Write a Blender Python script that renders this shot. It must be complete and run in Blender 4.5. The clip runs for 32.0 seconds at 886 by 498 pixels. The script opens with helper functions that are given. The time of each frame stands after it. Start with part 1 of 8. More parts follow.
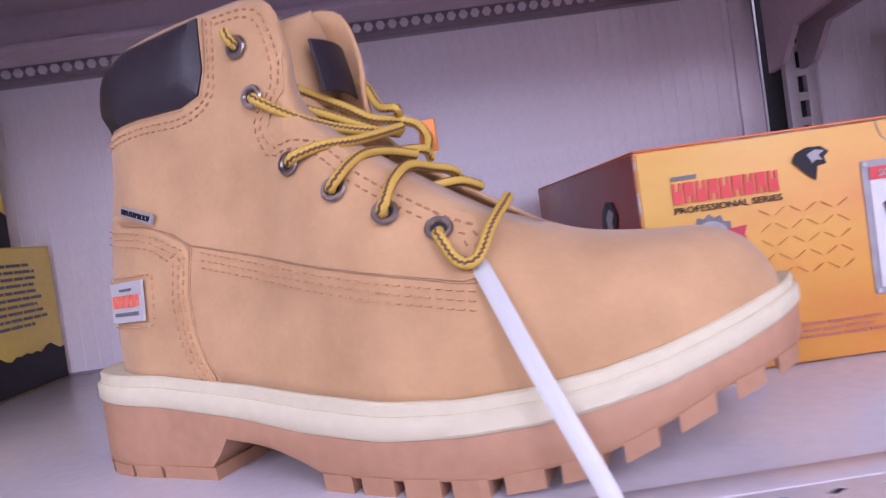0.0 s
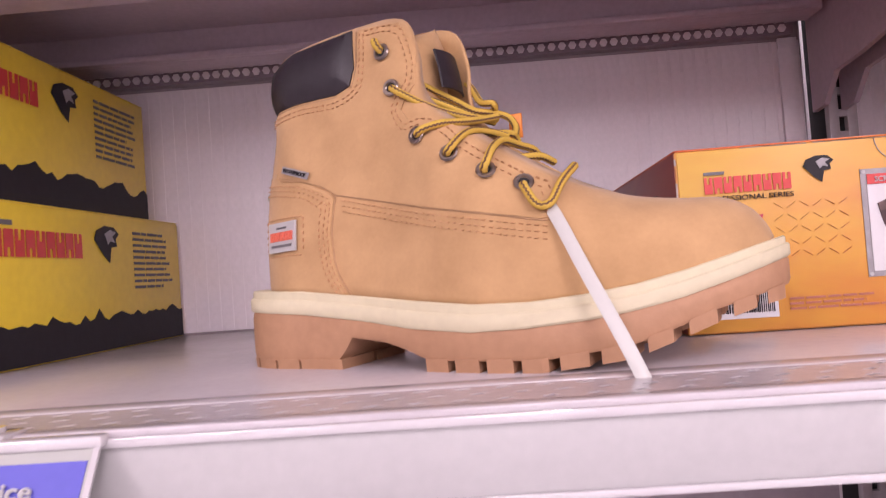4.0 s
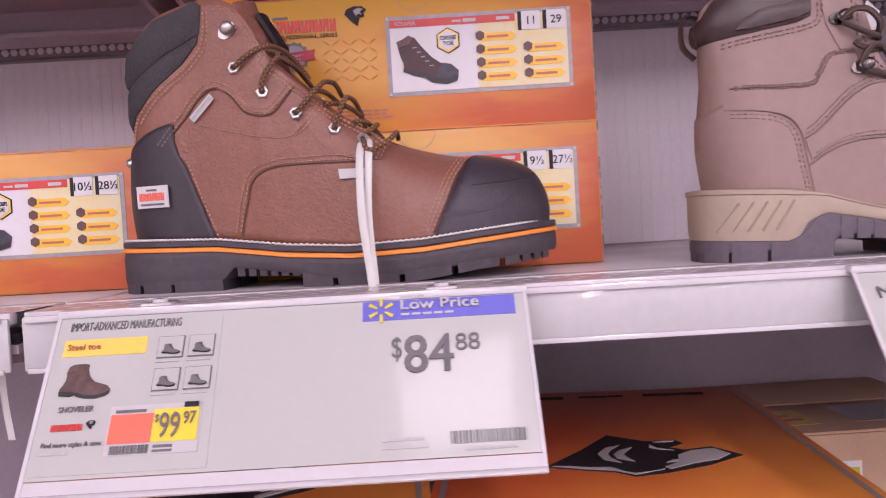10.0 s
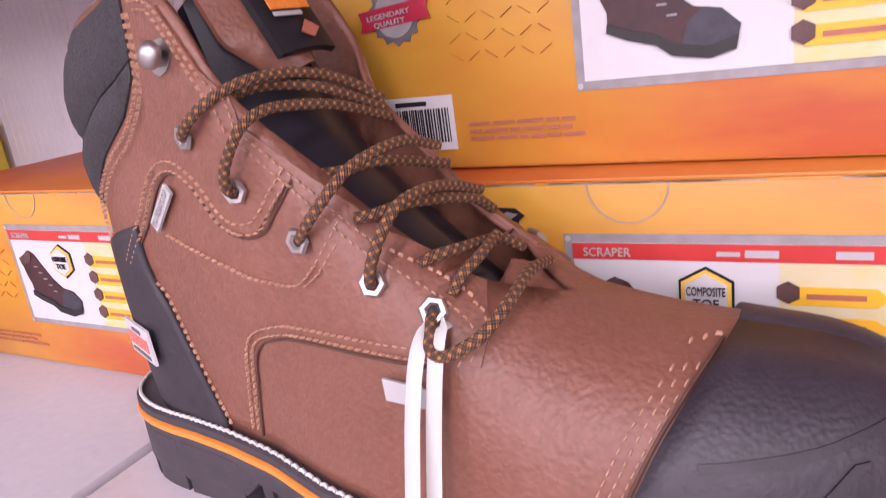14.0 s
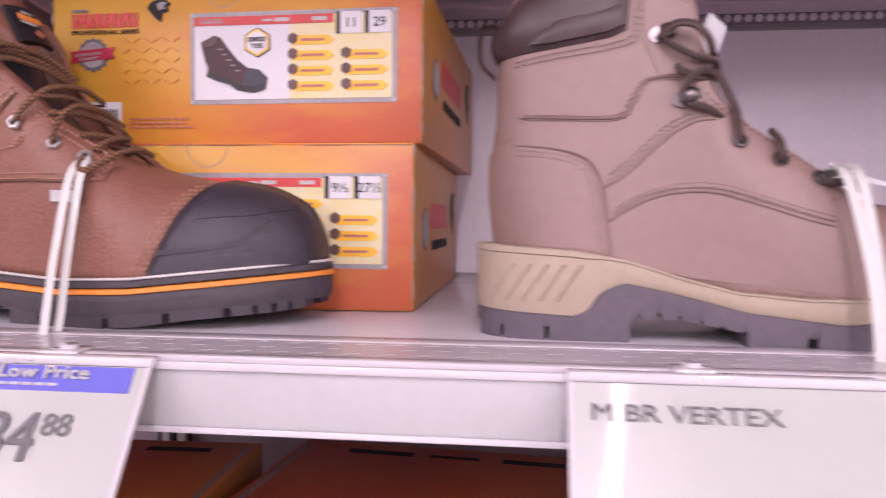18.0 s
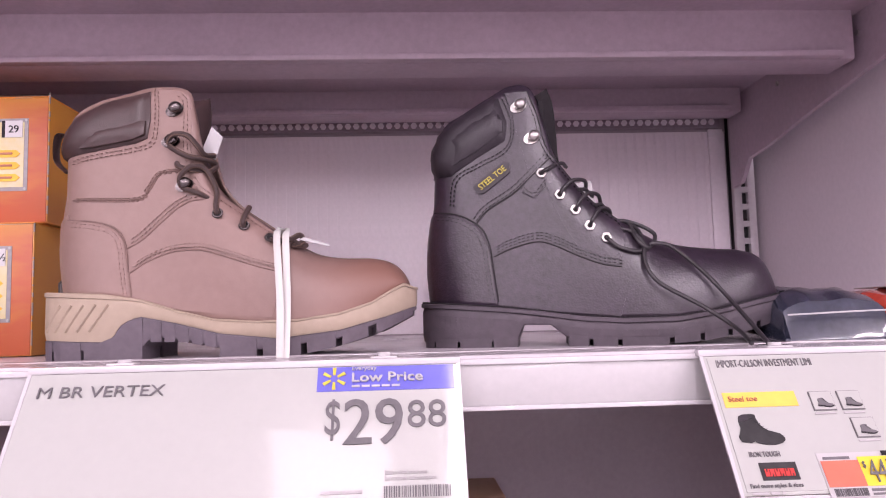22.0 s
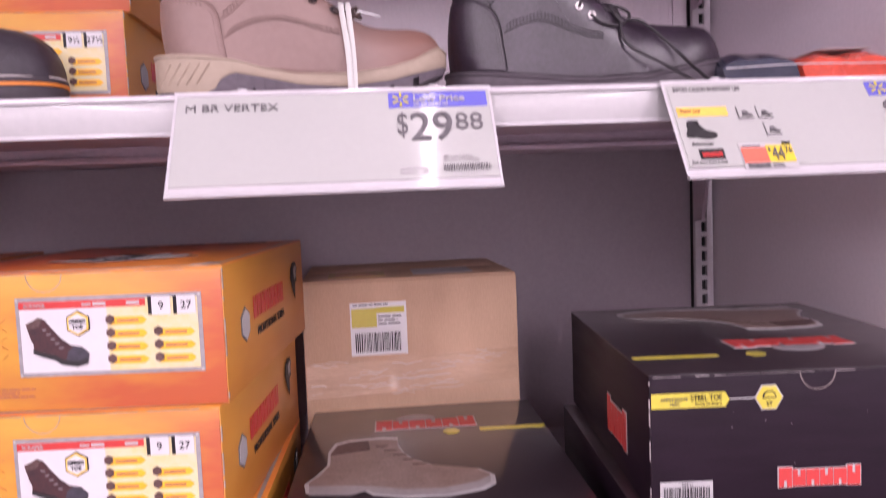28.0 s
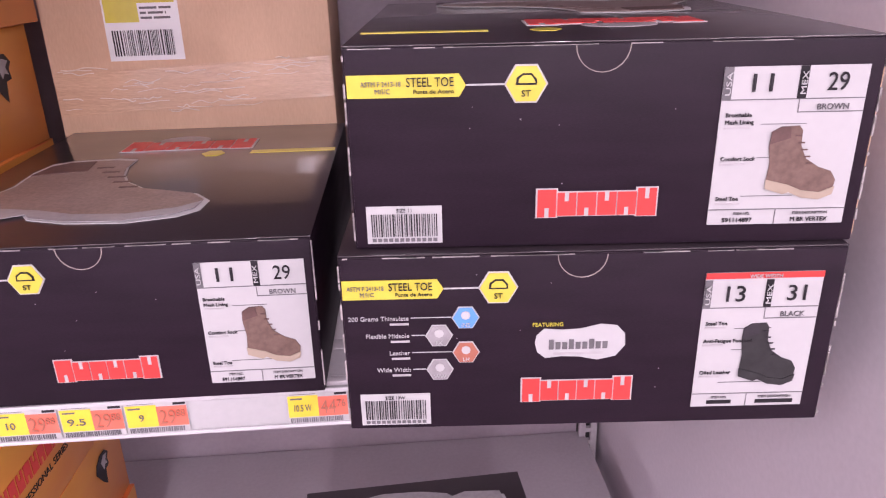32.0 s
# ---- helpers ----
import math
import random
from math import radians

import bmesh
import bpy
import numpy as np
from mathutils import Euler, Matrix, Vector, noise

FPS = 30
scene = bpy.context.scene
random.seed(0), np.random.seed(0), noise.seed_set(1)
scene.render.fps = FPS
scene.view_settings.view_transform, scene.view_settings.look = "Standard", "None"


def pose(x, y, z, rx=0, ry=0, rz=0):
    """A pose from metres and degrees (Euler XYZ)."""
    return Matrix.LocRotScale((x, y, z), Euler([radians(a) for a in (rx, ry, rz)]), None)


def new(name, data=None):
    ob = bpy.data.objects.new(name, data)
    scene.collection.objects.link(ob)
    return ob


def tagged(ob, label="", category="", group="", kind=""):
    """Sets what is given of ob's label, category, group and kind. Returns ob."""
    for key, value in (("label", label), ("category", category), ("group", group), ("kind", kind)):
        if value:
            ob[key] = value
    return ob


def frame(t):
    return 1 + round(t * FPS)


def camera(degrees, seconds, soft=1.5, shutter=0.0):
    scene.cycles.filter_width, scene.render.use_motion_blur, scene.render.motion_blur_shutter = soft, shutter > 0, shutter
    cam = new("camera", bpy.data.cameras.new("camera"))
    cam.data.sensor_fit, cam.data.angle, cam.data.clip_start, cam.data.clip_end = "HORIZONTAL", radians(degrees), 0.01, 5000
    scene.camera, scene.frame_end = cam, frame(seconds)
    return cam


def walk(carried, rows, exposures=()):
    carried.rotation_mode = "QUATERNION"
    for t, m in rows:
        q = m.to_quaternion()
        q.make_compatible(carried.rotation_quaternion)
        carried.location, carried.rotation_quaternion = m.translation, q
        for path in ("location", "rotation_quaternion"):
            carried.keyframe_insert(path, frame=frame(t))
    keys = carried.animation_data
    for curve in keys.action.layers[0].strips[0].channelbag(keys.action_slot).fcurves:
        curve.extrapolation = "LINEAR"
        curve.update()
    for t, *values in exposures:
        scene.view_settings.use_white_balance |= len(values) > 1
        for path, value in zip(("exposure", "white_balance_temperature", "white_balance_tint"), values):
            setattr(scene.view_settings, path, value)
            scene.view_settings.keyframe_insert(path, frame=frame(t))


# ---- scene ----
cam = camera(62.47, 32.0, soft=1.1, shutter=0.4)
LAMP_W = 515.0
EXPOSURES = ((0.0, -0.90, 5340, 30), (1.0, -0.82, 5740, 30), (2.5, -0.72, 5890, 30), (4.5, -0.88, 6760, 29), (6.0, -0.90, 6860, 29), (9.0, -0.92, 6560, 30), (10.0, -1.03, 6390, 31), (12.0, -1.08, 6340, 32), (13.0, -1.02, 6340, 32), (14.0, -0.54, 6290, 30), (14.5, -0.53, 6290, 30), (17.0, -0.72, 6450, 30), (18.0, -0.76, 6450, 31), (22.0, -0.68, 6450, 30), (24.5, -0.70, 6450, 30), (27.0, -0.86, 6400, 31), (28.5, -0.72, 6400, 33), (32.0, -0.60, 6350, 33))
PATH = [
    (0.0, 0.0195, 0.0334, 1.3144, 88.35, 8.1, -2.14),
    (0.5, 0.0503, -0.0283, 1.3115, 90.95, 7.92, 1),
    (1.0, 0.0522, -0.0493, 1.3116, 92.71, 7.99, 2.12),
    (1.5, 0.0537, -0.0532, 1.3109, 93.31, 7.74, 2.52),
    (2.0, 0.0531, -0.0483, 1.3095, 93.49, 7.52, 2.77),
    (2.5, 0.0496, -0.0456, 1.3108, 93.52, 7.14, 2.91),
    (4.5, -0.0203, -0.112, 1.2546, 91.09, 2.99, 1.61),
    (5.0, -0.03, -0.1848, 1.2436, 90.36, 2.15, 0.81),
    (5.5, -0.0209, -0.2132, 1.2376, 89.64, 1.7, 0.11),
    (6.0, 0.0415, -0.231, 1.2354, 89.35, 1.36, -0.53),
    (6.5, 0.2008, -0.2567, 1.2335, 89.21, 1.14, -1.19),
    (7.0, 0.321, -0.2626, 1.2382, 89.46, 1.04, -1.87),
    (7.5, 0.372, -0.2553, 1.2484, 89.15, 1.09, -2.53),
    (8.0, 0.3948, -0.2449, 1.247, 89.45, 1.38, -3.11),
    (8.5, 0.4306, -0.2413, 1.2435, 89.23, 1.82, -3.74),
    (9.0, 0.4862, -0.2159, 1.234, 88.98, 2.45, -3.99),
    (9.5, 0.5695, -0.196, 1.2467, 88.59, 3.12, -3.82),
    (10.0, 0.6636, -0.2233, 1.255, 88.42, 3.28, -0.53),
    (10.5, 0.696, -0.232, 1.2585, 88.23, 3.5, 2.66),
    (11.0, 0.6979, -0.2216, 1.2545, 87.25, 4.07, 4.88),
    (11.5, 0.6979, -0.207, 1.2704, 83.04, 4.13, 5.92),
    (12.0, 0.6897, -0.1546, 1.3066, 78.76, 5.02, 6.07),
    (12.5, 0.6781, -0.0748, 1.3391, 77.22, 4.79, 7.87),
    (13.0, 0.6595, 0.0042, 1.3717, 75.08, 4.45, 12.83),
    (13.5, 0.6939, 0.0967, 1.3717, 75.54, 6.7, 24.59),
    (14.0, 0.7178, 0.1214, 1.4014, 73.12, 7.54, 26.61),
    (14.5, 0.7329, 0.112, 1.4091, 74.71, 7.71, 28.65),
    (16.5, 0.7567, -0.0152, 1.348, 83.48, 3.02, 18.88),
    (17.0, 0.7738, -0.0605, 1.3315, 85.67, 2.05, 14.67),
    (17.5, 0.8121, -0.0976, 1.3034, 87.05, -0.59, 10.91),
    (18.0, 0.8816, -0.1212, 1.2832, 87.95, -0.49, 6.45),
    (18.5, 0.9751, -0.1541, 1.2823, 87.59, -0.12, 4.18),
    (19.0, 1.0295, -0.1729, 1.2764, 87.58, 0.33, 3.17),
    (19.5, 1.0494, -0.1778, 1.2751, 88.37, 0.85, 2.15),
    (20.0, 1.0793, -0.2151, 1.2669, 91.11, 1.15, 1.21),
    (20.5, 1.1125, -0.2425, 1.2545, 93.32, 1.23, -0.38),
    (21.0, 1.1338, -0.2573, 1.2518, 94.33, 1.43, -1.55),
    (21.5, 1.1409, -0.2685, 1.2469, 94.94, 1.43, -2.19),
    (22.0, 1.1381, -0.277, 1.2466, 95.21, 1.41, -2.53),
    (22.5, 1.1398, -0.2802, 1.2464, 95.49, 1.35, -2.87),
    (23.0, 1.1384, -0.2776, 1.246, 95.32, 1.22, -3.61),
    (23.5, 1.1402, -0.2724, 1.2421, 95.34, 1.26, -4.59),
    (24.0, 1.1569, -0.2802, 1.2321, 95.19, 1.23, -6.01),
    (24.5, 1.1636, -0.3221, 1.2189, 94.53, 1.03, -9.97),
    (26.5, 1.116, -0.4556, 1.2074, 93.37, 0.87, -8.07),
    (27.0, 1.1186, -0.4579, 1.2084, 93.06, 1.03, -7.14),
    (27.5, 1.0903, -0.4578, 1.1758, 91.07, 1.33, -5.99),
    (28.0, 1.0598, -0.4496, 1.1253, 85.81, 2.25, -5.69),
    (28.5, 1.0678, -0.4382, 1.0811, 80.95, 1.98, -6.41),
    (29.0, 1.1046, -0.4303, 1.0508, 77.54, 1.55, -7.55),
    (29.5, 1.1251, -0.4224, 1.0454, 75.05, 1.89, -8.78),
    (30.0, 1.1736, -0.3833, 1.0268, 71.25, 2.52, -9.82),
    (30.5, 1.2745, -0.3097, 1.018, 69.03, 1.78, -9.08),
    (31.0, 1.3165, -0.2838, 1.016, 68.55, 1.4, -7.32),
    (31.5, 1.318, -0.2769, 1.0133, 68.1, 1.46, -5.96),
    (32.0, 1.3161, -0.2739, 1.0115, 67.79, 1.3, -4.48),
]
walk(cam, [(t, pose(x, y, z, rx, ry, rz)) for t, x, y, z, rx, ry, rz in PATH], EXPOSURES)


SHELF_Z = 1.2193      # top of the display shelf
LOW_Z = 0.712         # top of the stock shelf below it
LIP_Y = 0.2           # front of the shelves
PANEL_Y = 0.79        # face of the back panels
BAY = 1.219           # width of one bay
JOINT = 0.4165        # where the two bays meet


# ---------- light ----------
world = bpy.data.worlds.new("store")
scene.world = world
world.use_nodes = True
world.node_tree.nodes["Background"].inputs[0].default_value = (0.75, 0.68, 0.74, 1)
world.node_tree.nodes["Background"].inputs[1].default_value = 0.25


def area(name, m, sx, sy, power, color=(1, 0.95, 0.96)):
    d = bpy.data.lights.new(name, "AREA")
    d.shape, d.size, d.size_y, d.energy, d.color = "RECTANGLE", sx, sy, power, color
    ob = new(name, d)
    ob.matrix_world = m
    return ob


STRIPS = [(x, y, length, share) for x in (-7.0, -2.8, 1.36, 5.5, 9.7, 13.9) for y, length, share in ((-4.4, 3.2, 0.52), (-15.2, 17.6, 2.85))]
for lx, ly, length, share in STRIPS:
    area("tube_light", pose(lx, ly, 4.0), 0.22, length, LAMP_W * share)
area("panel_light", pose(0.72, -1.97, 4.0), 0.60, 0.7, LAMP_W * 0.018)
area("strip_light", pose(1.36, -1.6, 4.0), 0.07, 2.0, LAMP_W * 0.022)


# ---------- materials ----------
def material(name, color, rough=0.5, metal=0.0, var=0.12, big=9.0, fine=160.0, bump=0.0, bump_scale=400.0, coat=0.0,
             color2=None, stretch=(1, 1, 1), spec=0.5, sheen=0.0, fine_share=1.0):
    """A surface with tone variation at two scales, roughness wear and fine relief, all in metres of the object."""
    m = bpy.data.materials.new(name)
    m.use_nodes = True
    nt = m.node_tree
    b = nt.nodes["Principled BSDF"]
    tc = nt.nodes.new("ShaderNodeTexCoord")
    mp = nt.nodes.new("ShaderNodeMapping")
    mp.inputs["Scale"].default_value = stretch
    nt.links.new(tc.outputs["Object"], mp.inputs[0])
    n1 = nt.nodes.new("ShaderNodeTexNoise")
    n1.inputs["Scale"].default_value, n1.inputs["Detail"].default_value = big, 5
    n2 = nt.nodes.new("ShaderNodeTexNoise")
    n2.inputs["Scale"].default_value, n2.inputs["Detail"].default_value = fine, 3
    for n in (n1, n2):
        nt.links.new(mp.outputs[0], n.inputs["Vector"])
    less = nt.nodes.new("ShaderNodeMath")
    less.operation = "MULTIPLY_ADD"
    less.inputs[1].default_value, less.inputs[2].default_value = fine_share, 0.5 - 0.5 * fine_share
    nt.links.new(n2.outputs[0], less.inputs[0])
    add = nt.nodes.new("ShaderNodeMath")
    add.operation = "ADD"
    nt.links.new(n1.outputs[0], add.inputs[0])
    nt.links.new(less.outputs[0], add.inputs[1])
    ramp = nt.nodes.new("ShaderNodeMapRange")
    ramp.inputs["From Min"].default_value, ramp.inputs["From Max"].default_value = 0.65, 1.35
    nt.links.new(add.outputs[0], ramp.inputs[0])
    mix = nt.nodes.new("ShaderNodeMix")
    mix.data_type = "RGBA"
    lo = color2 if color2 else tuple(c * (1 - var) for c in color)
    hi = color if color2 else tuple(min(1, c * (1 + var)) for c in color)
    mix.inputs[6].default_value, mix.inputs[7].default_value = (*lo, 1), (*hi, 1)
    nt.links.new(ramp.outputs[0], mix.inputs[0])
    nt.links.new(mix.outputs[2], b.inputs["Base Color"])
    rr = nt.nodes.new("ShaderNodeMapRange")
    rr.inputs["To Min"].default_value, rr.inputs["To Max"].default_value = max(0.02, rough - 0.08), min(1, rough + 0.08)
    nt.links.new(n1.outputs[0], rr.inputs[0])
    nt.links.new(rr.outputs[0], b.inputs["Roughness"])
    b.inputs["Metallic"].default_value = metal
    b.inputs["Specular IOR Level"].default_value = spec
    b.inputs["Coat Weight"].default_value, b.inputs["Coat Roughness"].default_value = coat, 0.06 if coat > 0.45 else 0.3
    b.inputs["Sheen Weight"].default_value = sheen
    if bump:
        n3 = nt.nodes.new("ShaderNodeTexVoronoi") if bump < 0 else nt.nodes.new("ShaderNodeTexNoise")
        n3.inputs["Scale"].default_value = bump_scale
        nt.links.new(mp.outputs[0], n3.inputs["Vector"])
        bp = nt.nodes.new("ShaderNodeBump")
        bp.inputs["Strength"].default_value, bp.inputs["Distance"].default_value = abs(bump), 0.001
        nt.links.new(n3.outputs[0], bp.inputs["Height"])
        nt.links.new(bp.outputs[0], b.inputs["Normal"])
    return m


def gradient(name, stops, axis=(1, 0, 0), rough=0.42, grain=0.3, coat=0.15, start=0.0):
    """Printed card whose ink runs through the stops across the thing, with a brushed, blotchy grain."""
    m = material(name, stops[0][1], rough, coat=coat)
    nt = m.node_tree
    b = nt.nodes["Principled BSDF"]
    tc = nt.nodes.new("ShaderNodeTexCoord")
    dot = nt.nodes.new("ShaderNodeVectorMath")
    dot.operation = "DOT_PRODUCT"
    dot.inputs[1].default_value = axis
    nt.links.new(tc.outputs["Generated"], dot.inputs[0])
    mp = nt.nodes.new("ShaderNodeMapping")
    mp.inputs["Scale"].default_value = (9, 9, 30)
    nt.links.new(tc.outputs["Object"], mp.inputs[0])
    n = nt.nodes.new("ShaderNodeTexNoise")
    n.inputs["Scale"].default_value, n.inputs["Detail"].default_value = 1.6, 8
    nt.links.new(mp.outputs[0], n.inputs["Vector"])
    mad = nt.nodes.new("ShaderNodeMath")
    mad.operation = "MULTIPLY_ADD"
    mad.inputs[1].default_value = grain * 2
    nt.links.new(n.outputs[0], mad.inputs[0])
    nt.links.new(dot.outputs["Value"], mad.inputs[2])
    sub = nt.nodes.new("ShaderNodeMath")
    sub.operation = "SUBTRACT"
    sub.inputs[1].default_value = grain - start
    nt.links.new(mad.outputs[0], sub.inputs[0])
    cr = nt.nodes.new("ShaderNodeValToRGB")
    els = cr.color_ramp.elements
    els[0].position, els[0].color = stops[0][0], (*stops[0][1], 1)
    els[1].position, els[1].color = stops[-1][0], (*stops[-1][1], 1)
    for p, c in stops[1:-1]:
        e = els.new(p)
        e.color = (*c, 1)
    nt.links.new(sub.outputs[0], cr.inputs[0])
    nt.links.new(cr.outputs[0], b.inputs["Base Color"])
    return m


def flecked_cord(name, a, mid, c):
    """Round woven lace: a dark ground crossed by two spirals, with bright flecks where they meet."""
    m = material(name, a, 0.75)
    nt = m.node_tree
    b = nt.nodes["Principled BSDF"]

    def calc(op, x, y=0.0):
        n = nt.nodes.new("ShaderNodeMath")
        n.operation = op
        for i, v in enumerate((x, y)):
            if isinstance(v, float):
                n.inputs[i].default_value = v
            else:
                nt.links.new(v, n.inputs[i])
        return n.outputs[0]

    uv = nt.nodes.new("ShaderNodeUVMap")
    sep = nt.nodes.new("ShaderNodeSeparateXYZ")
    nt.links.new(uv.outputs[0], sep.inputs[0])
    turns, along = calc("MULTIPLY", sep.outputs[0], 3.0), calc("MULTIPLY", sep.outputs[1], 3.0)
    one = calc("LESS_THAN", calc("ABSOLUTE", calc("SUBTRACT", calc("FRACT", calc("ADD", turns, along)), 0.5)), 0.19)
    two = calc("LESS_THAN", calc("ABSOLUTE", calc("SUBTRACT", calc("FRACT", calc("SUBTRACT", along, turns)), 0.5)), 0.19)
    for k, (fac, colour) in enumerate(((calc("MAXIMUM", one, two), mid), (calc("MULTIPLY", one, two), c))):
        mix = nt.nodes.new("ShaderNodeMix")
        mix.data_type = "RGBA"
        mix.inputs[6].default_value, mix.inputs[7].default_value = (*a, 1), (*colour, 1)
        nt.links.new(fac, mix.inputs[0])
        if k:
            nt.links.new(base, mix.inputs[6])
        base = mix.outputs[2]
    nt.links.new(base, b.inputs["Base Color"])
    weave = calc("ADD", calc("SINE", calc("MULTIPLY", calc("ADD", turns, along), 18.85)), calc("SINE", calc("MULTIPLY", calc("SUBTRACT", along, turns), 18.85)))
    bp = nt.nodes.new("ShaderNodeBump")
    bp.inputs["Strength"].default_value, bp.inputs["Distance"].default_value = 0.6, 0.0004
    nt.links.new(weave, bp.inputs["Height"])
    nt.links.new(bp.outputs[0], b.inputs["Normal"])
    return m


def grained(m, cell, depth, crease=70.0, crease_depth=0.5):
    """Leather relief: pebbles of the given scale, pulled out of round, over soft creases."""
    nt = m.node_tree
    b = nt.nodes["Principled BSDF"]
    tc = nt.nodes.new("ShaderNodeTexCoord")
    warp = nt.nodes.new("ShaderNodeTexNoise")
    warp.inputs["Scale"].default_value = cell * 0.35
    nt.links.new(tc.outputs["Object"], warp.inputs["Vector"])
    mixv = nt.nodes.new("ShaderNodeVectorMath")
    mixv.operation = "MULTIPLY_ADD"
    mixv.inputs[1].default_value = (1.1 / cell,) * 3
    nt.links.new(warp.outputs["Color"], mixv.inputs[0])
    nt.links.new(tc.outputs["Object"], mixv.inputs[2])
    cells = nt.nodes.new("ShaderNodeTexVoronoi")
    cells.feature = "SMOOTH_F1"
    cells.inputs["Scale"].default_value = cell
    nt.links.new(mixv.outputs[0], cells.inputs["Vector"])
    folds = nt.nodes.new("ShaderNodeTexNoise")
    folds.inputs["Scale"].default_value, folds.inputs["Detail"].default_value = crease, 4
    folds.inputs["Distortion"].default_value = 0.8
    nt.links.new(tc.outputs["Object"], folds.inputs["Vector"])
    last = None
    for tex, strength, dist in ((cells.outputs["Distance"], -depth, 0.0012), (folds.outputs[0], crease_depth, 0.004)):
        bp = nt.nodes.new("ShaderNodeBump")
        bp.invert = strength < 0
        bp.inputs["Strength"].default_value, bp.inputs["Distance"].default_value = abs(strength), dist
        nt.links.new(tex, bp.inputs["Height"])
        if last:
            nt.links.new(last, bp.inputs["Normal"])
        last = bp.outputs[0]
    nt.links.new(last, b.inputs["Normal"])


def striped_cord(name, a, c, lines, width=0.13):
    """Woven lace: zigzag threads of a second colour running along it, with a fine weave."""
    m = material(name, a, 0.7)
    nt = m.node_tree
    b = nt.nodes["Principled BSDF"]

    def calc(op, x, y=0.0):
        n = nt.nodes.new("ShaderNodeMath")
        n.operation = op
        for i, v in enumerate((x, y)):
            if isinstance(v, float):
                n.inputs[i].default_value = v
            else:
                nt.links.new(v, n.inputs[i])
        return n.outputs[0]

    uv = nt.nodes.new("ShaderNodeUVMap")
    sep = nt.nodes.new("ShaderNodeSeparateXYZ")
    nt.links.new(uv.outputs[0], sep.inputs[0])
    zig = calc("PINGPONG", calc("MULTIPLY", sep.outputs[1], 4.6), 0.5)
    u = calc("ADD", calc("MULTIPLY", sep.outputs[0], lines), calc("MULTIPLY", zig, 0.30))
    off = calc("ABSOLUTE", calc("SUBTRACT", calc("FRACT", u), 0.5))
    dark = calc("LESS_THAN", off, width)
    mix = nt.nodes.new("ShaderNodeMix")
    mix.data_type = "RGBA"
    mix.inputs[6].default_value, mix.inputs[7].default_value = (*a, 1), (*c, 1)
    nt.links.new(dark, mix.inputs[0])
    nt.links.new(mix.outputs[2], b.inputs["Base Color"])
    weave = calc("ADD", calc("SINE", calc("MULTIPLY", calc("ADD", sep.outputs[1], sep.outputs[0]), 58.0)), calc("SINE", calc("MULTIPLY", calc("SUBTRACT", sep.outputs[1], sep.outputs[0]), 58.0)))
    bp = nt.nodes.new("ShaderNodeBump")
    bp.inputs["Strength"].default_value, bp.inputs["Distance"].default_value = 0.35, 0.0003
    nt.links.new(weave, bp.inputs["Height"])
    nt.links.new(bp.outputs[0], b.inputs["Normal"])
    return m


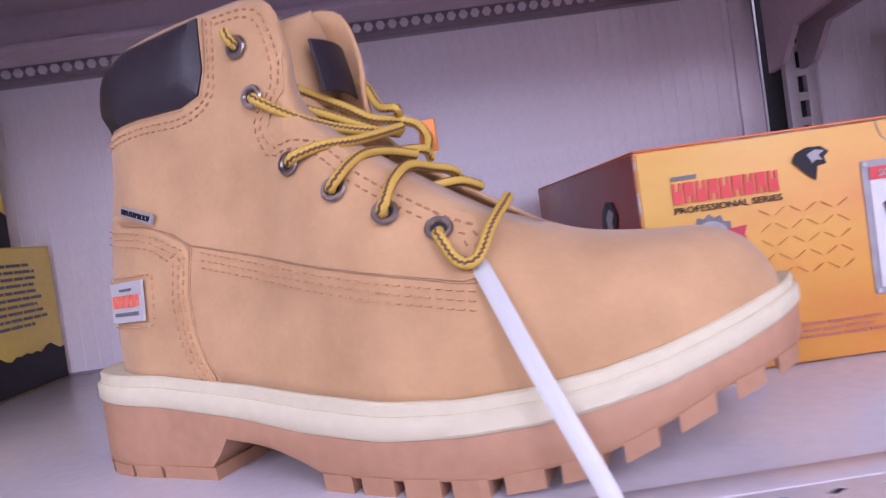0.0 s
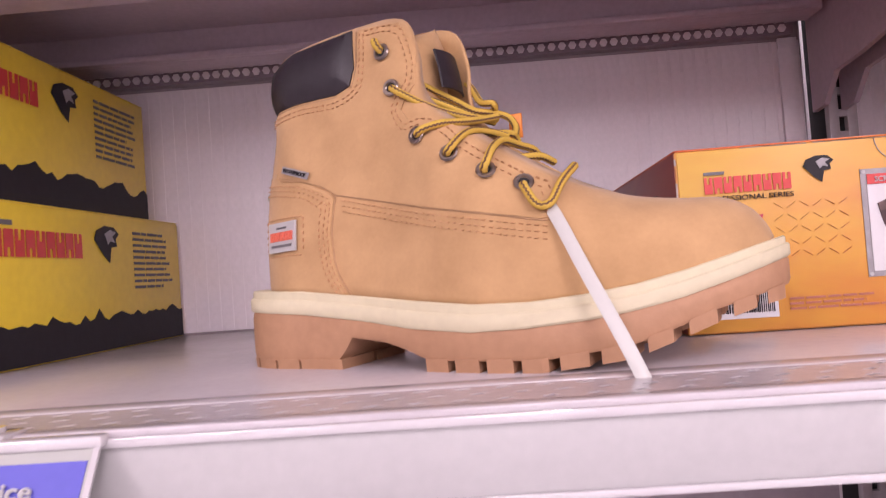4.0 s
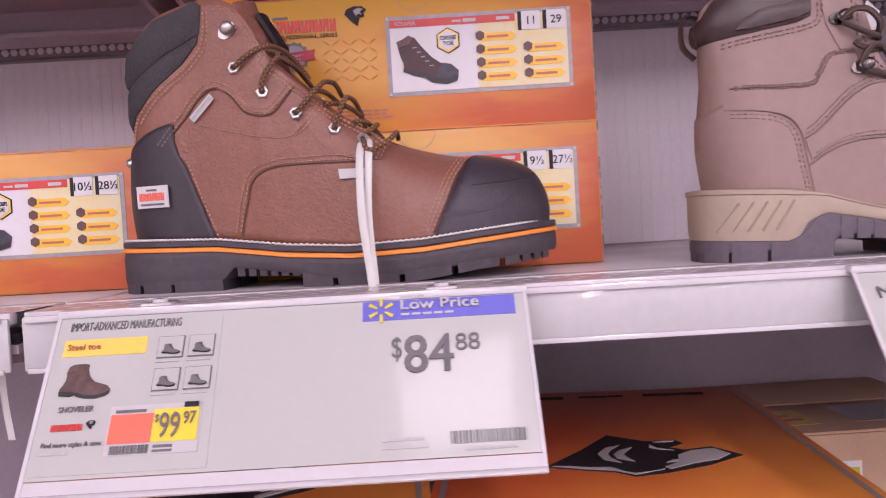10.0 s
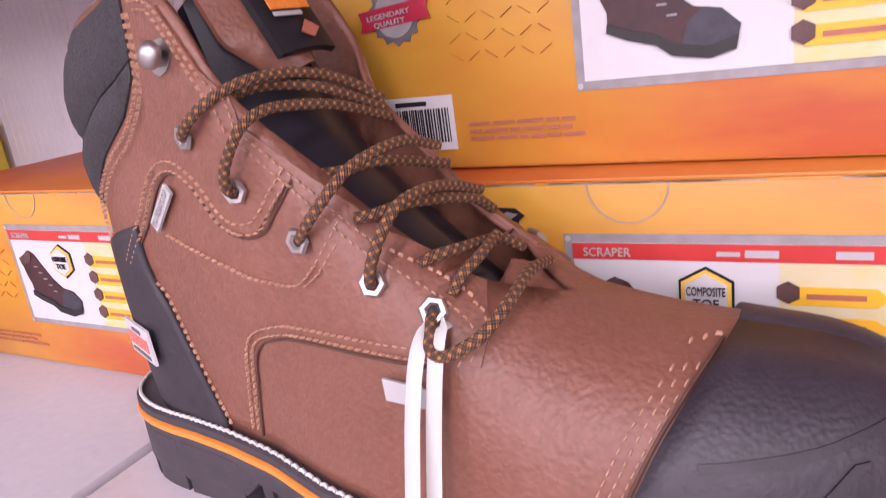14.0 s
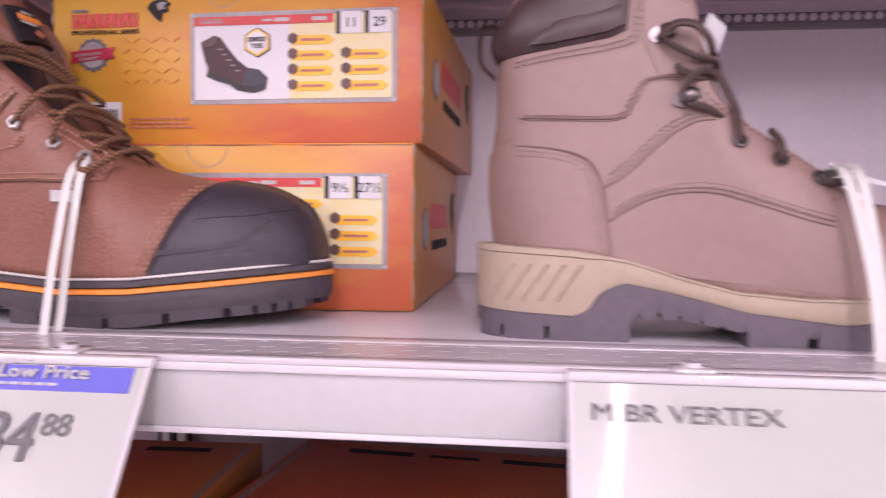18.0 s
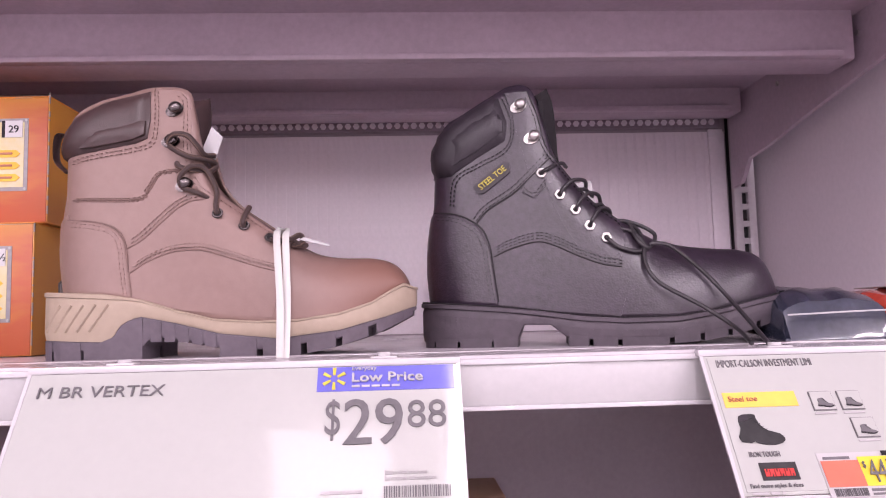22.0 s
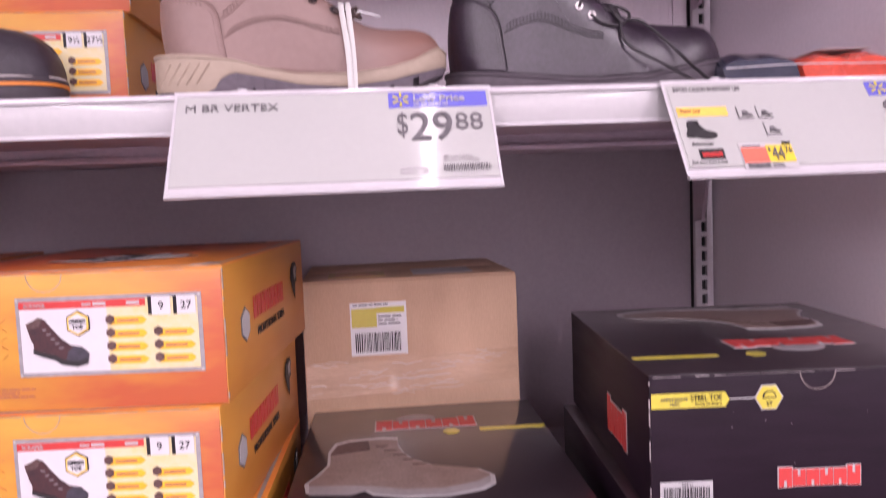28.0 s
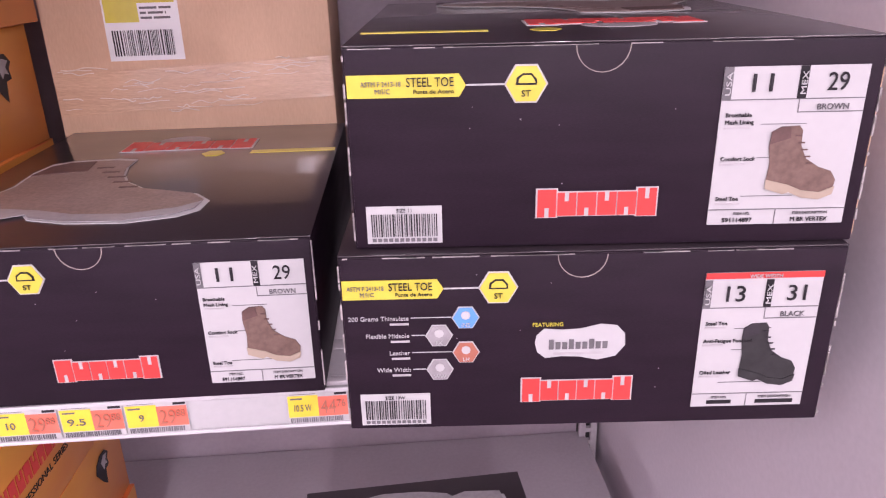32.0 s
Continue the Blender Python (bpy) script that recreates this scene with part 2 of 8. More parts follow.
M = {
    "steel": material("shelf_paint", (0.54, 0.50, 0.53), 0.20, var=0.06, bump=0.08, bump_scale=900),
    "lip": material("shelf_lip_paint", (0.45, 0.442, 0.445), 0.3, var=0.05, coat=0.5),
    # shelf steel with the shade below the decks put into its colour
    "shaded_steel": material("shaded_underside_steel", (0.50, 0.405, 0.475), 0.4, var=0.10, bump=0.06, bump_scale=700),
    "panel": material("panel_paint", (0.375, 0.318, 0.360), 0.36, var=0.07, big=3, bump=0.10, bump_scale=500),
    "insert": material("insert_panel_paint", (0.92, 0.85, 0.905), 0.30, var=0.05, big=3, bump=0.06, bump_scale=500),
    "side_panel": material("side_panel_paint", (0.76, 0.69, 0.745), 0.4, var=0.05, big=3, bump=0.06, bump_scale=500),
    "rail": material("dark_rail_paint", (0.29, 0.23, 0.275), 0.4, var=0.12),
    # near black, paints the shade in holes and slots; also colours dark seams
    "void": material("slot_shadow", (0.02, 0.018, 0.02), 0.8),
    "clear": material("clear_plastic_edge", (0.56, 0.54, 0.56), 0.12, var=0.03, coat=1.0),
    "floor": material("vinyl_floor", (0.30, 0.28, 0.285), 0.3, var=0.06),
    "wall": material("store_wall", (0.84, 0.81, 0.82), 0.7, var=0.04),
    "ceiling": material("store_ceiling", (0.75, 0.74, 0.74), 0.8, var=0.04),
    "nubuck": material("wheat_nubuck", (0.610, 0.370, 0.180), 0.88, color2=(0.40, 0.228, 0.098), big=34, fine=420, fine_share=0.2, bump=0.07, bump_scale=2200, sheen=0.2),
    "stitch_tan": material("tan_thread", (0.52, 0.29, 0.15), 0.8),
    "stitch_orange": material("orange_thread", (0.52, 0.30, 0.20), 0.8),
    "stitch_grey": material("grey_thread", (0.27, 0.175, 0.152), 0.8),
    "stitch_white": material("pale_thread", (0.62, 0.58, 0.56), 0.8),
    "collar": material("black_padded_leather", (0.024, 0.018, 0.025), 0.46, var=0.3, bump=0.15, bump_scale=900),
    "mesh_collar": material("grey_mesh_padding", (0.045, 0.04, 0.045), 0.85, var=0.5, fine=900, bump=-0.5, bump_scale=900),
    "cream": material("cream_midsole", (0.64, 0.575, 0.40), 0.6, var=0.06, big=14),
    "gum": material("gum_outsole", (0.455, 0.250, 0.140), 0.6, color2=(0.385, 0.203, 0.112), big=30, bump=0.1, bump_scale=600),
    "brown": material("brown_full_grain", (0.250, 0.104, 0.071), 0.44, color2=(0.185, 0.072, 0.047), big=16, fine=300, bump=-0.24, bump_scale=480),
    "black_rubber": material("black_rubber", (0.032, 0.025, 0.033), 0.55, var=0.25, bump=0.12, bump_scale=700),
    "grey_rubber": material("dark_grey_outsole", (0.052, 0.042, 0.051), 0.6, var=0.2, bump=0.1, bump_scale=500),
    "slate_rubber": material("slate_grey_outsole", (0.070, 0.056, 0.069), 0.6, var=0.2, bump=0.1, bump_scale=500),
    "ash_rubber": material("ash_grey_outsole", (0.105, 0.086, 0.104), 0.62, var=0.2, bump=0.1, bump_scale=500),
    "orange_line": material("orange_midsole", (0.80, 0.26, 0.04), 0.5, var=0.08),
    "taupe": material("taupe_leather", (0.275, 0.180, 0.158), 0.46, color2=(0.235, 0.150, 0.130), big=12, fine=120, bump=0.07, bump_scale=700),
    "dark_collar": material("dark_brown_padding", (0.055, 0.032, 0.032), 0.4, var=0.15, bump=0.12, bump_scale=900),
    "khaki": material("khaki_midsole", (0.37, 0.295, 0.225), 0.6, var=0.07),
    "oiled": material("oiled_black_leather", (0.040, 0.026, 0.044), 0.35, color2=(0.013, 0.008, 0.014), big=20, fine=240, spec=0.72),
    "toe_rubber": material("scuffed_toe_rubber", (0.036, 0.028, 0.038), 0.48, var=0.25),
    "tongue_leather": material("black_tongue_leather", (0.020, 0.018, 0.026), 0.34, var=0.25, bump=0.1, bump_scale=600),
    "stitch_black": material("black_thread", (0.012, 0.010, 0.012), 0.8),
    "seam_brown": material("sewn_edge_brown", (0.095, 0.042, 0.028), 0.8, var=0.2),
    "worn_nickel": material("worn_nickel", (0.36, 0.30, 0.27), 0.32, metal=1.0, var=0.15),
    "photo_dark": material("photo_dark", (0.10, 0.055, 0.05), 0.5, var=0.4, big=60, fine=240),
    "seam": material("sewn_edge", (0.40, 0.235, 0.125), 0.9, var=0.2),
    "seam_taupe": material("sewn_edge_taupe", (0.205, 0.13, 0.112), 0.8, var=0.2),
    "lining": material("dark_lining", (0.014, 0.011, 0.014), 0.9, var=0.3),
    "nickel": material("nickel", (0.50, 0.47, 0.46), 0.38, metal=1.0, var=0.1),
    "gunmetal": material("gunmetal", (0.16, 0.14, 0.14), 0.28, metal=1.0, var=0.1),
    "lace_yellow": striped_cord("yellow_brown_lace", (0.62, 0.40, 0.06), (0.13, 0.06, 0.03), 3.0),
    "lace_orange": flecked_cord("brown_orange_lace", (0.085, 0.046, 0.036), (0.165, 0.076, 0.042), (0.52, 0.22, 0.06)),
    "lace_brown": striped_cord("brown_lace", (0.05, 0.03, 0.028), (0.13, 0.08, 0.06), 3.0),
    "lace_black": material("waxed_black_lace", (0.03, 0.026, 0.03), 0.4, bump=0.2, bump_scale=900),
    "white_nylon": material("white_nylon", (0.55, 0.545, 0.52), 0.35, var=0.03),
    "paper": material("white_card", (0.80, 0.79, 0.80), 0.35, var=0.02, coat=0.0),
    "sign": material("sign_card_in_sleeve", (0.45, 0.457, 0.435), 0.22, var=0.02, coat=1.0),
    "print_white": material("glossy_print_white", (0.62, 0.605, 0.62), 0.4, var=0.03),
    "label_white": material("label_white", (0.46, 0.45, 0.455), 0.45, var=0.03),
    "blue": material("sign_blue", (0.13, 0.13, 0.55), 0.22, var=0.05, coat=1.0),
    "yellow": material("tag_yellow", (0.76, 0.59, 0.04), 0.35, var=0.05, coat=0.5),
    "acid": material("label_yellow", (0.60, 0.52, 0.05), 0.35, var=0.05, coat=0.5),
    "amber": material("sign_amber", (0.85, 0.56, 0.10), 0.3, var=0.05, coat=0.8),
    "red": material("print_red", (0.58, 0.045, 0.04), 0.4, var=0.08),
    "tag_red": material("tag_red", (0.80, 0.16, 0.10), 0.3, var=0.06, coat=0.7),
    "orange_pill": material("print_orange", (0.86, 0.47, 0.03), 0.4, var=0.08),
    "ink": material("black_ink", (0.020, 0.017, 0.021), 0.5, var=0.2, spec=0.22),
    "grey_ink": material("grey_ink", (0.13, 0.122, 0.13), 0.5, var=0.15),
    "pale_ink": material("pale_grey_ink", (0.42, 0.40, 0.41), 0.5, var=0.1),
    "silver": material("printed_silver", (0.30, 0.28, 0.29), 0.35, var=0.2),
    "photo_brown": material("photo_brown", (0.11, 0.055, 0.05), 0.5, var=0.25, big=90, fine=300),
    "photo_maroon": material("photo_maroon", (0.075, 0.024, 0.026), 0.5, color2=(0.035, 0.014, 0.018), big=90, fine=300),
    "photo_slate": material("photo_slate", (0.045, 0.040, 0.056), 0.5, var=0.35, big=90, fine=300),
    "photo_taupe": material("photo_taupe", (0.19, 0.115, 0.092), 0.5, color2=(0.115, 0.066, 0.052), big=90, fine=300),
    # lid print lightened to carry the pale haze reflected by the lid
    "photo_lid": material("hazed_lid_photo", (0.30, 0.22, 0.195), 0.4, color2=(0.17, 0.115, 0.098), big=60, fine=300),
    "photo_black": material("photo_black", (0.02, 0.018, 0.02), 0.5, var=0.5, big=60),
    "maroon": material("ribbon_red", (0.42, 0.02, 0.05), 0.4, var=0.1),
    "sky_blue": material("print_blue", (0.10, 0.30, 0.62), 0.4),
    "rust": material("print_rust", (0.42, 0.14, 0.09), 0.4),
    "teal": material("print_teal", (0.03, 0.10, 0.085), 0.4),
    "box_front": gradient("orange_box_front", ((0.0, (0.62, 0.350, 0.035)), (0.45, (0.60, 0.270, 0.035)), (0.78, (0.56, 0.185, 0.035)), (1.0, (0.50, 0.105, 0.035))), (0.80, 0, -0.40), start=0.37, grain=0.46),
    "box_side": gradient("orange_box_side", ((0.0, (0.62, 0.28, 0.04)), (1.0, (0.50, 0.135, 0.035))), (0, 0.5, -0.4), start=0.3),
    "box_left": gradient("maroon_box_side", ((0.0, (0.30, 0.055, 0.03)), (0.6, (0.22, 0.030, 0.022)), (1.0, (0.40, 0.12, 0.035))), (0, 0.5, 0.3), start=0.1),
    "box_top": gradient("orange_box_top", ((0.0, (0.60, 0.110, 0.03)), (0.55, (0.75, 0.265, 0.04)), (1.0, (0.84, 0.43, 0.055))), (0.7, -0.5, 0)),
    "box_yellow": material("yellow_box_card", (0.86, 0.63, 0.045), 0.4, color2=(0.77, 0.545, 0.038), big=14, fine=120, coat=0.2),
    "box_black": material("black_box_card", (0.0170, 0.0088, 0.0160), 0.44, var=0.3, big=12, fine=500, coat=0.04, stretch=(1, 1, 6), spec=0.14),
    # black base raised so the lid's hazy sheen is in its colour
    "box_black_lid": material("hazed_black_lid_card", (0.026, 0.018, 0.023), 0.34, var=0.3, big=12, fine=500, coat=0.7),
    "kraft": material("kraft_cardboard", (0.64, 0.43, 0.29), 0.7, color2=(0.56, 0.365, 0.24), big=10, fine=140, bump=0.1, bump_scale=300, stretch=(4, 4, 1)),
    "scuff": material("scuffed_white_card", (0.36, 0.32, 0.32), 0.8, var=0.3),
    # paler than the tape: highlights on its wrinkles put into the colour
    "tape_glint": material("painted_tape_glint", (0.74, 0.62, 0.53), 0.12, var=0.1, coat=1.0),
    "card_edge": material("raw_card_edge", (0.34, 0.29, 0.26), 0.8, var=0.3),
    "tape": material("clear_packing_tape", (0.62, 0.41, 0.275), 0.14, var=0.12, coat=1.0, bump=1.0, bump_scale=70, stretch=(1, 1, 6)),
    "bag_navy": material("navy_cloth_in_bag", (0.03, 0.035, 0.06), 0.25, var=0.3, coat=1.0, bump=0.6, bump_scale=60),
    "bag_red": material("red_cloth_in_bag", (0.62, 0.07, 0.035), 0.25, var=0.2, coat=1.0, bump=0.6, bump_scale=60),
    "lamp": material("lamp_housing", (0.8, 0.8, 0.8), 0.5),
    "orange_felt": material("orange_lining", (0.70, 0.26, 0.04), 0.9, bump=0.2, bump_scale=900),
}


def burnish(m, x0, x1, color):
    """Leather rubbed darker towards the toe, along the thing's own x."""
    nt = m.node_tree
    b = nt.nodes["Principled BSDF"]
    base = b.inputs["Base Color"].links[0].from_socket
    tc = nt.nodes.new("ShaderNodeTexCoord")
    sep = nt.nodes.new("ShaderNodeSeparateXYZ")
    nt.links.new(tc.outputs["Object"], sep.inputs[0])
    r = nt.nodes.new("ShaderNodeMapRange")
    r.interpolation_type = "SMOOTHSTEP"
    r.inputs["From Min"].default_value, r.inputs["From Max"].default_value = x0, x1
    nt.links.new(sep.outputs[0], r.inputs[0])
    mix = nt.nodes.new("ShaderNodeMix")
    mix.data_type = "RGBA"
    nt.links.new(r.outputs[0], mix.inputs[0])
    nt.links.new(base, mix.inputs[6])
    mix.inputs[7].default_value = (*color, 1)
    nt.links.new(mix.outputs[2], b.inputs["Base Color"])


grained(M["brown"], 560.0, 0.28, 60.0, 0.07)
grained(M["toe_rubber"], 620.0, 0.20, 60.0, 0.02)
grained(M["oiled"], 640.0, 0.13, 44.0, 0.016)
burnish(M["taupe"], 0.195, 0.275, (0.215, 0.110, 0.085))


# ---------- building helpers ----------
def mesh_object(name, bm, mt, smooth=True):
    bmesh.ops.recalc_face_normals(bm, faces=bm.faces[:])
    me = bpy.data.meshes.new(name)
    bm.to_mesh(me)
    bm.free()
    me.materials.append(M[mt])
    if smooth:
        me.shade_smooth()
        me.set_sharp_from_angle(angle=radians(38))
    return new(name, me)


def part(name, bm, mt, parent, label="", smooth=True):
    ob = mesh_object(name, bm, mt, smooth)
    ob.parent = parent
    if label:
        ob["label"] = label
    return ob


def thing(name, m, label, category, group="", kind=""):
    ob = new(name)
    ob.empty_display_size = 0.02
    ob.matrix_world = m
    return tagged(ob, label, category, group, kind)


def add_box(bm, x0, x1, y0, y1, z0, z1, bevel=0.0):
    made = bmesh.ops.create_cube(bm, size=1.0)["verts"]
    for v in made:
        v.co = Vector(((x0 + x1) / 2 + v.co.x * (x1 - x0), (y0 + y1) / 2 + v.co.y * (y1 - y0), (z0 + z1) / 2 + v.co.z * (z1 - z0)))
    if bevel:
        bmesh.ops.bevel(bm, geom=list({e for v in made for e in v.link_edges}), offset=bevel, segments=2, affect="EDGES", profile=0.5)
    return bm


def box(x0, x1, y0, y1, z0, z1, bevel=0.0):
    return add_box(bmesh.new(), x0, x1, y0, y1, z0, z1, bevel)


def add_prism(bm, pts, depth, m=Matrix()):
    """A flat outline (x, y) extruded from z = 0 to depth and set by m."""
    lo = [bm.verts.new(m @ Vector((x, y, 0))) for x, y in pts]
    hi = [bm.verts.new(m @ Vector((x, y, depth))) for x, y in pts]
    n = len(pts)
    bm.faces.new(lo[::-1])
    bm.faces.new(hi)
    for i in range(n):
        bm.faces.new((lo[i], lo[(i + 1) % n], hi[(i + 1) % n], hi[i]))
    return bm


def rect(x0, x1, y0, y1):
    return [(x0, y0), (x1, y0), (x1, y1), (x0, y1)]


def spline(pts, per=8):
    """A smooth line through the points."""
    p = [Vector(q) for q in pts]
    p = [p[0] * 2 - p[1], *p, p[-1] * 2 - p[-2]]
    out = []
    for i in range(1, len(p) - 2):
        a, b, c, d = p[i - 1:i + 3]
        for k in range(per):
            t = k / per
            out.append(0.5 * ((2 * b) + (c - a) * t + (2 * a - 5 * b + 4 * c - d) * t * t + (3 * b - a - 3 * c + d) * t ** 3))
    return out + [p[-2]]


def add_tube(bm, pts, r, seg=8, flat=1.0, up=Vector((0, 0, 1))):
    """A cord along the points; flat squeezes it into a band. Its UV runs round and along, in half centimetres."""
    uvl = bm.loops.layers.uv.verify()
    rings, length, prev = [], 0.0, None
    for i, p in enumerate(pts):
        d = (pts[min(i + 1, len(pts) - 1)] - pts[max(i - 1, 0)]).normalized()
        if prev is None or flat < 0.5:
            s = d.cross(up)
            s = s.normalized() if s.length > 1e-4 else d.orthogonal().normalized()
        else:
            s = (prev - d * prev.dot(d)).normalized()
        prev = s
        u = d.cross(s)
        if i:
            length += (p - pts[i - 1]).length
        rings.append(([bm.verts.new(p + s * (r * math.cos(a)) + u * (r * flat * math.sin(a)))
                       for a in (2 * math.pi * k / seg for k in range(seg))], length))
    for (a, la), (b, lb) in zip(rings, rings[1:]):
        for k in range(seg):
            f = bm.faces.new((a[k], a[(k + 1) % seg], b[(k + 1) % seg], b[k]))
            for loop, (x, y) in zip(f.loops, ((k, la), (k + 1, la), (k + 1, lb), (k, lb))):
                loop[uvl].uv = (x / seg, y * 100)
    bm.faces.new(rings[0][0][::-1])
    bm.faces.new(rings[-1][0])
    return bm


def add_ring(bm, m, r, w, seg=20):
    """An eyelet: a rounded ring of radius r and half thickness w."""
    rows = []
    for i in range(seg):
        a = 2 * math.pi * i / seg
        rows.append([bm.verts.new(m @ Vector(((r + w * math.cos(b)) * math.cos(a), (r + w * math.cos(b)) * math.sin(a), w * 0.8 * math.sin(b))))
                     for b in (2 * math.pi * k / 6 for k in range(6))])
    for i in range(seg):
        for k in range(6):
            bm.faces.new((rows[i][k], rows[(i + 1) % seg][k], rows[(i + 1) % seg][(k + 1) % 6], rows[i][(k + 1) % 6]))
    return bm


def disc(r, n=24, sx=1.0):
    return [(r * sx * math.cos(2 * math.pi * k / n), r * math.sin(2 * math.pi * k / n)) for k in range(n)]


# ---------- lettering ----------
WORDS = ("$", "69", "97", "84", "88", "29", "44", "76", "99", "Low Price", "Everyday", "M BR VERTEX", "Steel toe", "STEEL TOE", "Punta de Acero",
         "ASTM F 2413-18", "M/I/C", "ST", "11", "13", "31", "9", "27", "10½", "28½", "9½", "27½", "USA", "MEX", "BROWN", "BLACK", "WIDE WIDTH",
         "SIZE 11", "SIZE 13W", "Breathable", "Mesh Lining", "Comfort Sock", "Steel Toe", "PROFESSIONAL SERIES", "SCRAPER", "COMPOSITE", "TOE",
         "LEGENDARY", "QUALITY", "WATERPROOF", "IRON TOUGH", "IMPORT-ADVANCED MANUFACTURING", "SHOVELER", "FEATURING", "INS", "FX", "LH", "WW",
         "200 Grams Thinsulate", "Flexible Midsole", "Leather", "Wide Width", "VERTEX", "Find more styles & sizes", "10.5", "10", "9.5", "10.5 W",
         "SINCE", "ITEM NO.", "ITEM DESCRIPTION", "Scan with the app", "for more information", "Oiled Leather", "Anti-Fatigue Footbed",
         "IMPORT-CALSON INVESTMENT LIMI", "MADE IN CHINA/HECHO EN CHINA", "591114897")
TYPE = {}
for word in WORDS:
    cu = bpy.data.curves.new("type", "FONT")
    cu.body, cu.size, cu.align_x, cu.align_y, cu.extrude = word, 1.0, "LEFT", "BOTTOM_BASELINE", 0.01
    cu.resolution_u = 3
    TYPE[word] = new("type", cu)
bpy.context.view_layer.update()
graph = bpy.context.evaluated_depsgraph_get()
for word, ob in list(TYPE.items()):
    me = bpy.data.meshes.new_from_object(ob.evaluated_get(graph))
    xs = [v.co.x for v in me.vertices]
    cu = ob.data
    bpy.data.objects.remove(ob)
    bpy.data.curves.remove(cu)
    TYPE[word] = (me, min(xs), max(xs))
TYPE_USED = {}


def lettering(word, m, x, y, height, mt, parent, width=None, align="l", bold=0.0):
    """A word in the plane of m: x, y its baseline start (or middle, or end), height that of its capitals."""
    me, x0, x1 = TYPE[word]
    key = (word, mt)
    if key not in TYPE_USED:
        c = me.copy()
        c.materials.clear()
        c.materials.append(M[mt])
        TYPE_USED[key] = c
    s = height / 0.7
    sx = width / (x1 - x0) if width else s
    x -= {"l": x0 * sx, "m": (x0 + x1) / 2 * sx, "r": x1 * sx}[align]
    ob = new("lettering", TYPE_USED[key])
    ob.parent = parent
    ob.matrix_basis = m @ Matrix.Translation((x, y, 0.0008)) @ Matrix.Diagonal((sx, s, 0.03, 1))
    return ob


def flat(name, pts, m, mt, parent, lift=0.0, thick=0.0005, label=""):
    """A printed area: an outline in the plane of m, a hair proud of it."""
    return part(name, add_prism(bmesh.new(), pts, thick, m @ Matrix.Translation((0, 0, lift))), mt, parent, label, smooth=False)


def bars(name, rects, m, mt, parent, lift=0.0004):
    """Small print and bar codes: many bars in one piece."""
    bm = bmesh.new()
    for r in rects:
        add_prism(bm, rect(*r), 0.0004, m @ Matrix.Translation((0, 0, lift)))
    return tagged(part(name, bm, mt, parent, smooth=False), kind="stuff")


def barcode(m, x, y, w, h, parent, seed=1, mt="ink", lift=0.0006):
    rnd = random.Random(seed)
    out, c = [], 0.0
    while c < w:
        k = rnd.choice((0.011, 0.016, 0.024)) * w
        out.append((x + c, x + min(w, c + k), y, y + h))
        c += k + rnd.choice((0.012, 0.018, 0.026)) * w
    bars("barcode", out, m, mt, parent, lift)


def small_print(m, x, y, w, lines, pitch, parent, seed=1, mt="grey_ink", lift=0.0004, height=0.45):
    """Lines of print too small to read, as word-long bars."""
    rnd = random.Random(seed)
    out = []
    for i in range(lines):
        c, end = 0.0, w * rnd.uniform(0.7, 1.0)
        while c < end:
            k = min(rnd.uniform(1.2, 4.0) * pitch, end - c)
            out.append((x + c, x + c + k, y - i * pitch, y - i * pitch + pitch * height))
            c += k + pitch * 0.4
    bars("small_print", out, m, mt, parent, lift)


STROKES = (((0.0, 0.34, 0.0, 1.0), (0.66, 1.0, 0.0, 1.0), (0.34, 0.66, 0.0, 0.60)), ((0.0, 0.34, 0.0, 1.0), (0.66, 1.0, 0.0, 1.0), (0.34, 0.66, 0.34, 1.0)))


def glyph_mark(name, m, x, y, w, h, n, mt, parent, lift=0.0005):
    """A maker's mark, as a row of plain notched blocks in its colour."""
    step = w / n
    out = []
    for i in range(n):
        for a, b, c, d in STROKES[i % 2]:
            out.append((x + step * (i + a * 0.84), x + step * (i + b * 0.84), y + h * c, y + h * d))
    bars(name, out, m, mt, parent, lift)


# ---------- the store round the shelves ----------
def slab(name, mt, x0, x1, y0, y1, z0, z1, label, category):
    ob = mesh_object(name, box(x0, x1, y0, y1, z0, z1), mt, smooth=False)
    return tagged(ob, label, category, kind="structure")


slab("floor", "floor", -14, 17, -26, 1.7, -0.1, 0, "pale polished vinyl store floor", "floor")
slab("ceiling", "ceiling", -14, 17, -26, 1.7, 4.3, 4.4, "white store ceiling above the aisle", "ceiling")
slab("wall_north", "wall", -14, 17, 1.6, 1.7, 0, 4.3, "plain grey store wall behind the shelving", "wall")
slab("wall_south", "wall", -14, 17, -26.1, -26, 0, 4.3, "plain store wall across the hall", "wall")
slab("wall_west", "wall", -14.1, -14, -26, 1.7, 0, 4.3, "plain store wall at the hall's end", "wall")
slab("wall_east", "wall", 17, 17.1, -26, 1.7, 0, 4.3, "plain store wall at the hall's end", "wall")
for lx, ly, length, _ in STRIPS:
    lamp = thing("ceiling_lamp", pose(lx, ly, 4.02), "long white fluorescent ceiling lamp housing", "lamp", "ceiling lamps")
    part("housing", box(-0.13, 0.13, -length / 2, length / 2, 0.0, 0.28, 0.01), "lamp", lamp)
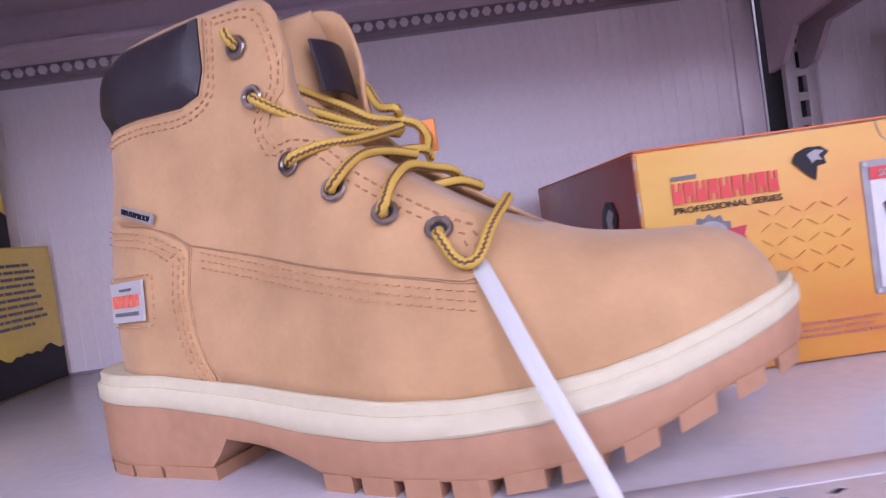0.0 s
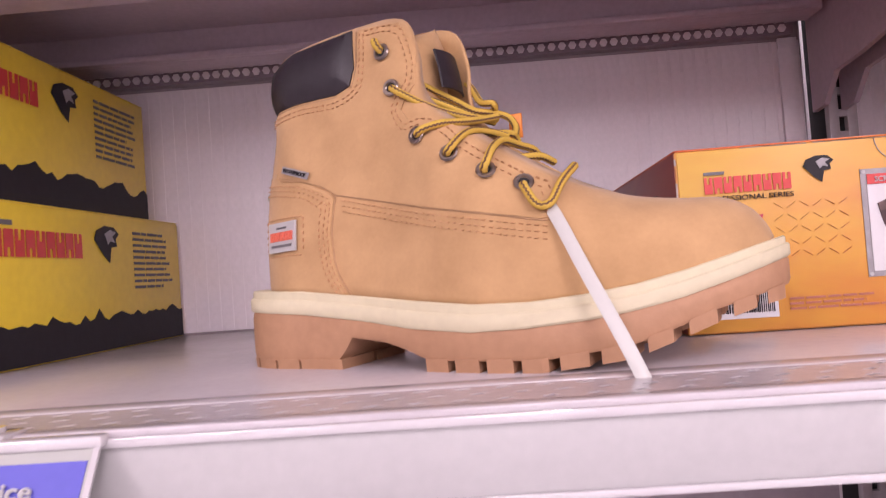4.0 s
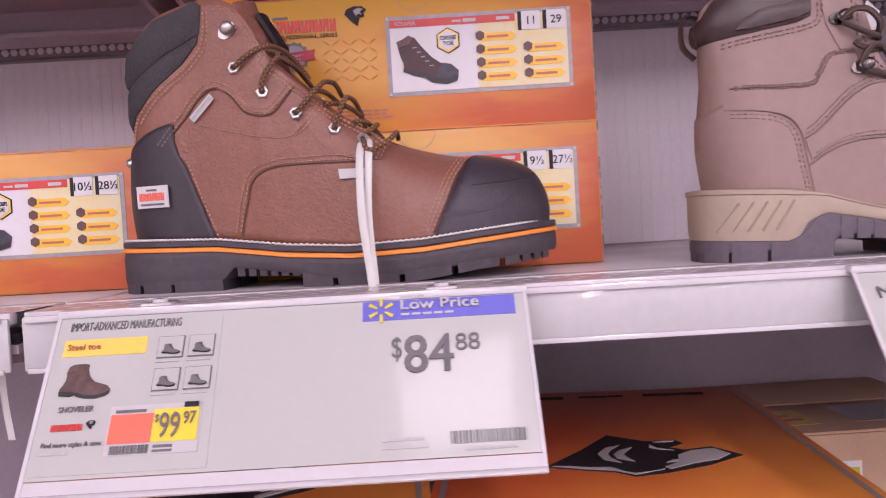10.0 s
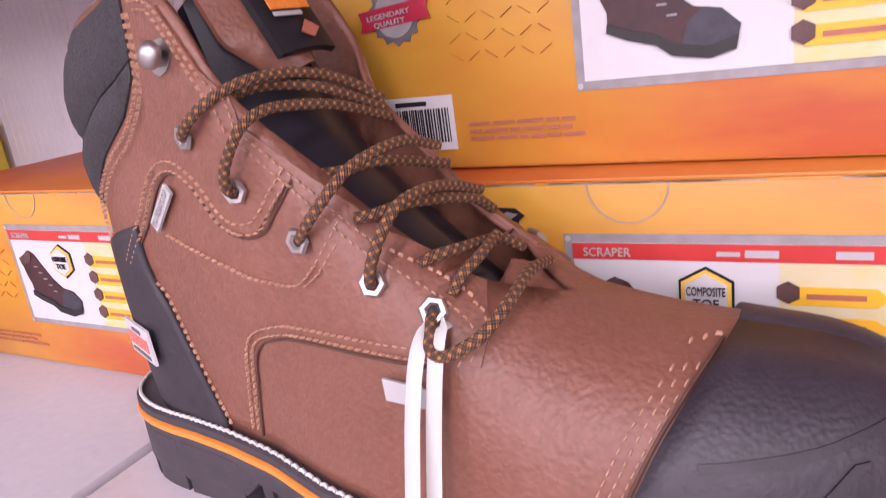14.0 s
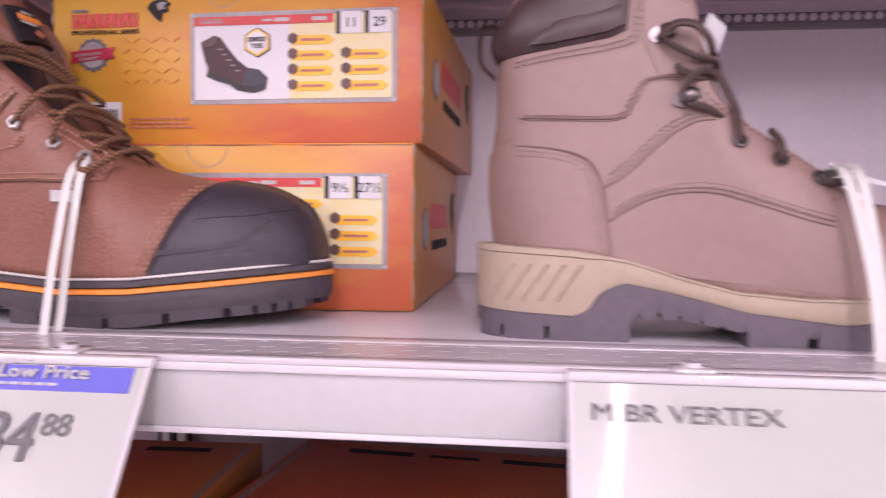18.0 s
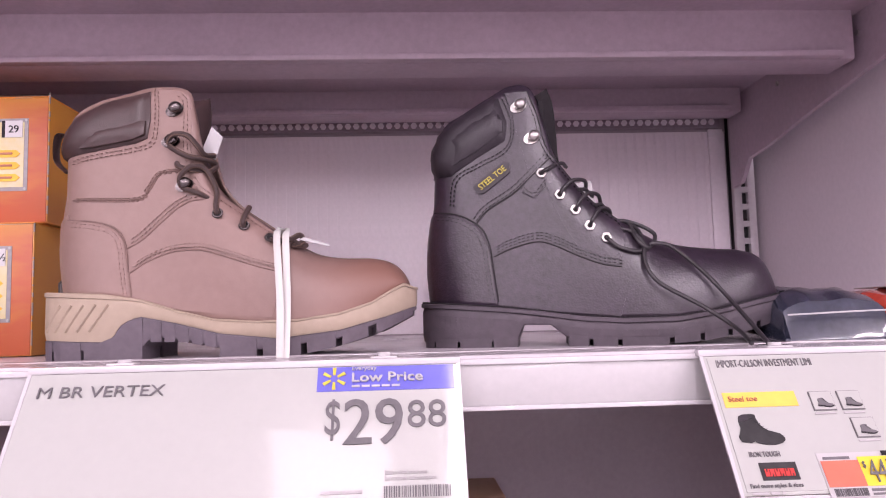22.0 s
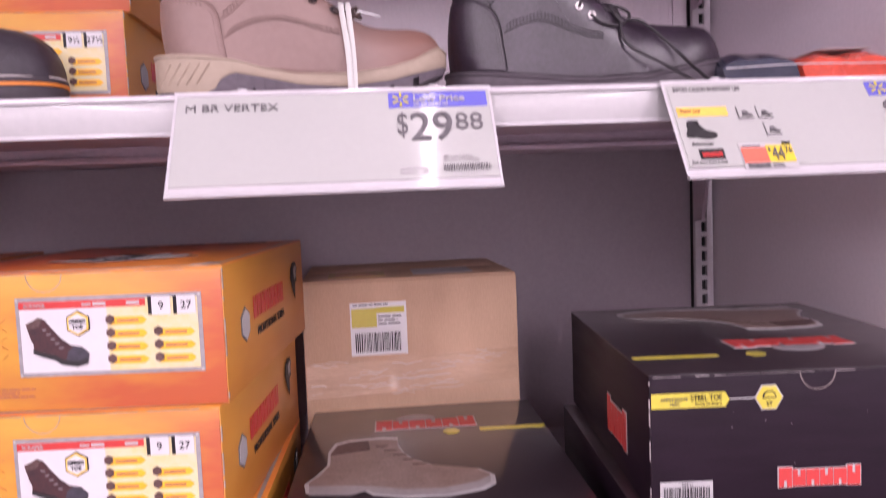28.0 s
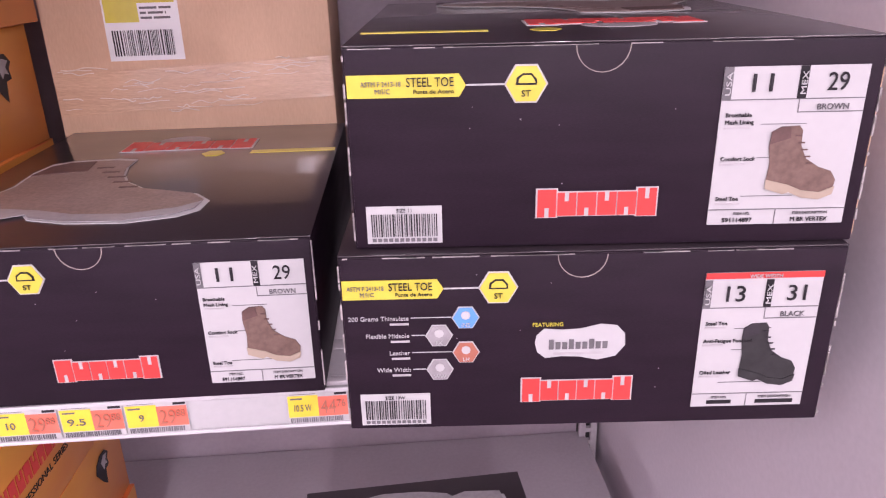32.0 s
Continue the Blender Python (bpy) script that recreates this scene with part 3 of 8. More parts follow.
for lx, ly, sx, sy, words in ((0.72, -1.97, 0.33, 0.38, "square white recessed ceiling lamp housing"), (1.36, -1.6, 0.06, 1.03, "narrow white ceiling lamp housing")):
    lamp = thing("ceiling_lamp", pose(lx, ly, 4.02), words, "lamp", "ceiling lamps")
    part("housing", box(-sx, sx, -sy, sy, 0.0, 0.28, 0.01), "lamp", lamp)


# ---------- shelving ----------
def diamond_strip(x0, x1, y0, rows, pitch_x, pitch_y, z, lx, ly, depth=0.0015):
    """Sheet steel with staggered rows of diamond-shaped holes."""
    bm = bmesh.new()
    n = int((x1 - x0) / pitch_x)
    pitch = (x1 - x0) / n
    for r in range(rows):
        ya, yb = y0 + r * pitch_y, y0 + (r + 1) * pitch_y
        for i in range(n):
            xa, xb = x0 + i * pitch, x0 + (i + 1) * pitch
            cx, cy = (xa + xb) / 2 + (pitch * 0.2 if r % 2 else -pitch * 0.2), (ya + yb) / 2
            hole = [(cx - lx, cy - ly * 0.25), (cx - lx * 0.3, cy - ly), (cx + lx, cy + ly * 0.25), (cx + lx * 0.3, cy + ly)]
            rim = [(xa, ya), (xb, ya), (xb, yb), (xa, yb)]
            o = [bm.verts.new((x, y, z)) for x, y in rim]
            h = [bm.verts.new((x, y, z)) for x, y in hole]
            d = [bm.verts.new((x, y, z - depth)) for x, y in hole]
            for k in range(4):
                j = (k + 1) % 4
                bm.faces.new((o[k], o[j], h[j], h[k]))
                bm.faces.new((h[k], h[j], d[j], d[k]))
    bmesh.ops.remove_doubles(bm, verts=bm.verts[:], dist=0.00005)
    return bm


def metal_shelf(x, top, label, lip_label, holes=True, deep=0.5):
    """One bay's shelf: deck, perforated front edge, lip with its ticket channel, braces and end brackets below."""
    s = thing("metal_shelf", pose(x, 0, top), label, "shelf", "gondola shelves")
    a, b = 0.004, BAY - 0.004
    part("deck", box(a, b, 0.268, PANEL_Y - 0.004, -0.018, 0.0, 0.001), "steel", s)
    front = bmesh.new()
    add_box(front, a, b, 0.252, 0.268, -0.018, 0.0015, 0.0007)
    add_box(front, a, b, 0.2035, 0.2115, -0.006, 0.001, 0.001)
    part("front_edge", front, "steel", s)
    if holes:
        part("perforated_strip", diamond_strip(a, b, 0.2115, 3, 0.0178, 0.0135, 0.001, 0.0045, 0.0023, 0.0004), "steel", s)
        # black sheet standing in for the shade below the diamond holes
        part("hole_shade", box(a, b, 0.2115, 0.252, -0.017, -0.012), "void", s)
    else:
        part("front_sheet", box(a, b, 0.2115, 0.252, -0.006, 0.001), "steel", s)
    part("lip", box(a, b, LIP_Y + 0.0005, LIP_Y + 0.0035, -0.0335, -0.002, 0.001), "lip", s, lip_label)
    channel = bmesh.new()
    add_box(channel, a + 0.003, b - 0.003, LIP_Y - 0.0018, LIP_Y + 0.0002, -0.0345, -0.0315, 0.0005)
    add_box(channel, a + 0.003, b - 0.003, LIP_Y - 0.0025, LIP_Y + 0.0002, -0.005, -0.001, 0.0008)
    part("ticket_channel", channel, "clear", s, "clear plastic ticket channel")
    # parts below the deck take the steel colour with shade painted in
    for y0, depth, low_z in ((0.440, 0.050, -0.077), (0.70, 0.04, -0.058)):
        br = bmesh.new()
        low_z *= 1.0 if deep == 1.0 else 0.55
        add_box(br, 0.03, BAY - 0.03, y0, y0 + depth, low_z, -0.0185, 0.003)
        add_box(br, 0.04, BAY - 0.05, y0 - 0.012, y0, low_z, low_z + 0.006, 0.001)
        part("brace", br, "shaded_steel", s)
    part("underside", box(a, b, 0.21, 0.78, -0.024, -0.0185), "shaded_steel", s)
    for bx in (0.012, BAY - 0.020):
        outline = [(0.21, -0.02), (0.21, -0.060), (0.3045, -0.078), (0.3865, -0.080), (0.5706, -0.104), (0.66, -0.118), (0.71, -0.122), (0.738, -0.152), (0.765, -0.155), (0.765, -0.02)]
        outline = [(y, z if y > 0.73 or z > -0.03 else max(z * deep, -0.122)) for y, z in outline]
        part("bracket", add_prism(bmesh.new(), outline, 0.006, Matrix(((0, 0, 1, bx), (1, 0, 0, 0), (0, 1, 0, 0), (0, 0, 0, 1)))), "shaded_steel", s)
        for ry in (0.449, 0.619):
            part("rivet", add_prism(bmesh.new(), disc(0.0035, 10), 0.002, Matrix(((0, 0, -1, bx), (1, 0, 0, ry), (0, 1, 0, -0.045), (0, 0, 0, 1)))), "nickel", s)
    return s


LEFT = JOINT - BAY
for bx in (LEFT, JOINT):
    metal_shelf(bx, SHELF_Z, "grey metal display shelf with a perforated front edge", "off-white lip")
    metal_shelf(bx, 1.578, "grey metal shelf over the boots, seen from below", "off-white lip", holes=False, deep=1.0)
    metal_shelf(bx, LOW_Z, "grey metal stock shelf holding shoe boxes", "off-white lip with price tickets", holes=False)
    metal_shelf(bx, 0.215, "grey metal bottom shelf near the floor", "off-white lip", holes=False)

for i, x0 in enumerate((LEFT, JOINT)):
    p = mesh_object("back_panel", box(x0 + 0.016, x0 + BAY - 0.016, PANEL_Y, PANEL_Y + 0.02, 0.02, 1.98), "panel", smooth=False)
    tagged(p, "mauve-grey painted steel back panel of the shelving", "panel", kind="structure")

# ribbed inserts behind the boots
rib_mesh = None
for x0 in (LEFT, JOINT):
    ribs = thing("ribbed_panel", pose(x0, PANEL_Y, 0), "pale grey vertically ribbed panel insert behind the boots", "panel", kind="structure")
    part("sheet", box(0.018, BAY - 0.018, -0.0006, -0.0001, SHELF_Z + 0.002, 1.514), "insert", ribs, smooth=False)
    for k in range(78):
        if rib_mesh is None:
            rib = part("rib", box(0.0, 0.0105, -0.0013, -0.0005, SHELF_Z + 0.004, 1.512), "insert", ribs, smooth=False)
            rib_mesh = rib.data
        else:
            rib = new("rib", rib_mesh)
            rib.parent = ribs
        rib.location.x = 0.03 + k * 0.0148
    part("edge_strip", box(BAY - 0.044, BAY - 0.022, -0.0060, -0.0016, SHELF_Z + 0.002, 1.5165, 0.0008), "insert", ribs, "pale raised edge strip")


# perforated strips that hold the back panels' upper edge
for x0 in (LEFT, JOINT):
    st = thing("perforated_rail", pose(x0, 0, 0), "grey perforated steel rail along the panel's top edge", "rail", "perforated rails")
    part("rail", box(0.03, BAY - 0.03, PANEL_Y - 0.016, PANEL_Y - 0.0005, 1.5175, 1.545), "rail", st)
    bm = bmesh.new()
    for r in range(2):
        for k in range(96):
            cx = 0.036 + k * 0.012 + (0.006 if r else 0)
            add_prism(bm, disc(0.0047, 6), 0.0026, Matrix(((1, 0, 0, cx), (0, 0, -1, PANEL_Y - 0.016), (0, 1, 0, 1.5245 + r * 0.0105), (0, 0, 0, 1))))
    tagged(part("knurl", bm, "insert", st, smooth=False), kind="stuff")


def upright(x):
    u = thing("slotted_upright", pose(x, 0, 0), "grey steel upright with a column of bracket slots", "post", "slotted uprights")
    # black box painting the shade behind the bracket slots
    part("slot_shade", box(-0.0145, 0.0145, PANEL_Y - 0.012, PANEL_Y + 0.03, 0.0, 2.0), "void", u)
    for sx in (-1, 1):
        part("stile", box(min(sx * 0.0045, sx * 0.016), max(sx * 0.0045, sx * 0.016), PANEL_Y - 0.020, PANEL_Y - 0.010, 0.0, 2.0, 0.001), "steel", u)
    bm = bmesh.new()
    for k in range(78):
        z = 0.02 + k * 0.0254
        add_box(bm, -0.0047, 0.0047, PANEL_Y - 0.0195, PANEL_Y - 0.012, z, z + 0.0085)
    tagged(part("slotted_web", bm, "steel", u, smooth=False), kind="stuff")
    return u


for x in (LEFT, JOINT + 0.016, JOINT + BAY):
    upright(x)

side = thing("side_panel", pose(JOINT + BAY + 0.022, 0, 0), "pale grey end panel closing the shelving", "panel", kind="structure")
part("sheet", box(0.0, 0.022, 0.111, PANEL_Y + 0.02, 0.0, 2.0, 0.002), "side_panel", side, smooth=False)
part("edge_trim", box(-0.002, 0.024, 0.086, 0.110, 0.0, 2.0, 0.004), "side_panel", side, "pale rounded front trim")


# ---------- boots ----------
from mathutils.bvhtree import BVHTree
from mathutils.geometry import delaunay_2d_cdt


def inside(p, poly):
    hit, j = False, len(poly) - 1
    for i in range(len(poly)):
        (xi, yi), (xj, yj) = poly[i], poly[j]
        if (yi > p[1]) != (yj > p[1]) and p[0] < (xj - xi) * (p[1] - yi) / (yj - yi) + xi:
            hit = not hit
        j = i
    return hit


def dense(line, step, closed=False):
    pts = [Vector(p) for p in line]
    if closed:
        pts.append(pts[0])
    out = []
    for a, b in zip(pts, pts[1:]):
        n = max(1, round((b - a).length / step))
        out += [a.lerp(b, k / n) for k in range(n)]
    return out if closed else out + [pts[-1]]


class Boot:
    """A lace-up work boot, its heel at the origin and its toe towards +x. columns: where the upper's ruling lines start on the
    welt and end on its top line (start, end x, end z). widths: the sole's half width along its length."""

    def __init__(self, m, label, length, columns, widths, welt, throat, leather, neck=0.034, toe_round=0.075, bend=((0.0, 0.0), (0.4, 0.0)), heel_round=0.036, rim=None, dome=None, splay=0.0):
        self.ob = thing("work_boot", m, label, "boot", "boots on display")
        self.L, self.widths, self.welt, self.toe_round = length, widths, welt, toe_round
        self.bend, self.heel_round = bend, heel_round
        cols = spline([Vector(c) for c in columns], 5)
        b0, b1 = cols[0].x, cols[-1].x
        rows = 22
        bm = bmesh.new()
        grid = []
        for c in cols:
            base = Vector((c.x, self.welt_at(c.x)))
            top = Vector((c.y, c.z))
            wb = max(0.0, self.half(c.x) - 0.0035)
            d = max(0.0, c.x - b0)
            e = math.sqrt(max(0.0, 1 - max(0.0, 1 - d / (heel_round + 0.006)) ** 2))
            k = min(1.0, max(0.0, (c.x - throat[0]) / (throat[1] - throat[0])))
            wt = neck * (1 - k) + throat[2] * k
            if c.x > throat[1]:
                wt = throat[2] * max(0.0, 1 - (c.x - throat[1]) / 0.02)
            if rim:
                wt = float(np.interp(c.x, [p[0] for p in rim], [p[1] for p in rim]))
            line = []
            for r in range(rows + 1):
                t = r / rows
                q = base.lerp(top, t)
                blend = min(1.0, max(0.0, (c.x - throat[0] * 0.5) / (throat[0] * 0.5 + 0.085)))
                if dome:
                    blend = min(1.0, max(0.0, (c.x - dome[0]) / (dome[1] - dome[0])))
                blend = blend * blend * (3 - 2 * blend)
                straight = (wb + (wt - wb) * t) * (1 + 0.05 * math.sin(math.pi * t))
                domed = wt + (wb - wt) * (max(0.0, 1 - t ** 2.6)) ** (1 / 2.2) if wb > wt else wb + (wt - wb) * t
                h = straight * (1 - blend) + domed * blend
                if c.x < throat[0]:
                    h *= e
                    q.x -= 0.004 * math.sin(math.pi * min(1, t * 1.6)) * (1 - min(1, d / 0.05)) - 0.0
                line.append((q.x, h, q.y))
            grid.append(line)
        self.grid = grid
        sides = []
        for sgn in (-1, 1):
            far = splay if sgn > 0 else 0.0
            open_ = [far * max(0.0, math.sin(math.pi * min(1.0, max(0.0, (c.x - 0.05) / 0.14)))) for c in cols]
            sides.append([[bm.verts.new((x + o * (r / rows) ** 2, sgn * h + self.mid(x), z)) for r, (x, h, z) in enumerate(line)] for o, line in zip(open_, grid)])
        for side_, flip in zip(sides, (False, True)):
            for a, b in zip(side_, side_[1:]):
                for r in range(rows):
                    q = (a[r], b[r], b[r + 1], a[r + 1])
                    bm.faces.new(q[::-1] if flip else q)
        bmesh.ops.remove_doubles(bm, verts=bm.verts[:], dist=0.0006)
        bm.normal_update()
        self.bvh = BVHTree.FromBMesh(bm)
        bmesh.ops.recalc_face_normals(bm, faces=bm.faces[:])
        self.upper = part("upper", bm, leather, self.ob)
        mod = self.upper.modifiers.new("thickness", "SOLIDIFY")
        mod.thickness, mod.offset = 0.0022, -1.0

    def welt_at(self, u):
        return float(np.interp(u, [p[0] for p in self.welt], [p[1] for p in self.welt]))

    def mid(self, u):
        """How far the boot's middle line swings sideways, as feet do."""
        return float(np.interp(u, [p[0] for p in self.bend], [p[1] for p in self.bend]))

    def half(self, u):
        w = float(np.interp(u, [p[0] for p in self.widths], [p[1] for p in self.widths]))
        a = min(1.0, max(0.0, u / self.heel_round))
        b = min(1.0, max(0.0, (self.L - u) / self.toe_round))
        return w * (1 - (1 - a) ** 2.4) ** (1 / 2.4) * (1 - (1 - b) ** 2.2) ** (1 / 2.2)

    def on(self, u, w, sgn=-1):
        """The place on the boot's side at (u, w) of its side view, and the normal there."""
        p, n, _, _ = self.bvh.ray_cast(Vector((u, sgn * 0.3, w)), Vector((0, -sgn, 0)))
        if p is None:
            p, n, _, _ = self.bvh.find_nearest(Vector((u, sgn * 0.002, w)))
        if n.y * sgn < 0:
            n = -n
        return p, n

    def patch(self, name, outline, mt, lift=0.0014, label="", both=True, puff=0.0, round_line=True, parent=None):
        """A panel sewn on: an outline in the side view, laid on the boot's side."""
        loop = [Vector((p.x, p.y)) for p in dense(outline, 0.004, True)]
        n = len(loop)
        poly = [(p.x, p.y) for p in loop]
        xs, ys = [p[0] for p in poly], [p[1] for p in poly]
        pts = list(loop)
        step = 0.005
        gx = min(xs) + step / 2
        while gx < max(xs):
            gy = min(ys) + step / 2
            while gy < max(ys):
                if inside((gx, gy), poly) and min((Vector((gx, gy)) - q).length for q in loop) > 0.0022:
                    pts.append(Vector((gx, gy)))
                gy += step
            gx += step
        verts, _, faces, *_ = delaunay_2d_cdt(pts, [(i, (i + 1) % n) for i in range(n)], [list(range(n))], 1, 1e-6)
        for sgn in ((-1, 1) if both else (-1,)):
            bm = bmesh.new()
            vs = []
            for v in verts:
                p, nn = self.on(v.x, v.y, sgn)
                rise = lift
                if puff:
                    edge = min((Vector((v.x, v.y)) - q).length for q in loop)
                    rise += puff * math.sqrt(min(1.0, edge / 0.012))
                vs.append(bm.verts.new(p + nn * rise))
            low = {}
            for f in faces:
                try:
                    bm.faces.new([vs[i] for i in f])
                except ValueError:
                    pass
            edges = [e for e in bm.edges if len(e.link_faces) == 1]
            for e in edges:
                for v in e.verts:
                    if v not in low:
                        q, qn, _, _ = self.bvh.find_nearest(v.co)
                        low[v] = bm.verts.new(q - (v.co - q).normalized() * 0.0008)
            for e in edges:
                a, b = e.verts
                try:
                    bm.faces.new((a, b, low[b], low[a]))
                except ValueError:
                    pass
            part(name, bm, mt, parent or self.ob, label)

    def spot(self, i, t):
        """The side's place (x, half width, z) at column i and share t of the way up."""
        i = min(max(i, 0.0), len(self.grid) - 1.0001)
        r = min(max(t, 0.0), 0.9999) * (len(self.grid[0]) - 1)
        a, b, fi, fr = int(i), int(r), i % 1, r % 1
        g = self.grid
        mix_ = lambda p, q, k: tuple(x + (y - x) * k for x, y in zip(p, q))
        return mix_(mix_(g[a][b], g[a + 1][b], fi), mix_(g[a][b + 1], g[a + 1][b + 1], fi), fr)

    def wrap(self, name, edge, mt, lift, label="", toe=True, top=None, rows=20, cols=16):
        """A cap moulded round the toe or the heel: edge gives where it ends at each height, top how high it goes."""
        bm = bmesh.new()
        last = len(self.grid) - 1
        lines = []
        for r in range(rows + 1):
            t = r / rows
            if top:
                lo_, hi_ = 0.0, 1.0
                for _ in range(18):
                    mid = (lo_ + hi_) / 2
                    lo_, hi_ = (mid, hi_) if self.spot(2, mid)[2] < top else (lo_, mid)
                t *= lo_
            scan = [k * 0.5 for k in range(2 * last + 1)]
            if toe:
                c = next((i for i in reversed(scan) if self.spot(i, t)[0] < edge(self.spot(i, t)[2])), 0.0)
                a_, b_ = c, min(last, c + 0.5)
                for _ in range(16):
                    mid = (a_ + b_) / 2
                    a_, b_ = (mid, b_) if self.spot(mid, t)[0] < edge(self.spot(mid, t)[2]) else (a_, mid)
                c = a_
                ids = [c + (last - c) * k / cols for k in range(cols + 1)]
            else:
                c = next((i for i in scan if self.spot(i, t)[0] > edge(self.spot(i, t)[2])), float(last))
                a_, b_ = max(0.0, c - 0.5), c
                for _ in range(16):
                    mid = (a_ + b_) / 2
                    a_, b_ = (mid, b_) if self.spot(mid, t)[0] < edge(self.spot(mid, t)[2]) else (a_, mid)
                c = a_
                ids = [c * (1 - k / cols) for k in range(cols + 1)]
            row = []
            for sgn, seq in ((-1, ids), (1, ids[-2::-1])):
                for i in seq:
                    x, h, z = self.spot(i, t)
                    row.append(Vector((x, sgn * h + self.mid(x), z)))
            lines.append(row)
        n = len(lines[0])
        vs = []
        for row in lines:
            out = []
            for p in row:
                q, nn, _, _ = self.bvh.find_nearest(p)
                if nn.dot(Vector(((1 if toe else -1) * 0.3, (p.y - self.mid(p.x)) * 20, 0.15 if toe else 0))) < 0:
                    nn = -nn
                out.append(bm.verts.new(p + nn * lift))
            vs.append(out)
        for a, b in zip(vs, vs[1:]):
            for k in range(n - 1):
                bm.faces.new((a[k], a[k + 1], b[k + 1], b[k]))
        bmesh.ops.remove_doubles(bm, verts=bm.verts[:], dist=0.0004)
        ob = part(name, bm, mt, self.ob, label)
        mod = ob.modifiers.new("thickness", "SOLIDIFY")
        mod.thickness, mod.offset = lift + 0.0006, -1.0
        return ob

    def stitches(self, lines, mt, lift=0.0009, step=0.0036, ln=0.0025, wd=0.0006, both=False, offset=0.0, name="stitching"):
        """Rows of thread dashes along lines of the side view, joined into one piece."""
        for sgn in ((-1, 1) if both else (-1,)):
            bm = bmesh.new()
            for line in lines:
                pts = spline([Vector((*p, 0)) for p in line], 8) if len(line) > 2 else [Vector((*p, 0)) for p in line]
                acc = dense(pts, step * 0.25)
                walk_len, last = 0.0, acc[0]
                for q in acc[1:]:
                    walk_len += (q - last).length
                    if walk_len >= step:
                        d = (q - last).normalized()
                        s = Vector((-d.y, d.x, 0))
                        c = q + s * offset
                        p, n = self.on(c.x, c.y, sgn)
                        p2, _ = self.on(c.x + d.x * 0.002, c.y + d.y * 0.002, sgn)
                        t = (p2 - p)
                        if 1e-5 < t.length < 0.012:
                            t.normalize()
                            b = n.cross(t)
                            o = p + n * lift
                            v = [bm.verts.new(o + t * (x * ln / 2) + b * (y * wd / 2) + n * z) for x, y, z in
                                 ((-1, -1, -0.001), (1, -1, -0.001), (1, 1, -0.001), (-1, 1, -0.001), (-0.7, -0.6, 0.0003), (0.7, -0.6, 0.0003), (0.7, 0.6, 0.0003), (-0.7, 0.6, 0.0003))]
                            for f in ((4, 5, 6, 7), (0, 1, 5, 4), (1, 2, 6, 5), (2, 3, 7, 6), (3, 0, 4, 7)):
                                bm.faces.new([v[i] for i in f])
                        walk_len = 0.0
                    if walk_len == 0.0:
                        last = q
                    else:
                        walk_len -= (q - last).length
            tagged(part(name, bm, mt, self.ob, smooth=False), kind="stuff")

    def seam(self, line, mt, r=0.0005, lift=0.0002, sgn=-1):
        """The rolled edge of a sewn panel: a thin dark line along the boot's side."""
        pts = []
        for p in dense(spline([Vector((*q, 0)) for q in line], 8), 0.003):
            q, n = self.on(p.x, p.y, sgn)
            pts.append(q + n * lift)
        part("seam_edge", add_tube(bmesh.new(), pts, r, 6), mt, self.ob)

    def seat(self, u, w, sgn=-1, lift=0.0, turn=0.0):
        """A frame lying on the boot's side: its z the normal, its x along the boot, turned by degrees."""
        p, n = self.on(u, w, sgn)
        x = Vector((1, 0, 0))
        x = (x - n * x.dot(n)).normalized()
        y = n.cross(x)
        m = Matrix((x, y, n)).transposed().to_4x4()
        m.translation = p + n * lift
        return m @ pose(0, 0, 0, 0, 0, turn)

    def cords(self, lines, mt, r, name="lace"):
        """Laces through a few places each (along, across, up)."""
        for line in lines:
            part(name, add_tube(bmesh.new(), spline([Vector(p) for p in line], 8), r, 10), mt, self.ob)

    def eyelet(self, u, w, r=0.0042, wd=0.0014, mt="nickel", both=True, seg=20):
        for sgn in ((-1, 1) if both else (-1,)):
            m = self.seat(u, w, sgn, 0.0026)
            e = part("eyelet", add_ring(bmesh.new(), m, r, wd, seg), mt, self.ob)
            # black disc for the shade inside the eyelet
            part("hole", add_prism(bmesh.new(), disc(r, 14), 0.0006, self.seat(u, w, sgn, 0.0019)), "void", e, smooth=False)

    def hook(self, u, w, mt="nickel", turn=20):
        for sgn in (-1, 1):
            m = self.seat(u, w, sgn, 0.0006, turn if sgn < 0 else -turn)
            bm = bmesh.new()
            add_prism(bm, [(x * 1.0 + 0.001, y) for x, y in disc(0.0052, 16, 1.45)], 0.0016, m)
            h = part("lace_hook", bm, mt, self.ob)
            bm = bmesh.new()
            bmesh.ops.create_uvsphere(bm, u_segments=14, v_segments=8, radius=0.0046, matrix=m @ Matrix.Translation((0.003, 0, 0.0055)) @ Matrix.Diagonal((1.15, 1, 0.75, 1)))
            bmesh.ops.create_cone(bm, cap_ends=True, segments=12, radius1=0.0026, radius2=0.0026, depth=0.007, matrix=m @ Matrix.Translation((0.0, 0, 0.003)))
            part("knob", bm, mt, h)

    def outline(self, off=0.0, n=80):
        """The sole's plan outline, both sides, from heel to toe and back."""
        us = [self.L * (1 - math.cos(math.pi * k / n)) / 2 for k in range(n + 1)]
        ring = [(u, self.mid(u) - self.half(u)) for u in us] + [(u, self.mid(u) + self.half(u)) for u in us[-2:0:-1]]
        out = []
        for i, p in enumerate(ring):
            a, b = Vector(ring[i - 1]), Vector(ring[(i + 1) % len(ring)])
            d = (b - a).normalized()
            out.append((p[0] + d.y * off, p[1] - d.x * off))
        return out

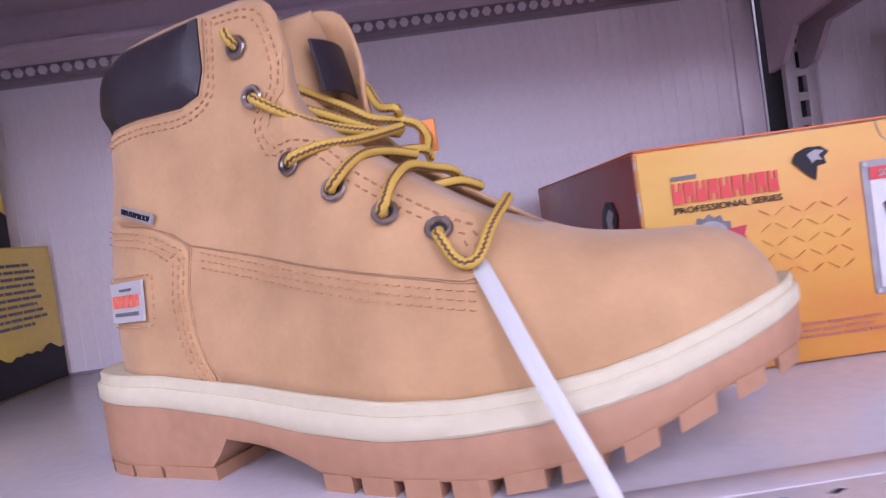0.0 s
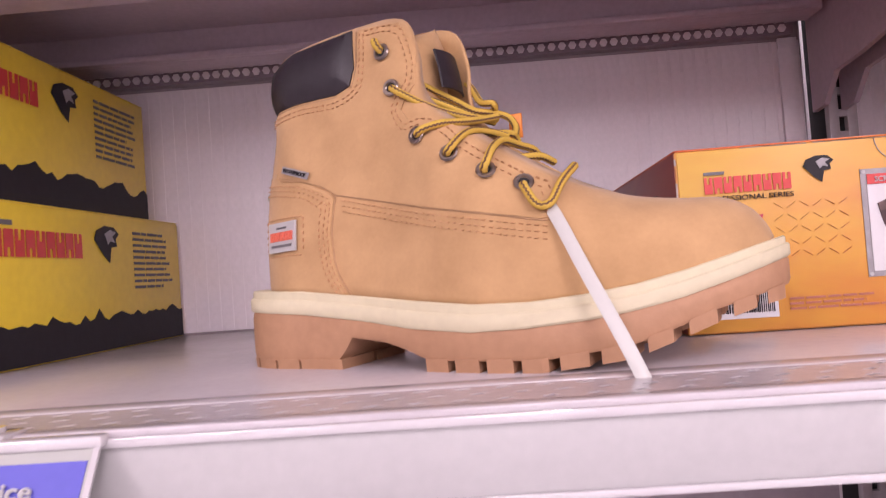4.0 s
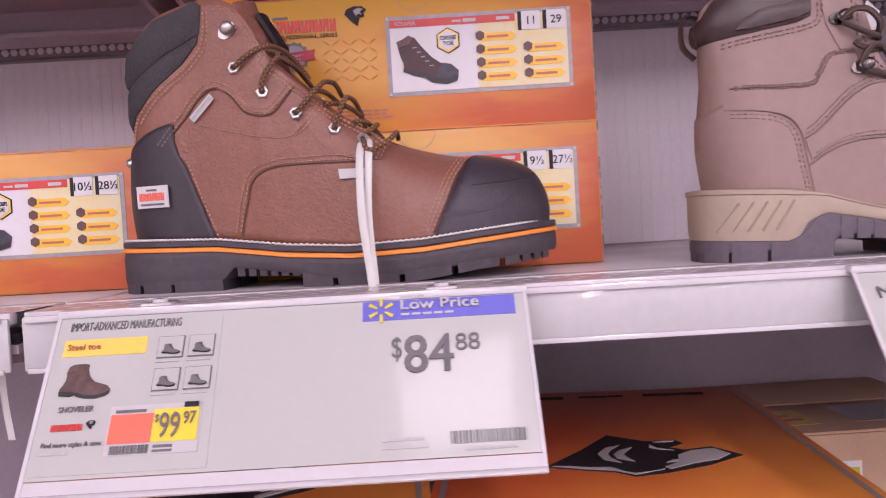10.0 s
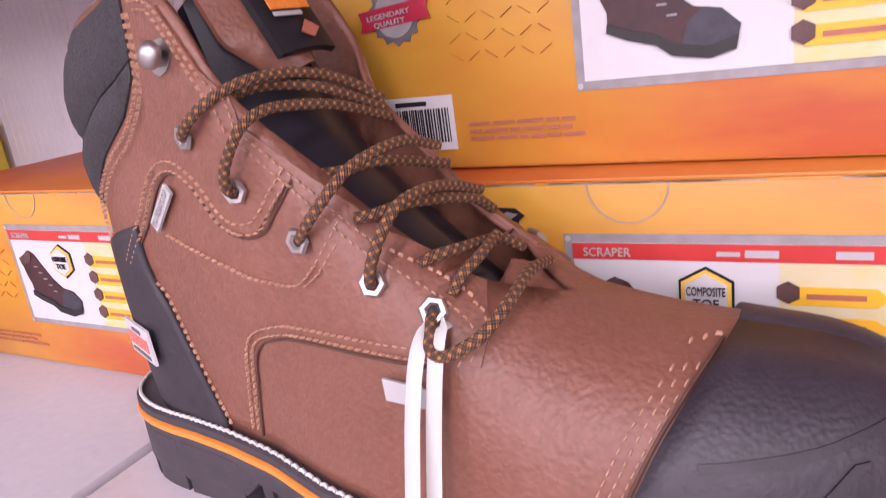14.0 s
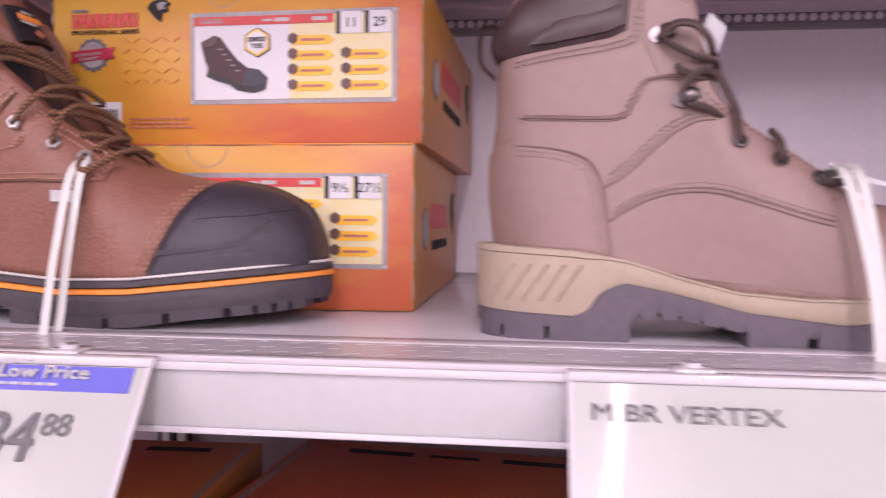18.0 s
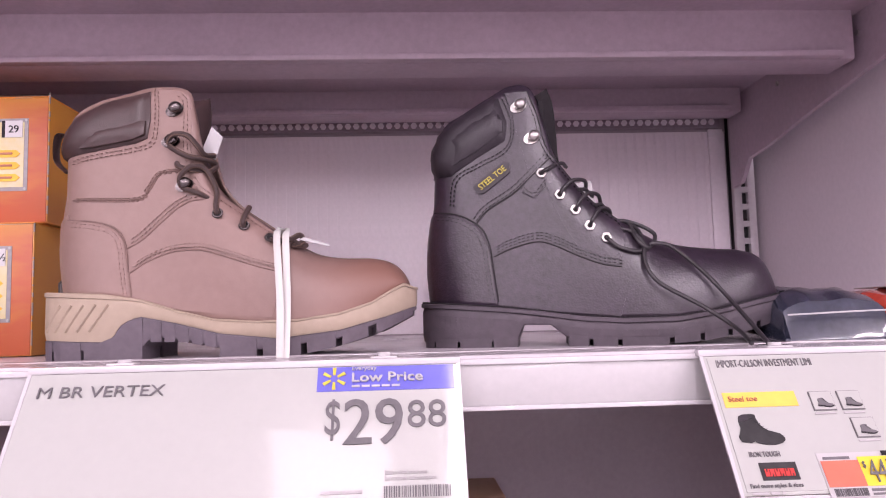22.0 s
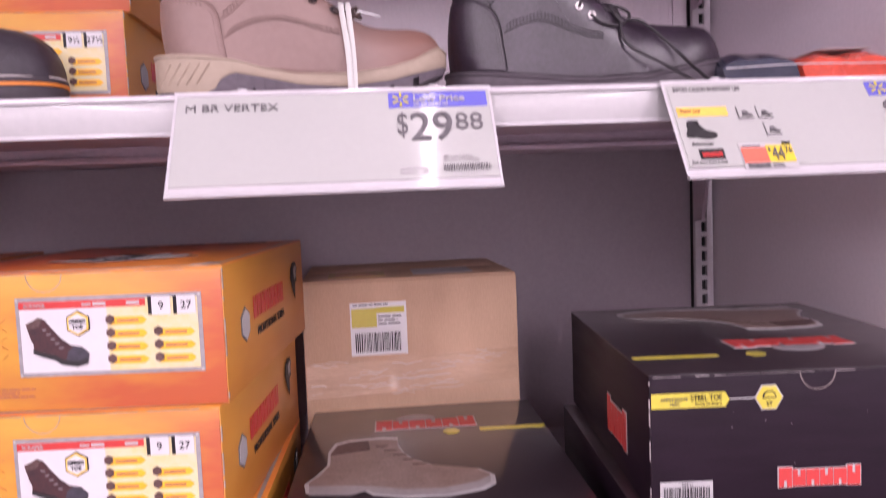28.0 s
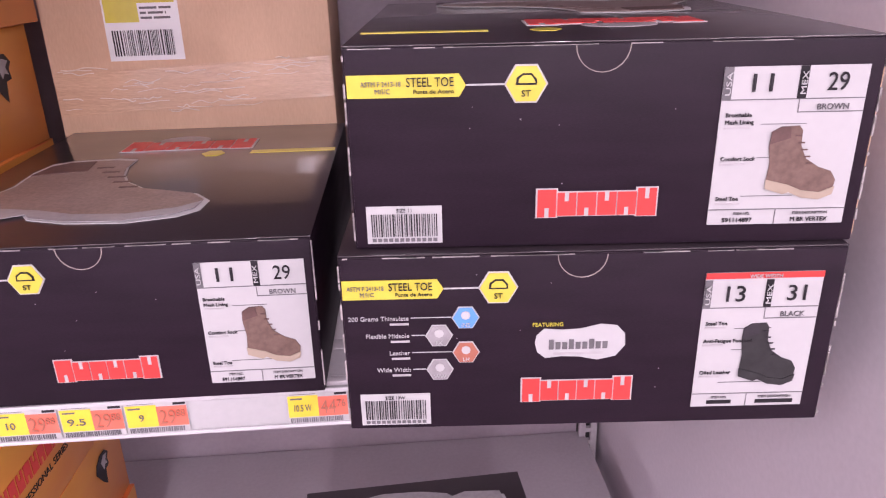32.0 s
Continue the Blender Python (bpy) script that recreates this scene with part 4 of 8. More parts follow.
    def layer(self, name, lo, hi, off, mt, label="", groove=0.0):
        """A layer of the sole between two heights along its length, with a slightly rounded rim."""
        f = lambda line, u: float(np.interp(u, [p[0] for p in line], [p[1] for p in line]))
        bm = bmesh.new()
        prof = ((-0.001, 0.0), (0.0, 0.15), (-groove, 0.5), (0.0, 0.85), (-0.001, 1.0))
        rings = []
        for o, k in prof:
            rings.append([bm.verts.new((x, y, f(lo, x) * (1 - k) + f(hi, x) * k)) for x, y in self.outline(off + o)])
        n = len(rings[0])
        for a, b in zip(rings, rings[1:]):
            for i in range(n):
                bm.faces.new((a[i], a[(i + 1) % n], b[(i + 1) % n], b[i]))
        for ring in (rings[0], rings[-1]):
            h = n // 2
            for i in range(h):
                j0, j1 = (n - i) % n, (n - i - 1) % n
                q = [ring[i], ring[i + 1], ring[j1], ring[j0]]
                q = [v for k, v in enumerate(q) if v not in q[:k]]
                if len(q) > 2:
                    try:
                        bm.faces.new(q)
                    except ValueError:
                        pass
        return part(name, bm, mt, self.ob, label)

    def lugs(self, spans, ground, roof, off, mt, inner=0.5, name="tread_lug"):
        """Tread blocks along both edges of the sole, from the roof line down to the ground line."""
        f = lambda line, u: float(np.interp(u, [p[0] for p in line], [p[1] for p in line]))
        for u0, u1 in spans:
            us = [u0 + (u1 - u0) * k / 4 for k in range(5)]
            for sgn in (-1, 1):
                bm = bmesh.new()
                cols = []
                for u in us:
                    h = self.half(u) + off
                    g, r = f(ground, u), f(roof, u)
                    o = self.mid(u)
                    cols.append([bm.verts.new(c) for c in ((u, o + sgn * h, r), (u, o + sgn * (h - 0.0008), g), (u, o + sgn * h * inner, g), (u, o + sgn * h * inner, r))])
                for a, b in zip(cols, cols[1:]):
                    for k in range(4):
                        bm.faces.new((a[k], a[(k + 1) % 4], b[(k + 1) % 4], b[k]))
                bm.faces.new(cols[0])
                bm.faces.new(cols[-1][::-1])
                part(name, bm, mt, self.ob, smooth=False)

    def tongue(self, line, width, mt, name="tongue", label="", thick=0.004, sink=1.0, taper=True, bow=0.010):
        """A padded strip along a line of the side view, bowed across."""
        bm = bmesh.new()
        pts = spline([Vector((u, 0, w)) for u, w in line], 6)
        n = len(pts)
        rows = []
        for i, p in enumerate(pts):
            k = i / (n - 1)
            hw = width * min(1.0, 0.3 + k * 2.4) * min(1.0, math.sqrt(max(0.0, (1 - k) * 9)) if k > 0.88 else 1.0)
            if not taper:
                hw = width
            d = (pts[min(i + 1, n - 1)] - pts[max(i - 1, 0)]).normalized()
            nrm = Vector((d.z, 0, -d.x))
            p = p - nrm * 0.011 * max(0.0, min(1.0, (1 - k) * 2.2)) * sink
            ring = []
            for j in range(13):
                a = -1 + 2 * j / 12
                ring.append(p + Vector((0, a * hw, 0)) - nrm * (bow * a * a))
            rows.append([bm.verts.new(q) for q in ring] + [bm.verts.new(q - nrm * thick) for q in ring[::-1]])
        m = len(rows[0])
        for a, b in zip(rows, rows[1:]):
            for k in range(m):
                bm.faces.new((a[k], a[(k + 1) % m], b[(k + 1) % m], b[k]))
        bm.faces.new(rows[0])
        bm.faces.new(rows[-1][::-1])
        return part(name, bm, mt, self.ob, label)


def cable_tie(points, label, width=0.0042, name="cable_tie", tied=True):
    """A white nylon strap looped from a boot's eyelet to the shelf edge."""
    t = thing(name, Matrix(), label, "strap", "security straps")
    for line in points:
        part("strap", add_tube(bmesh.new(), spline([Vector(p) for p in line], 8), width, 8, 0.22, up=Vector((0, 1, 0))), "white_nylon", t)
    x, y, z = points[0][-1]
    if tied:
        part("head", box(x - 0.004, x + 0.004, y - 0.003, y + 0.003, z - 0.004, z + 0.001, 0.0008), "white_nylon", t)
    return t


def low(line, d):
    return tuple((u, w - d) for u, w in line)


def between(a, b, k):
    """The line a share k of the way from line a up to line b."""
    f = lambda line, u: float(np.interp(u, [p[0] for p in line], [p[1] for p in line]))
    return tuple((u, f(a, u) * (1 - k) + f(b, u) * k) for u in sorted({p[0] for p in (*a, *b)}))


def upto(*pairs):
    """A panel's edge: how far along the boot it reaches at each height."""
    return lambda w: float(np.interp(w, [p[0] for p in pairs], [p[1] for p in pairs]))


# wheat nubuck boot
T1 = ((0.0, 0.0500), (0.0566, 0.0477), (0.0925, 0.0437), (0.139, 0.0386), (0.175, 0.0354), (0.206, 0.0354), (0.232, 0.0377), (0.255, 0.0410), (0.277, 0.0462), (0.299, 0.0530), (0.322, 0.0605))
C1 = ((0.0, 0.0365), (0.0235, 0.0354), (0.0555, 0.0335), (0.0987, 0.0287), (0.1374, 0.0233), (0.1737, 0.0210), (0.205, 0.0224), (0.2354, 0.0252), (0.2534, 0.0280), (0.2753, 0.0330), (0.297, 0.0400), (0.322, 0.0490))
B1 = Boot(pose(-0.1456, 0.424, SHELF_Z, 0, 0, -22) @ Matrix.Diagonal((1.018, 1.0, 0.985, 1)), "wheat nubuck lace-up work boot with cream midsole and gum sole", 0.322,
          ((0.011, 0.028, 0.193), (0.028, 0.036, 0.200), (0.050, 0.058, 0.205), (0.078, 0.097, 0.208), (0.100, 0.131, 0.2055), (0.122, 0.1405, 0.184), (0.142, 0.1425, 0.163),
           (0.165, 0.152, 0.148), (0.190, 0.181, 0.126), (0.212, 0.212, 0.105), (0.232, 0.230, 0.0955), (0.252, 0.249, 0.088), (0.272, 0.272, 0.0845), (0.289, 0.292, 0.083),
           (0.301, 0.305, 0.077), (0.309, 0.3125, 0.068), (0.314, 0.316, 0.060)),
          ((0.0, 0.035), (0.05, 0.039), (0.11, 0.041), (0.16, 0.050), (0.21, 0.0565), (0.27, 0.053), (0.322, 0.046)),
          low(T1, 0.0012), (0.105, 0.218, 0.017), "nubuck", neck=0.018,
          bend=((0.0, 0.002), (0.06, 0.0), (0.12, -0.007), (0.18, -0.011), (0.23, -0.008), (0.28, 0.004), (0.322, 0.013)), heel_round=0.044, splay=0.016)
B1.layer("midsole", C1, between(C1, T1, 0.64), 0.0010, "cream", "cream rubber midsole")
B1.layer("welt", between(C1, T1, 0.58), T1, -0.0008, "cream", "cream rubber welt")
G1 = ((0, 0.0), (0.21, 0.0), (0.2514, 0.0050), (0.2715, 0.0125), (0.2894, 0.0195), (0.306, 0.0250), (0.322, 0.0285))
S1 = ((0, 0.0050), (0.0855, 0.0050), (0.0915, 0.0190), (0.1201, 0.0155), (0.1343, 0.0110), (0.146, 0.0062), (0.21, 0.0062), (0.2514, 0.0115), (0.2715, 0.0185), (0.2894, 0.0260), (0.322, 0.0350))
B1.layer("outsole", S1, low(C1, -0.0005), 0.0, "gum", "gum rubber outsole")
B1.lugs(((0.003, 0.0152), (0.0170, 0.0337), (0.0355, 0.0525), (0.0543, 0.0855)), G1, low(S1, -0.001), 0.0, "gum", 0.05, "heel_lug")
B1.lugs(((0.1450, 0.1590), (0.1635, 0.1775), (0.1820, 0.1960), (0.2005, 0.2140), (0.2195, 0.2330), (0.2385, 0.2520), (0.2590, 0.2700), (0.2770, 0.2890), (0.2960, 0.3060), (0.3110, 0.3190)), G1, low(S1, -0.001), 0.0, "gum", 0.35)
B1.patch("collar_pad", [(0.0200, 0.166), (0.0270, 0.195), (0.0480, 0.2025), (0.0955, 0.2065), (0.0972, 0.182), (0.0940, 0.1710), (0.0830, 0.1675), (0.0560, 0.1680)], "collar", 0.001, "smooth black padded collar", puff=0.005)
B1.wrap("heel_counter", upto((0.043, 0.0925), (0.052, 0.0865), (0.0633, 0.0818), (0.082, 0.0795), (0.098, 0.0815), (0.1040, 0.0822), (0.1055, 0.0805), (0.1152, 0.0589), (0.1185, 0.035)), "nubuck", 0.0014, toe=False, top=0.1225)
B1.patch("quarter", [(0.0835, 0.1050), (0.1151, 0.0977), (0.1449, 0.0905), (0.1896, 0.0814), (0.2127, 0.0765), (0.2188, 0.0774), (0.2192, 0.0900), (0.2150, 0.0985), (0.2055, 0.1035), (0.1775, 0.1225), (0.1575, 0.1390), (0.1460, 0.1440),
                     (0.1363, 0.1420), (0.1315, 0.1490), (0.1345, 0.1555), (0.1400, 0.163), (0.1390, 0.184), (0.1290, 0.203), (0.1005, 0.2055), (0.1000, 0.182), (0.0965, 0.1695), (0.0835, 0.1655), (0.0560, 0.1660), (0.0220, 0.1635),
                     (0.0180, 0.125), (0.0500, 0.1190), (0.0740, 0.1110)], "nubuck", 0.0010)
for o in (0.0040, 0.0073, 0.0106):
    B1.stitches([[(0.0855, 0.1055 - o), (0.1151, 0.0980 - o), (0.1449, 0.0908 - o), (0.1896, 0.0817 - o), (0.2170, 0.0765 - o)]], "stitch_tan", 0.0009)
B1.seam([(0.0835, 0.1045), (0.1151, 0.0972), (0.1449, 0.0900), (0.1896, 0.0809), (0.2127, 0.0760), (0.2190, 0.0760)], "seam")
B1.seam([(0.0140, 0.1225), (0.0400, 0.1190), (0.0589, 0.1158), (0.0760, 0.1090), (0.0828, 0.1035), (0.0822, 0.098), (0.0803, 0.082), (0.0826, 0.0633), (0.0875, 0.052), (0.0935, 0.044)], "seam")
B1.seam([(0.0200, 0.1640), (0.0560, 0.1665), (0.0830, 0.1660), (0.0950, 0.1700), (0.0985, 0.182), (0.0985, 0.2055)], "seam")
for o in (0.0025, 0.0056, 0.0090):
    B1.stitches([[(0.014, 0.1215 - o), (0.040, 0.1180 - o), (0.058, 0.1145 - o), (0.0745 - o * 0.5, 0.1080 - o), (0.0822 - o, 0.100), (0.0803 - o, 0.082), (0.0828 - o, 0.0633), (0.0878 - o, 0.052), (0.0925 - o, 0.046)]], "stitch_tan", 0.0022)
B1.stitches([[(0.0200, 0.1600), (0.0560, 0.1630), (0.0840, 0.1625), (0.0990, 0.1685), (0.1018, 0.181), (0.1018, 0.204)], [(0.0200, 0.1570), (0.0560, 0.1600), (0.0850, 0.1595), (0.1015, 0.1665), (0.1048, 0.180), (0.1048, 0.203)]], "stitch_tan", 0.0018)
B1.stitches([[(0.1025, 0.2035), (0.1275, 0.201), (0.1365, 0.184), (0.1380, 0.166), (0.1315, 0.1565), (0.1285, 0.1490), (0.1340, 0.1400), (0.1450, 0.1405), (0.1570, 0.1355), (0.1755, 0.1195), (0.2035, 0.1010), (0.2155, 0.094), (0.2160, 0.0790)],
             [(0.1045, 0.2005), (0.1255, 0.198), (0.1335, 0.183), (0.1350, 0.167), (0.1285, 0.1575), (0.1255, 0.1490), (0.1320, 0.1370), (0.1440, 0.1372), (0.1550, 0.1325), (0.1735, 0.1168), (0.2010, 0.0985), (0.2125, 0.092), (0.2130, 0.0795)]], "stitch_tan", 0.0018)
E1 = ((0.119, 0.1862), (0.1257, 0.1628), (0.1440, 0.1308), (0.1644, 0.1167), (0.1848, 0.1045), (0.2040, 0.0955))
for u, w in E1:
    B1.eyelet(u, w, 0.0040, 0.0013, "worn_nickel")
B1.tongue(((0.2440, 0.089), (0.2165, 0.103), (0.1835, 0.122), (0.1575, 0.144), (0.1505, 0.170), (0.1465, 0.190), (0.1400, 0.2050)), 0.026, "nubuck")
B1.tongue(((0.1525, 0.164), (0.1510, 0.176), (0.1485, 0.188)), 0.016, "collar", "tongue_label", "black woven tongue label", 0.0012, 0.0, False, 0.003)
B1.cords((((0.1149, -0.0325, 0.1941), (0.1168, -0.0335, 0.1900), (0.1192, -0.0290, 0.1857)),
          ((0.1262, -0.0300, 0.1622), (0.1275, -0.0385, 0.1618), (0.1330, -0.0395, 0.1580), (0.1440, -0.0330, 0.1507), (0.1564, -0.0220, 0.1450), (0.1689, -0.0100, 0.1422), (0.1751, 0.0000, 0.1429)),
          ((0.1340, -0.0240, 0.1600), (0.1390, -0.0250, 0.1576), (0.1500, -0.0150, 0.1521), (0.1633, -0.0050, 0.1451), (0.1720, 0.0050, 0.1420)),
          ((0.1433, -0.0390, 0.1312), (0.1450, -0.0465, 0.1316), (0.1494, -0.0478, 0.1335), (0.1582, -0.0420, 0.1362), (0.1665, -0.0300, 0.1375), (0.1708, -0.0150, 0.1405), (0.1759, -0.0020, 0.1436)),
          ((0.1374, -0.0200, 0.1661), (0.1411, -0.0100, 0.1634), (0.1508, 0.0000, 0.1571), (0.1595, 0.0050, 0.1513), (0.1708, 0.0100, 0.1487), (0.1783, 0.0120, 0.1452), (0.1836, 0.0080, 0.1378), (0.1852, 0.0000, 0.1310)),
          ((0.1627, -0.0450, 0.1172), (0.1648, -0.0535, 0.1178), (0.1678, -0.0535, 0.1210), (0.1698, -0.0470, 0.1260), (0.1725, -0.0370, 0.1305), (0.1764, -0.0220, 0.1318), (0.1830, -0.0080, 0.1300)),
          ((0.1640, -0.0300, 0.1310), (0.1689, -0.0220, 0.1309), (0.1756, -0.0120, 0.1322), (0.1838, 0.0000, 0.1325), (0.1852, 0.0050, 0.1282)),
          ((0.1837, -0.0480, 0.1048), (0.1855, -0.0570, 0.1058), (0.1876, -0.0572, 0.1098), (0.1881, -0.0490, 0.1172), (0.1889, -0.0340, 0.1230), (0.1927, -0.0180, 0.1222), (0.1975, -0.0070, 0.1204), (0.1985, 0.0020, 0.1165)),
          ((0.1950, -0.0250, 0.1140), (0.2030, -0.0150, 0.1150), (0.2080, -0.0040, 0.1120)),
          ((0.2036, -0.0470, 0.0957), (0.2052, -0.0560, 0.0948), (0.2075, -0.0585, 0.0915), (0.2110, -0.0595, 0.0856), (0.2143, -0.0595, 0.0831), (0.2172, -0.0590, 0.0832), (0.2196, -0.0560, 0.0858), (0.2226, -0.0480, 0.0952), (0.2255, -0.0300, 0.1050)),
          ((0.1393, 0.0200, 0.1823), (0.1536, 0.0150, 0.1697), (0.1629, 0.0080, 0.1565), (0.1717, 0.0050, 0.1536), (0.1700, 0.0120, 0.1500))), "lace_yellow", 0.0022)
m = B1.seat(0.0420, 0.0825, lift=0.0019)
tag = part("heel_label", add_prism(bmesh.new(), rect(-0.0135, 0.0135, -0.0095, 0.0095), 0.0012, m), "label_white", B1.ob, "white rubber heel label")
glyph_mark("brand_mark", m, -0.0115, -0.0025, 0.023, 0.0058, 9, "tag_red", tag, 0.0013)
bars("small_print", [(-0.005, 0.005, 0.0052, 0.0064), (-0.010, 0.010, -0.0065, -0.0048)], m, "grey_ink", tag, 0.0013)
B1.stitches([[(0.0235, 0.0705), (0.0590, 0.0705)], [(0.0235, 0.0945), (0.0590, 0.0945)], [(0.0235, 0.0705), (0.0235, 0.0945)], [(0.0590, 0.0705), (0.0590, 0.0945)]], "stitch_tan", 0.0024)
m = B1.seat(0.0530, 0.1222, lift=0.0020, turn=-19)
tab = part("side_tab", add_prism(bmesh.new(), rect(-0.0120, 0.0120, -0.0022, 0.0024), 0.001, m), "silver", B1.ob, "grey woven side tab")
lettering("WATERPROOF", m @ Matrix.Translation((0, 0, 0.0005)), -0.0105, -0.0012, 0.0026, "ink", tab, width=0.021)
bm = bmesh.new()
bmesh.ops.create_uvsphere(bm, u_segments=12, v_segments=8, radius=0.0034, matrix=B1.seat(0.0165, 0.112, lift=0.0015))
part("rivet", bm, "nickel", B1.ob)
part("hang_tag", box(0.178, 0.186, 0.012, 0.014, 0.132, 0.147, 0.0005), "orange_line", B1.ob, "small orange paper tag")

# brown composite-toe boot
T2 = ((0, 0.0392), (0.018, 0.0390), (0.0836, 0.0368), (0.137, 0.0302), (0.185, 0.0272), (0.2357, 0.0290), (0.2719, 0.0328), (0.3133, 0.0368), (0.33, 0.0382))
B2 = Boot(pose(0.424, 0.351, SHELF_Z, 0, 0, -5), "brown leather work boot with black rubber toe cap and heel", 0.330,
          ((0.008, 0.016, 0.150), (0.024, 0.020, 0.176), (0.045, 0.040, 0.198), (0.066, 0.066, 0.208), (0.086, 0.089, 0.210), (0.106, 0.108, 0.203), (0.126, 0.122, 0.183),
           (0.146, 0.131, 0.166), (0.168, 0.152, 0.146), (0.192, 0.178, 0.122), (0.214, 0.206, 0.105), (0.234, 0.230, 0.0965), (0.256, 0.254, 0.0905), (0.278, 0.279, 0.087),
           (0.297, 0.299, 0.083), (0.312, 0.315, 0.074), (0.3205, 0.3225, 0.060), (0.3235, 0.3245, 0.050)),
          ((0.0, 0.036), (0.05, 0.038), (0.11, 0.037), (0.17, 0.045), (0.23, 0.0525), (0.28, 0.051), (0.33, 0.046)),
          T2, (0.100, 0.210, 0.019), "brown", neck=0.036, bend=((0.0, 0.003), (0.06, 0.003), (0.14, -0.002), (0.22, -0.002), (0.28, 0.006), (0.33, 0.018)), heel_round=0.044,
          rim=((0.0, 0.032), (0.066, 0.0345), (0.086, 0.038), (0.106, 0.0400), (0.126, 0.0400), (0.146, 0.034), (0.168, 0.028), (0.192, 0.022), (0.21, 0.019), (0.23, 0.0)), dome=(0.08, 0.18))
B2.layer("welt", low(T2, 0.0046), T2, 0.0015, "grey_rubber", "dark grey stitched welt")
B2.layer("midsole_line", low(T2, 0.0084), low(T2, 0.0050), 0.0022, "orange_line", "orange midsole line")
G2 = ((0, 0.0), (0.215, 0.0), (0.24, 0.0020), (0.273, 0.0065), (0.3117, 0.0095), (0.33, 0.0115))
B2.layer("outsole", ((0, 0.006), (0.086, 0.006), (0.095, 0.0165), (0.145, 0.0100), (0.165, 0.0055), (0.215, 0.0055), (0.273, 0.0115), (0.33, 0.0160)), low(T2, 0.0084), 0.0012, "grey_rubber", "black rubber outsole")
B2.lugs(((0.003, 0.0215), (0.0245, 0.0470), (0.0500, 0.0865)), G2, low(T2, 0.012), 0.0014, "grey_rubber", 0.05, "heel_lug")
B2.lugs(((0.1480, 0.1700), (0.1740, 0.2180), (0.2220, 0.2540), (0.2585, 0.2870), (0.2910, 0.3010), (0.3035, 0.3095), (0.3120, 0.3170), (0.3190, 0.3235)), G2, low(T2, 0.012), 0.0014, "grey_rubber", 0.3)
B2.lugs(tuple((0.098 + k * 0.0085, 0.098 + k * 0.0085 + 0.0055) for k in range(6)), ((0, 0.0125), (0.145, 0.0085), (0.33, 0.0085)), low(T2, 0.012), 0.0005, "grey_rubber", 0.6, "arch_rib")
bm = bmesh.new()
ring = B2.outline(-0.0006, 60)
for i in range(0, len(ring) * 2):
    k = i / (len(ring) * 2) * (len(ring))
    a, b = Vector(ring[int(k) % len(ring)]), Vector(ring[(int(k) + 1) % len(ring)])
    c, d = a.lerp(b, k % 1), (b - a)
    if d.length < 1e-4:
        continue
    d.normalize()
    z = B2.welt_at(c.x) + 0.0003
    add_tube(bm, [Vector((c.x - d.x * 0.0018, c.y - d.y * 0.0018, z)), Vector((c.x, c.y, z + 0.0009)), Vector((c.x + d.x * 0.0018, c.y + d.y * 0.0018, z))], 0.0008, 5)
part("welt_stitching", bm, "stitch_white", B2.ob, "pale welt stitching")
B2.wrap("toe_cap", upto((0.028, 0.2420), (0.0519, 0.2528), (0.0586, 0.2556), (0.0698, 0.2605), (0.0809, 0.2668), (0.0875, 0.2720), (0.0961, 0.2790)), "toe_rubber", 0.0024, "black textured rubber toe cap")
B2.wrap("heel_counter", upto((0.036, 0.0835), (0.0421, 0.0813), (0.0673, 0.0724), (0.0925, 0.0633), (0.0990, 0.0590), (0.1100, 0.0560)), "black_rubber", 0.0022, "black textured rubber heel counter", toe=False, top=0.1015)
B2.patch("collar_roll", [(0.010, 0.147), (0.014, 0.176), (0.044, 0.199), (0.078, 0.2095), (0.083, 0.206), (0.0805, 0.186), (0.0545, 0.175), (0.024, 0.157)], "mesh_collar", 0.001, "grey mesh padded collar", puff=0.0045)
B2.patch("collar_roll", [(0.012, 0.116), (0.009, 0.146), (0.023, 0.156), (0.054, 0.174), (0.0795, 0.185), (0.0785, 0.1795), (0.0656, 0.1660), (0.0437, 0.1500), (0.024, 0.1315)], "mesh_collar", 0.001, "grey mesh padded collar", puff=0.004)
B2.patch("eyelet_facing", [(0.0875, 0.205), (0.106, 0.201), (0.1190, 0.1830), (0.1275, 0.170), (0.1300, 0.161), (0.1390, 0.1530), (0.1553, 0.1396), (0.1755, 0.1225), (0.204, 0.1055), (0.2110, 0.0965), (0.2105, 0.0870), (0.1967, 0.0868),
                           (0.1765, 0.0920), (0.1630, 0.1040), (0.1555, 0.1170), (0.1475, 0.1430), (0.1395, 0.1345), (0.1291, 0.1245), (0.1144, 0.1272), (0.103, 0.140), (0.0905, 0.1460), (0.0800, 0.1445), (0.0860, 0.175)], "brown", 0.0013)
B2.seam([(0.1026, 0.0390), (0.108, 0.0602), (0.1145, 0.0782), (0.129, 0.0860), (0.1539, 0.0872), (0.1788, 0.0867), (0.1990, 0.0862)], "seam_brown", 0.0006, 0.0006)
for o in (0.0016, 0.0048):
    B2.stitches([[(0.1026 - o, 0.0395), (0.108 - o, 0.0602 + o * 0.3), (0.1140 - o * 0.7, 0.0790 + o * 0.7), (0.129, 0.0862 + o), (0.1539, 0.0874 + o), (0.1788, 0.0869 + o), (0.1990, 0.0860 + o)]], "stitch_orange", 0.0013, wd=0.00055, step=0.0028, ln=0.0021)
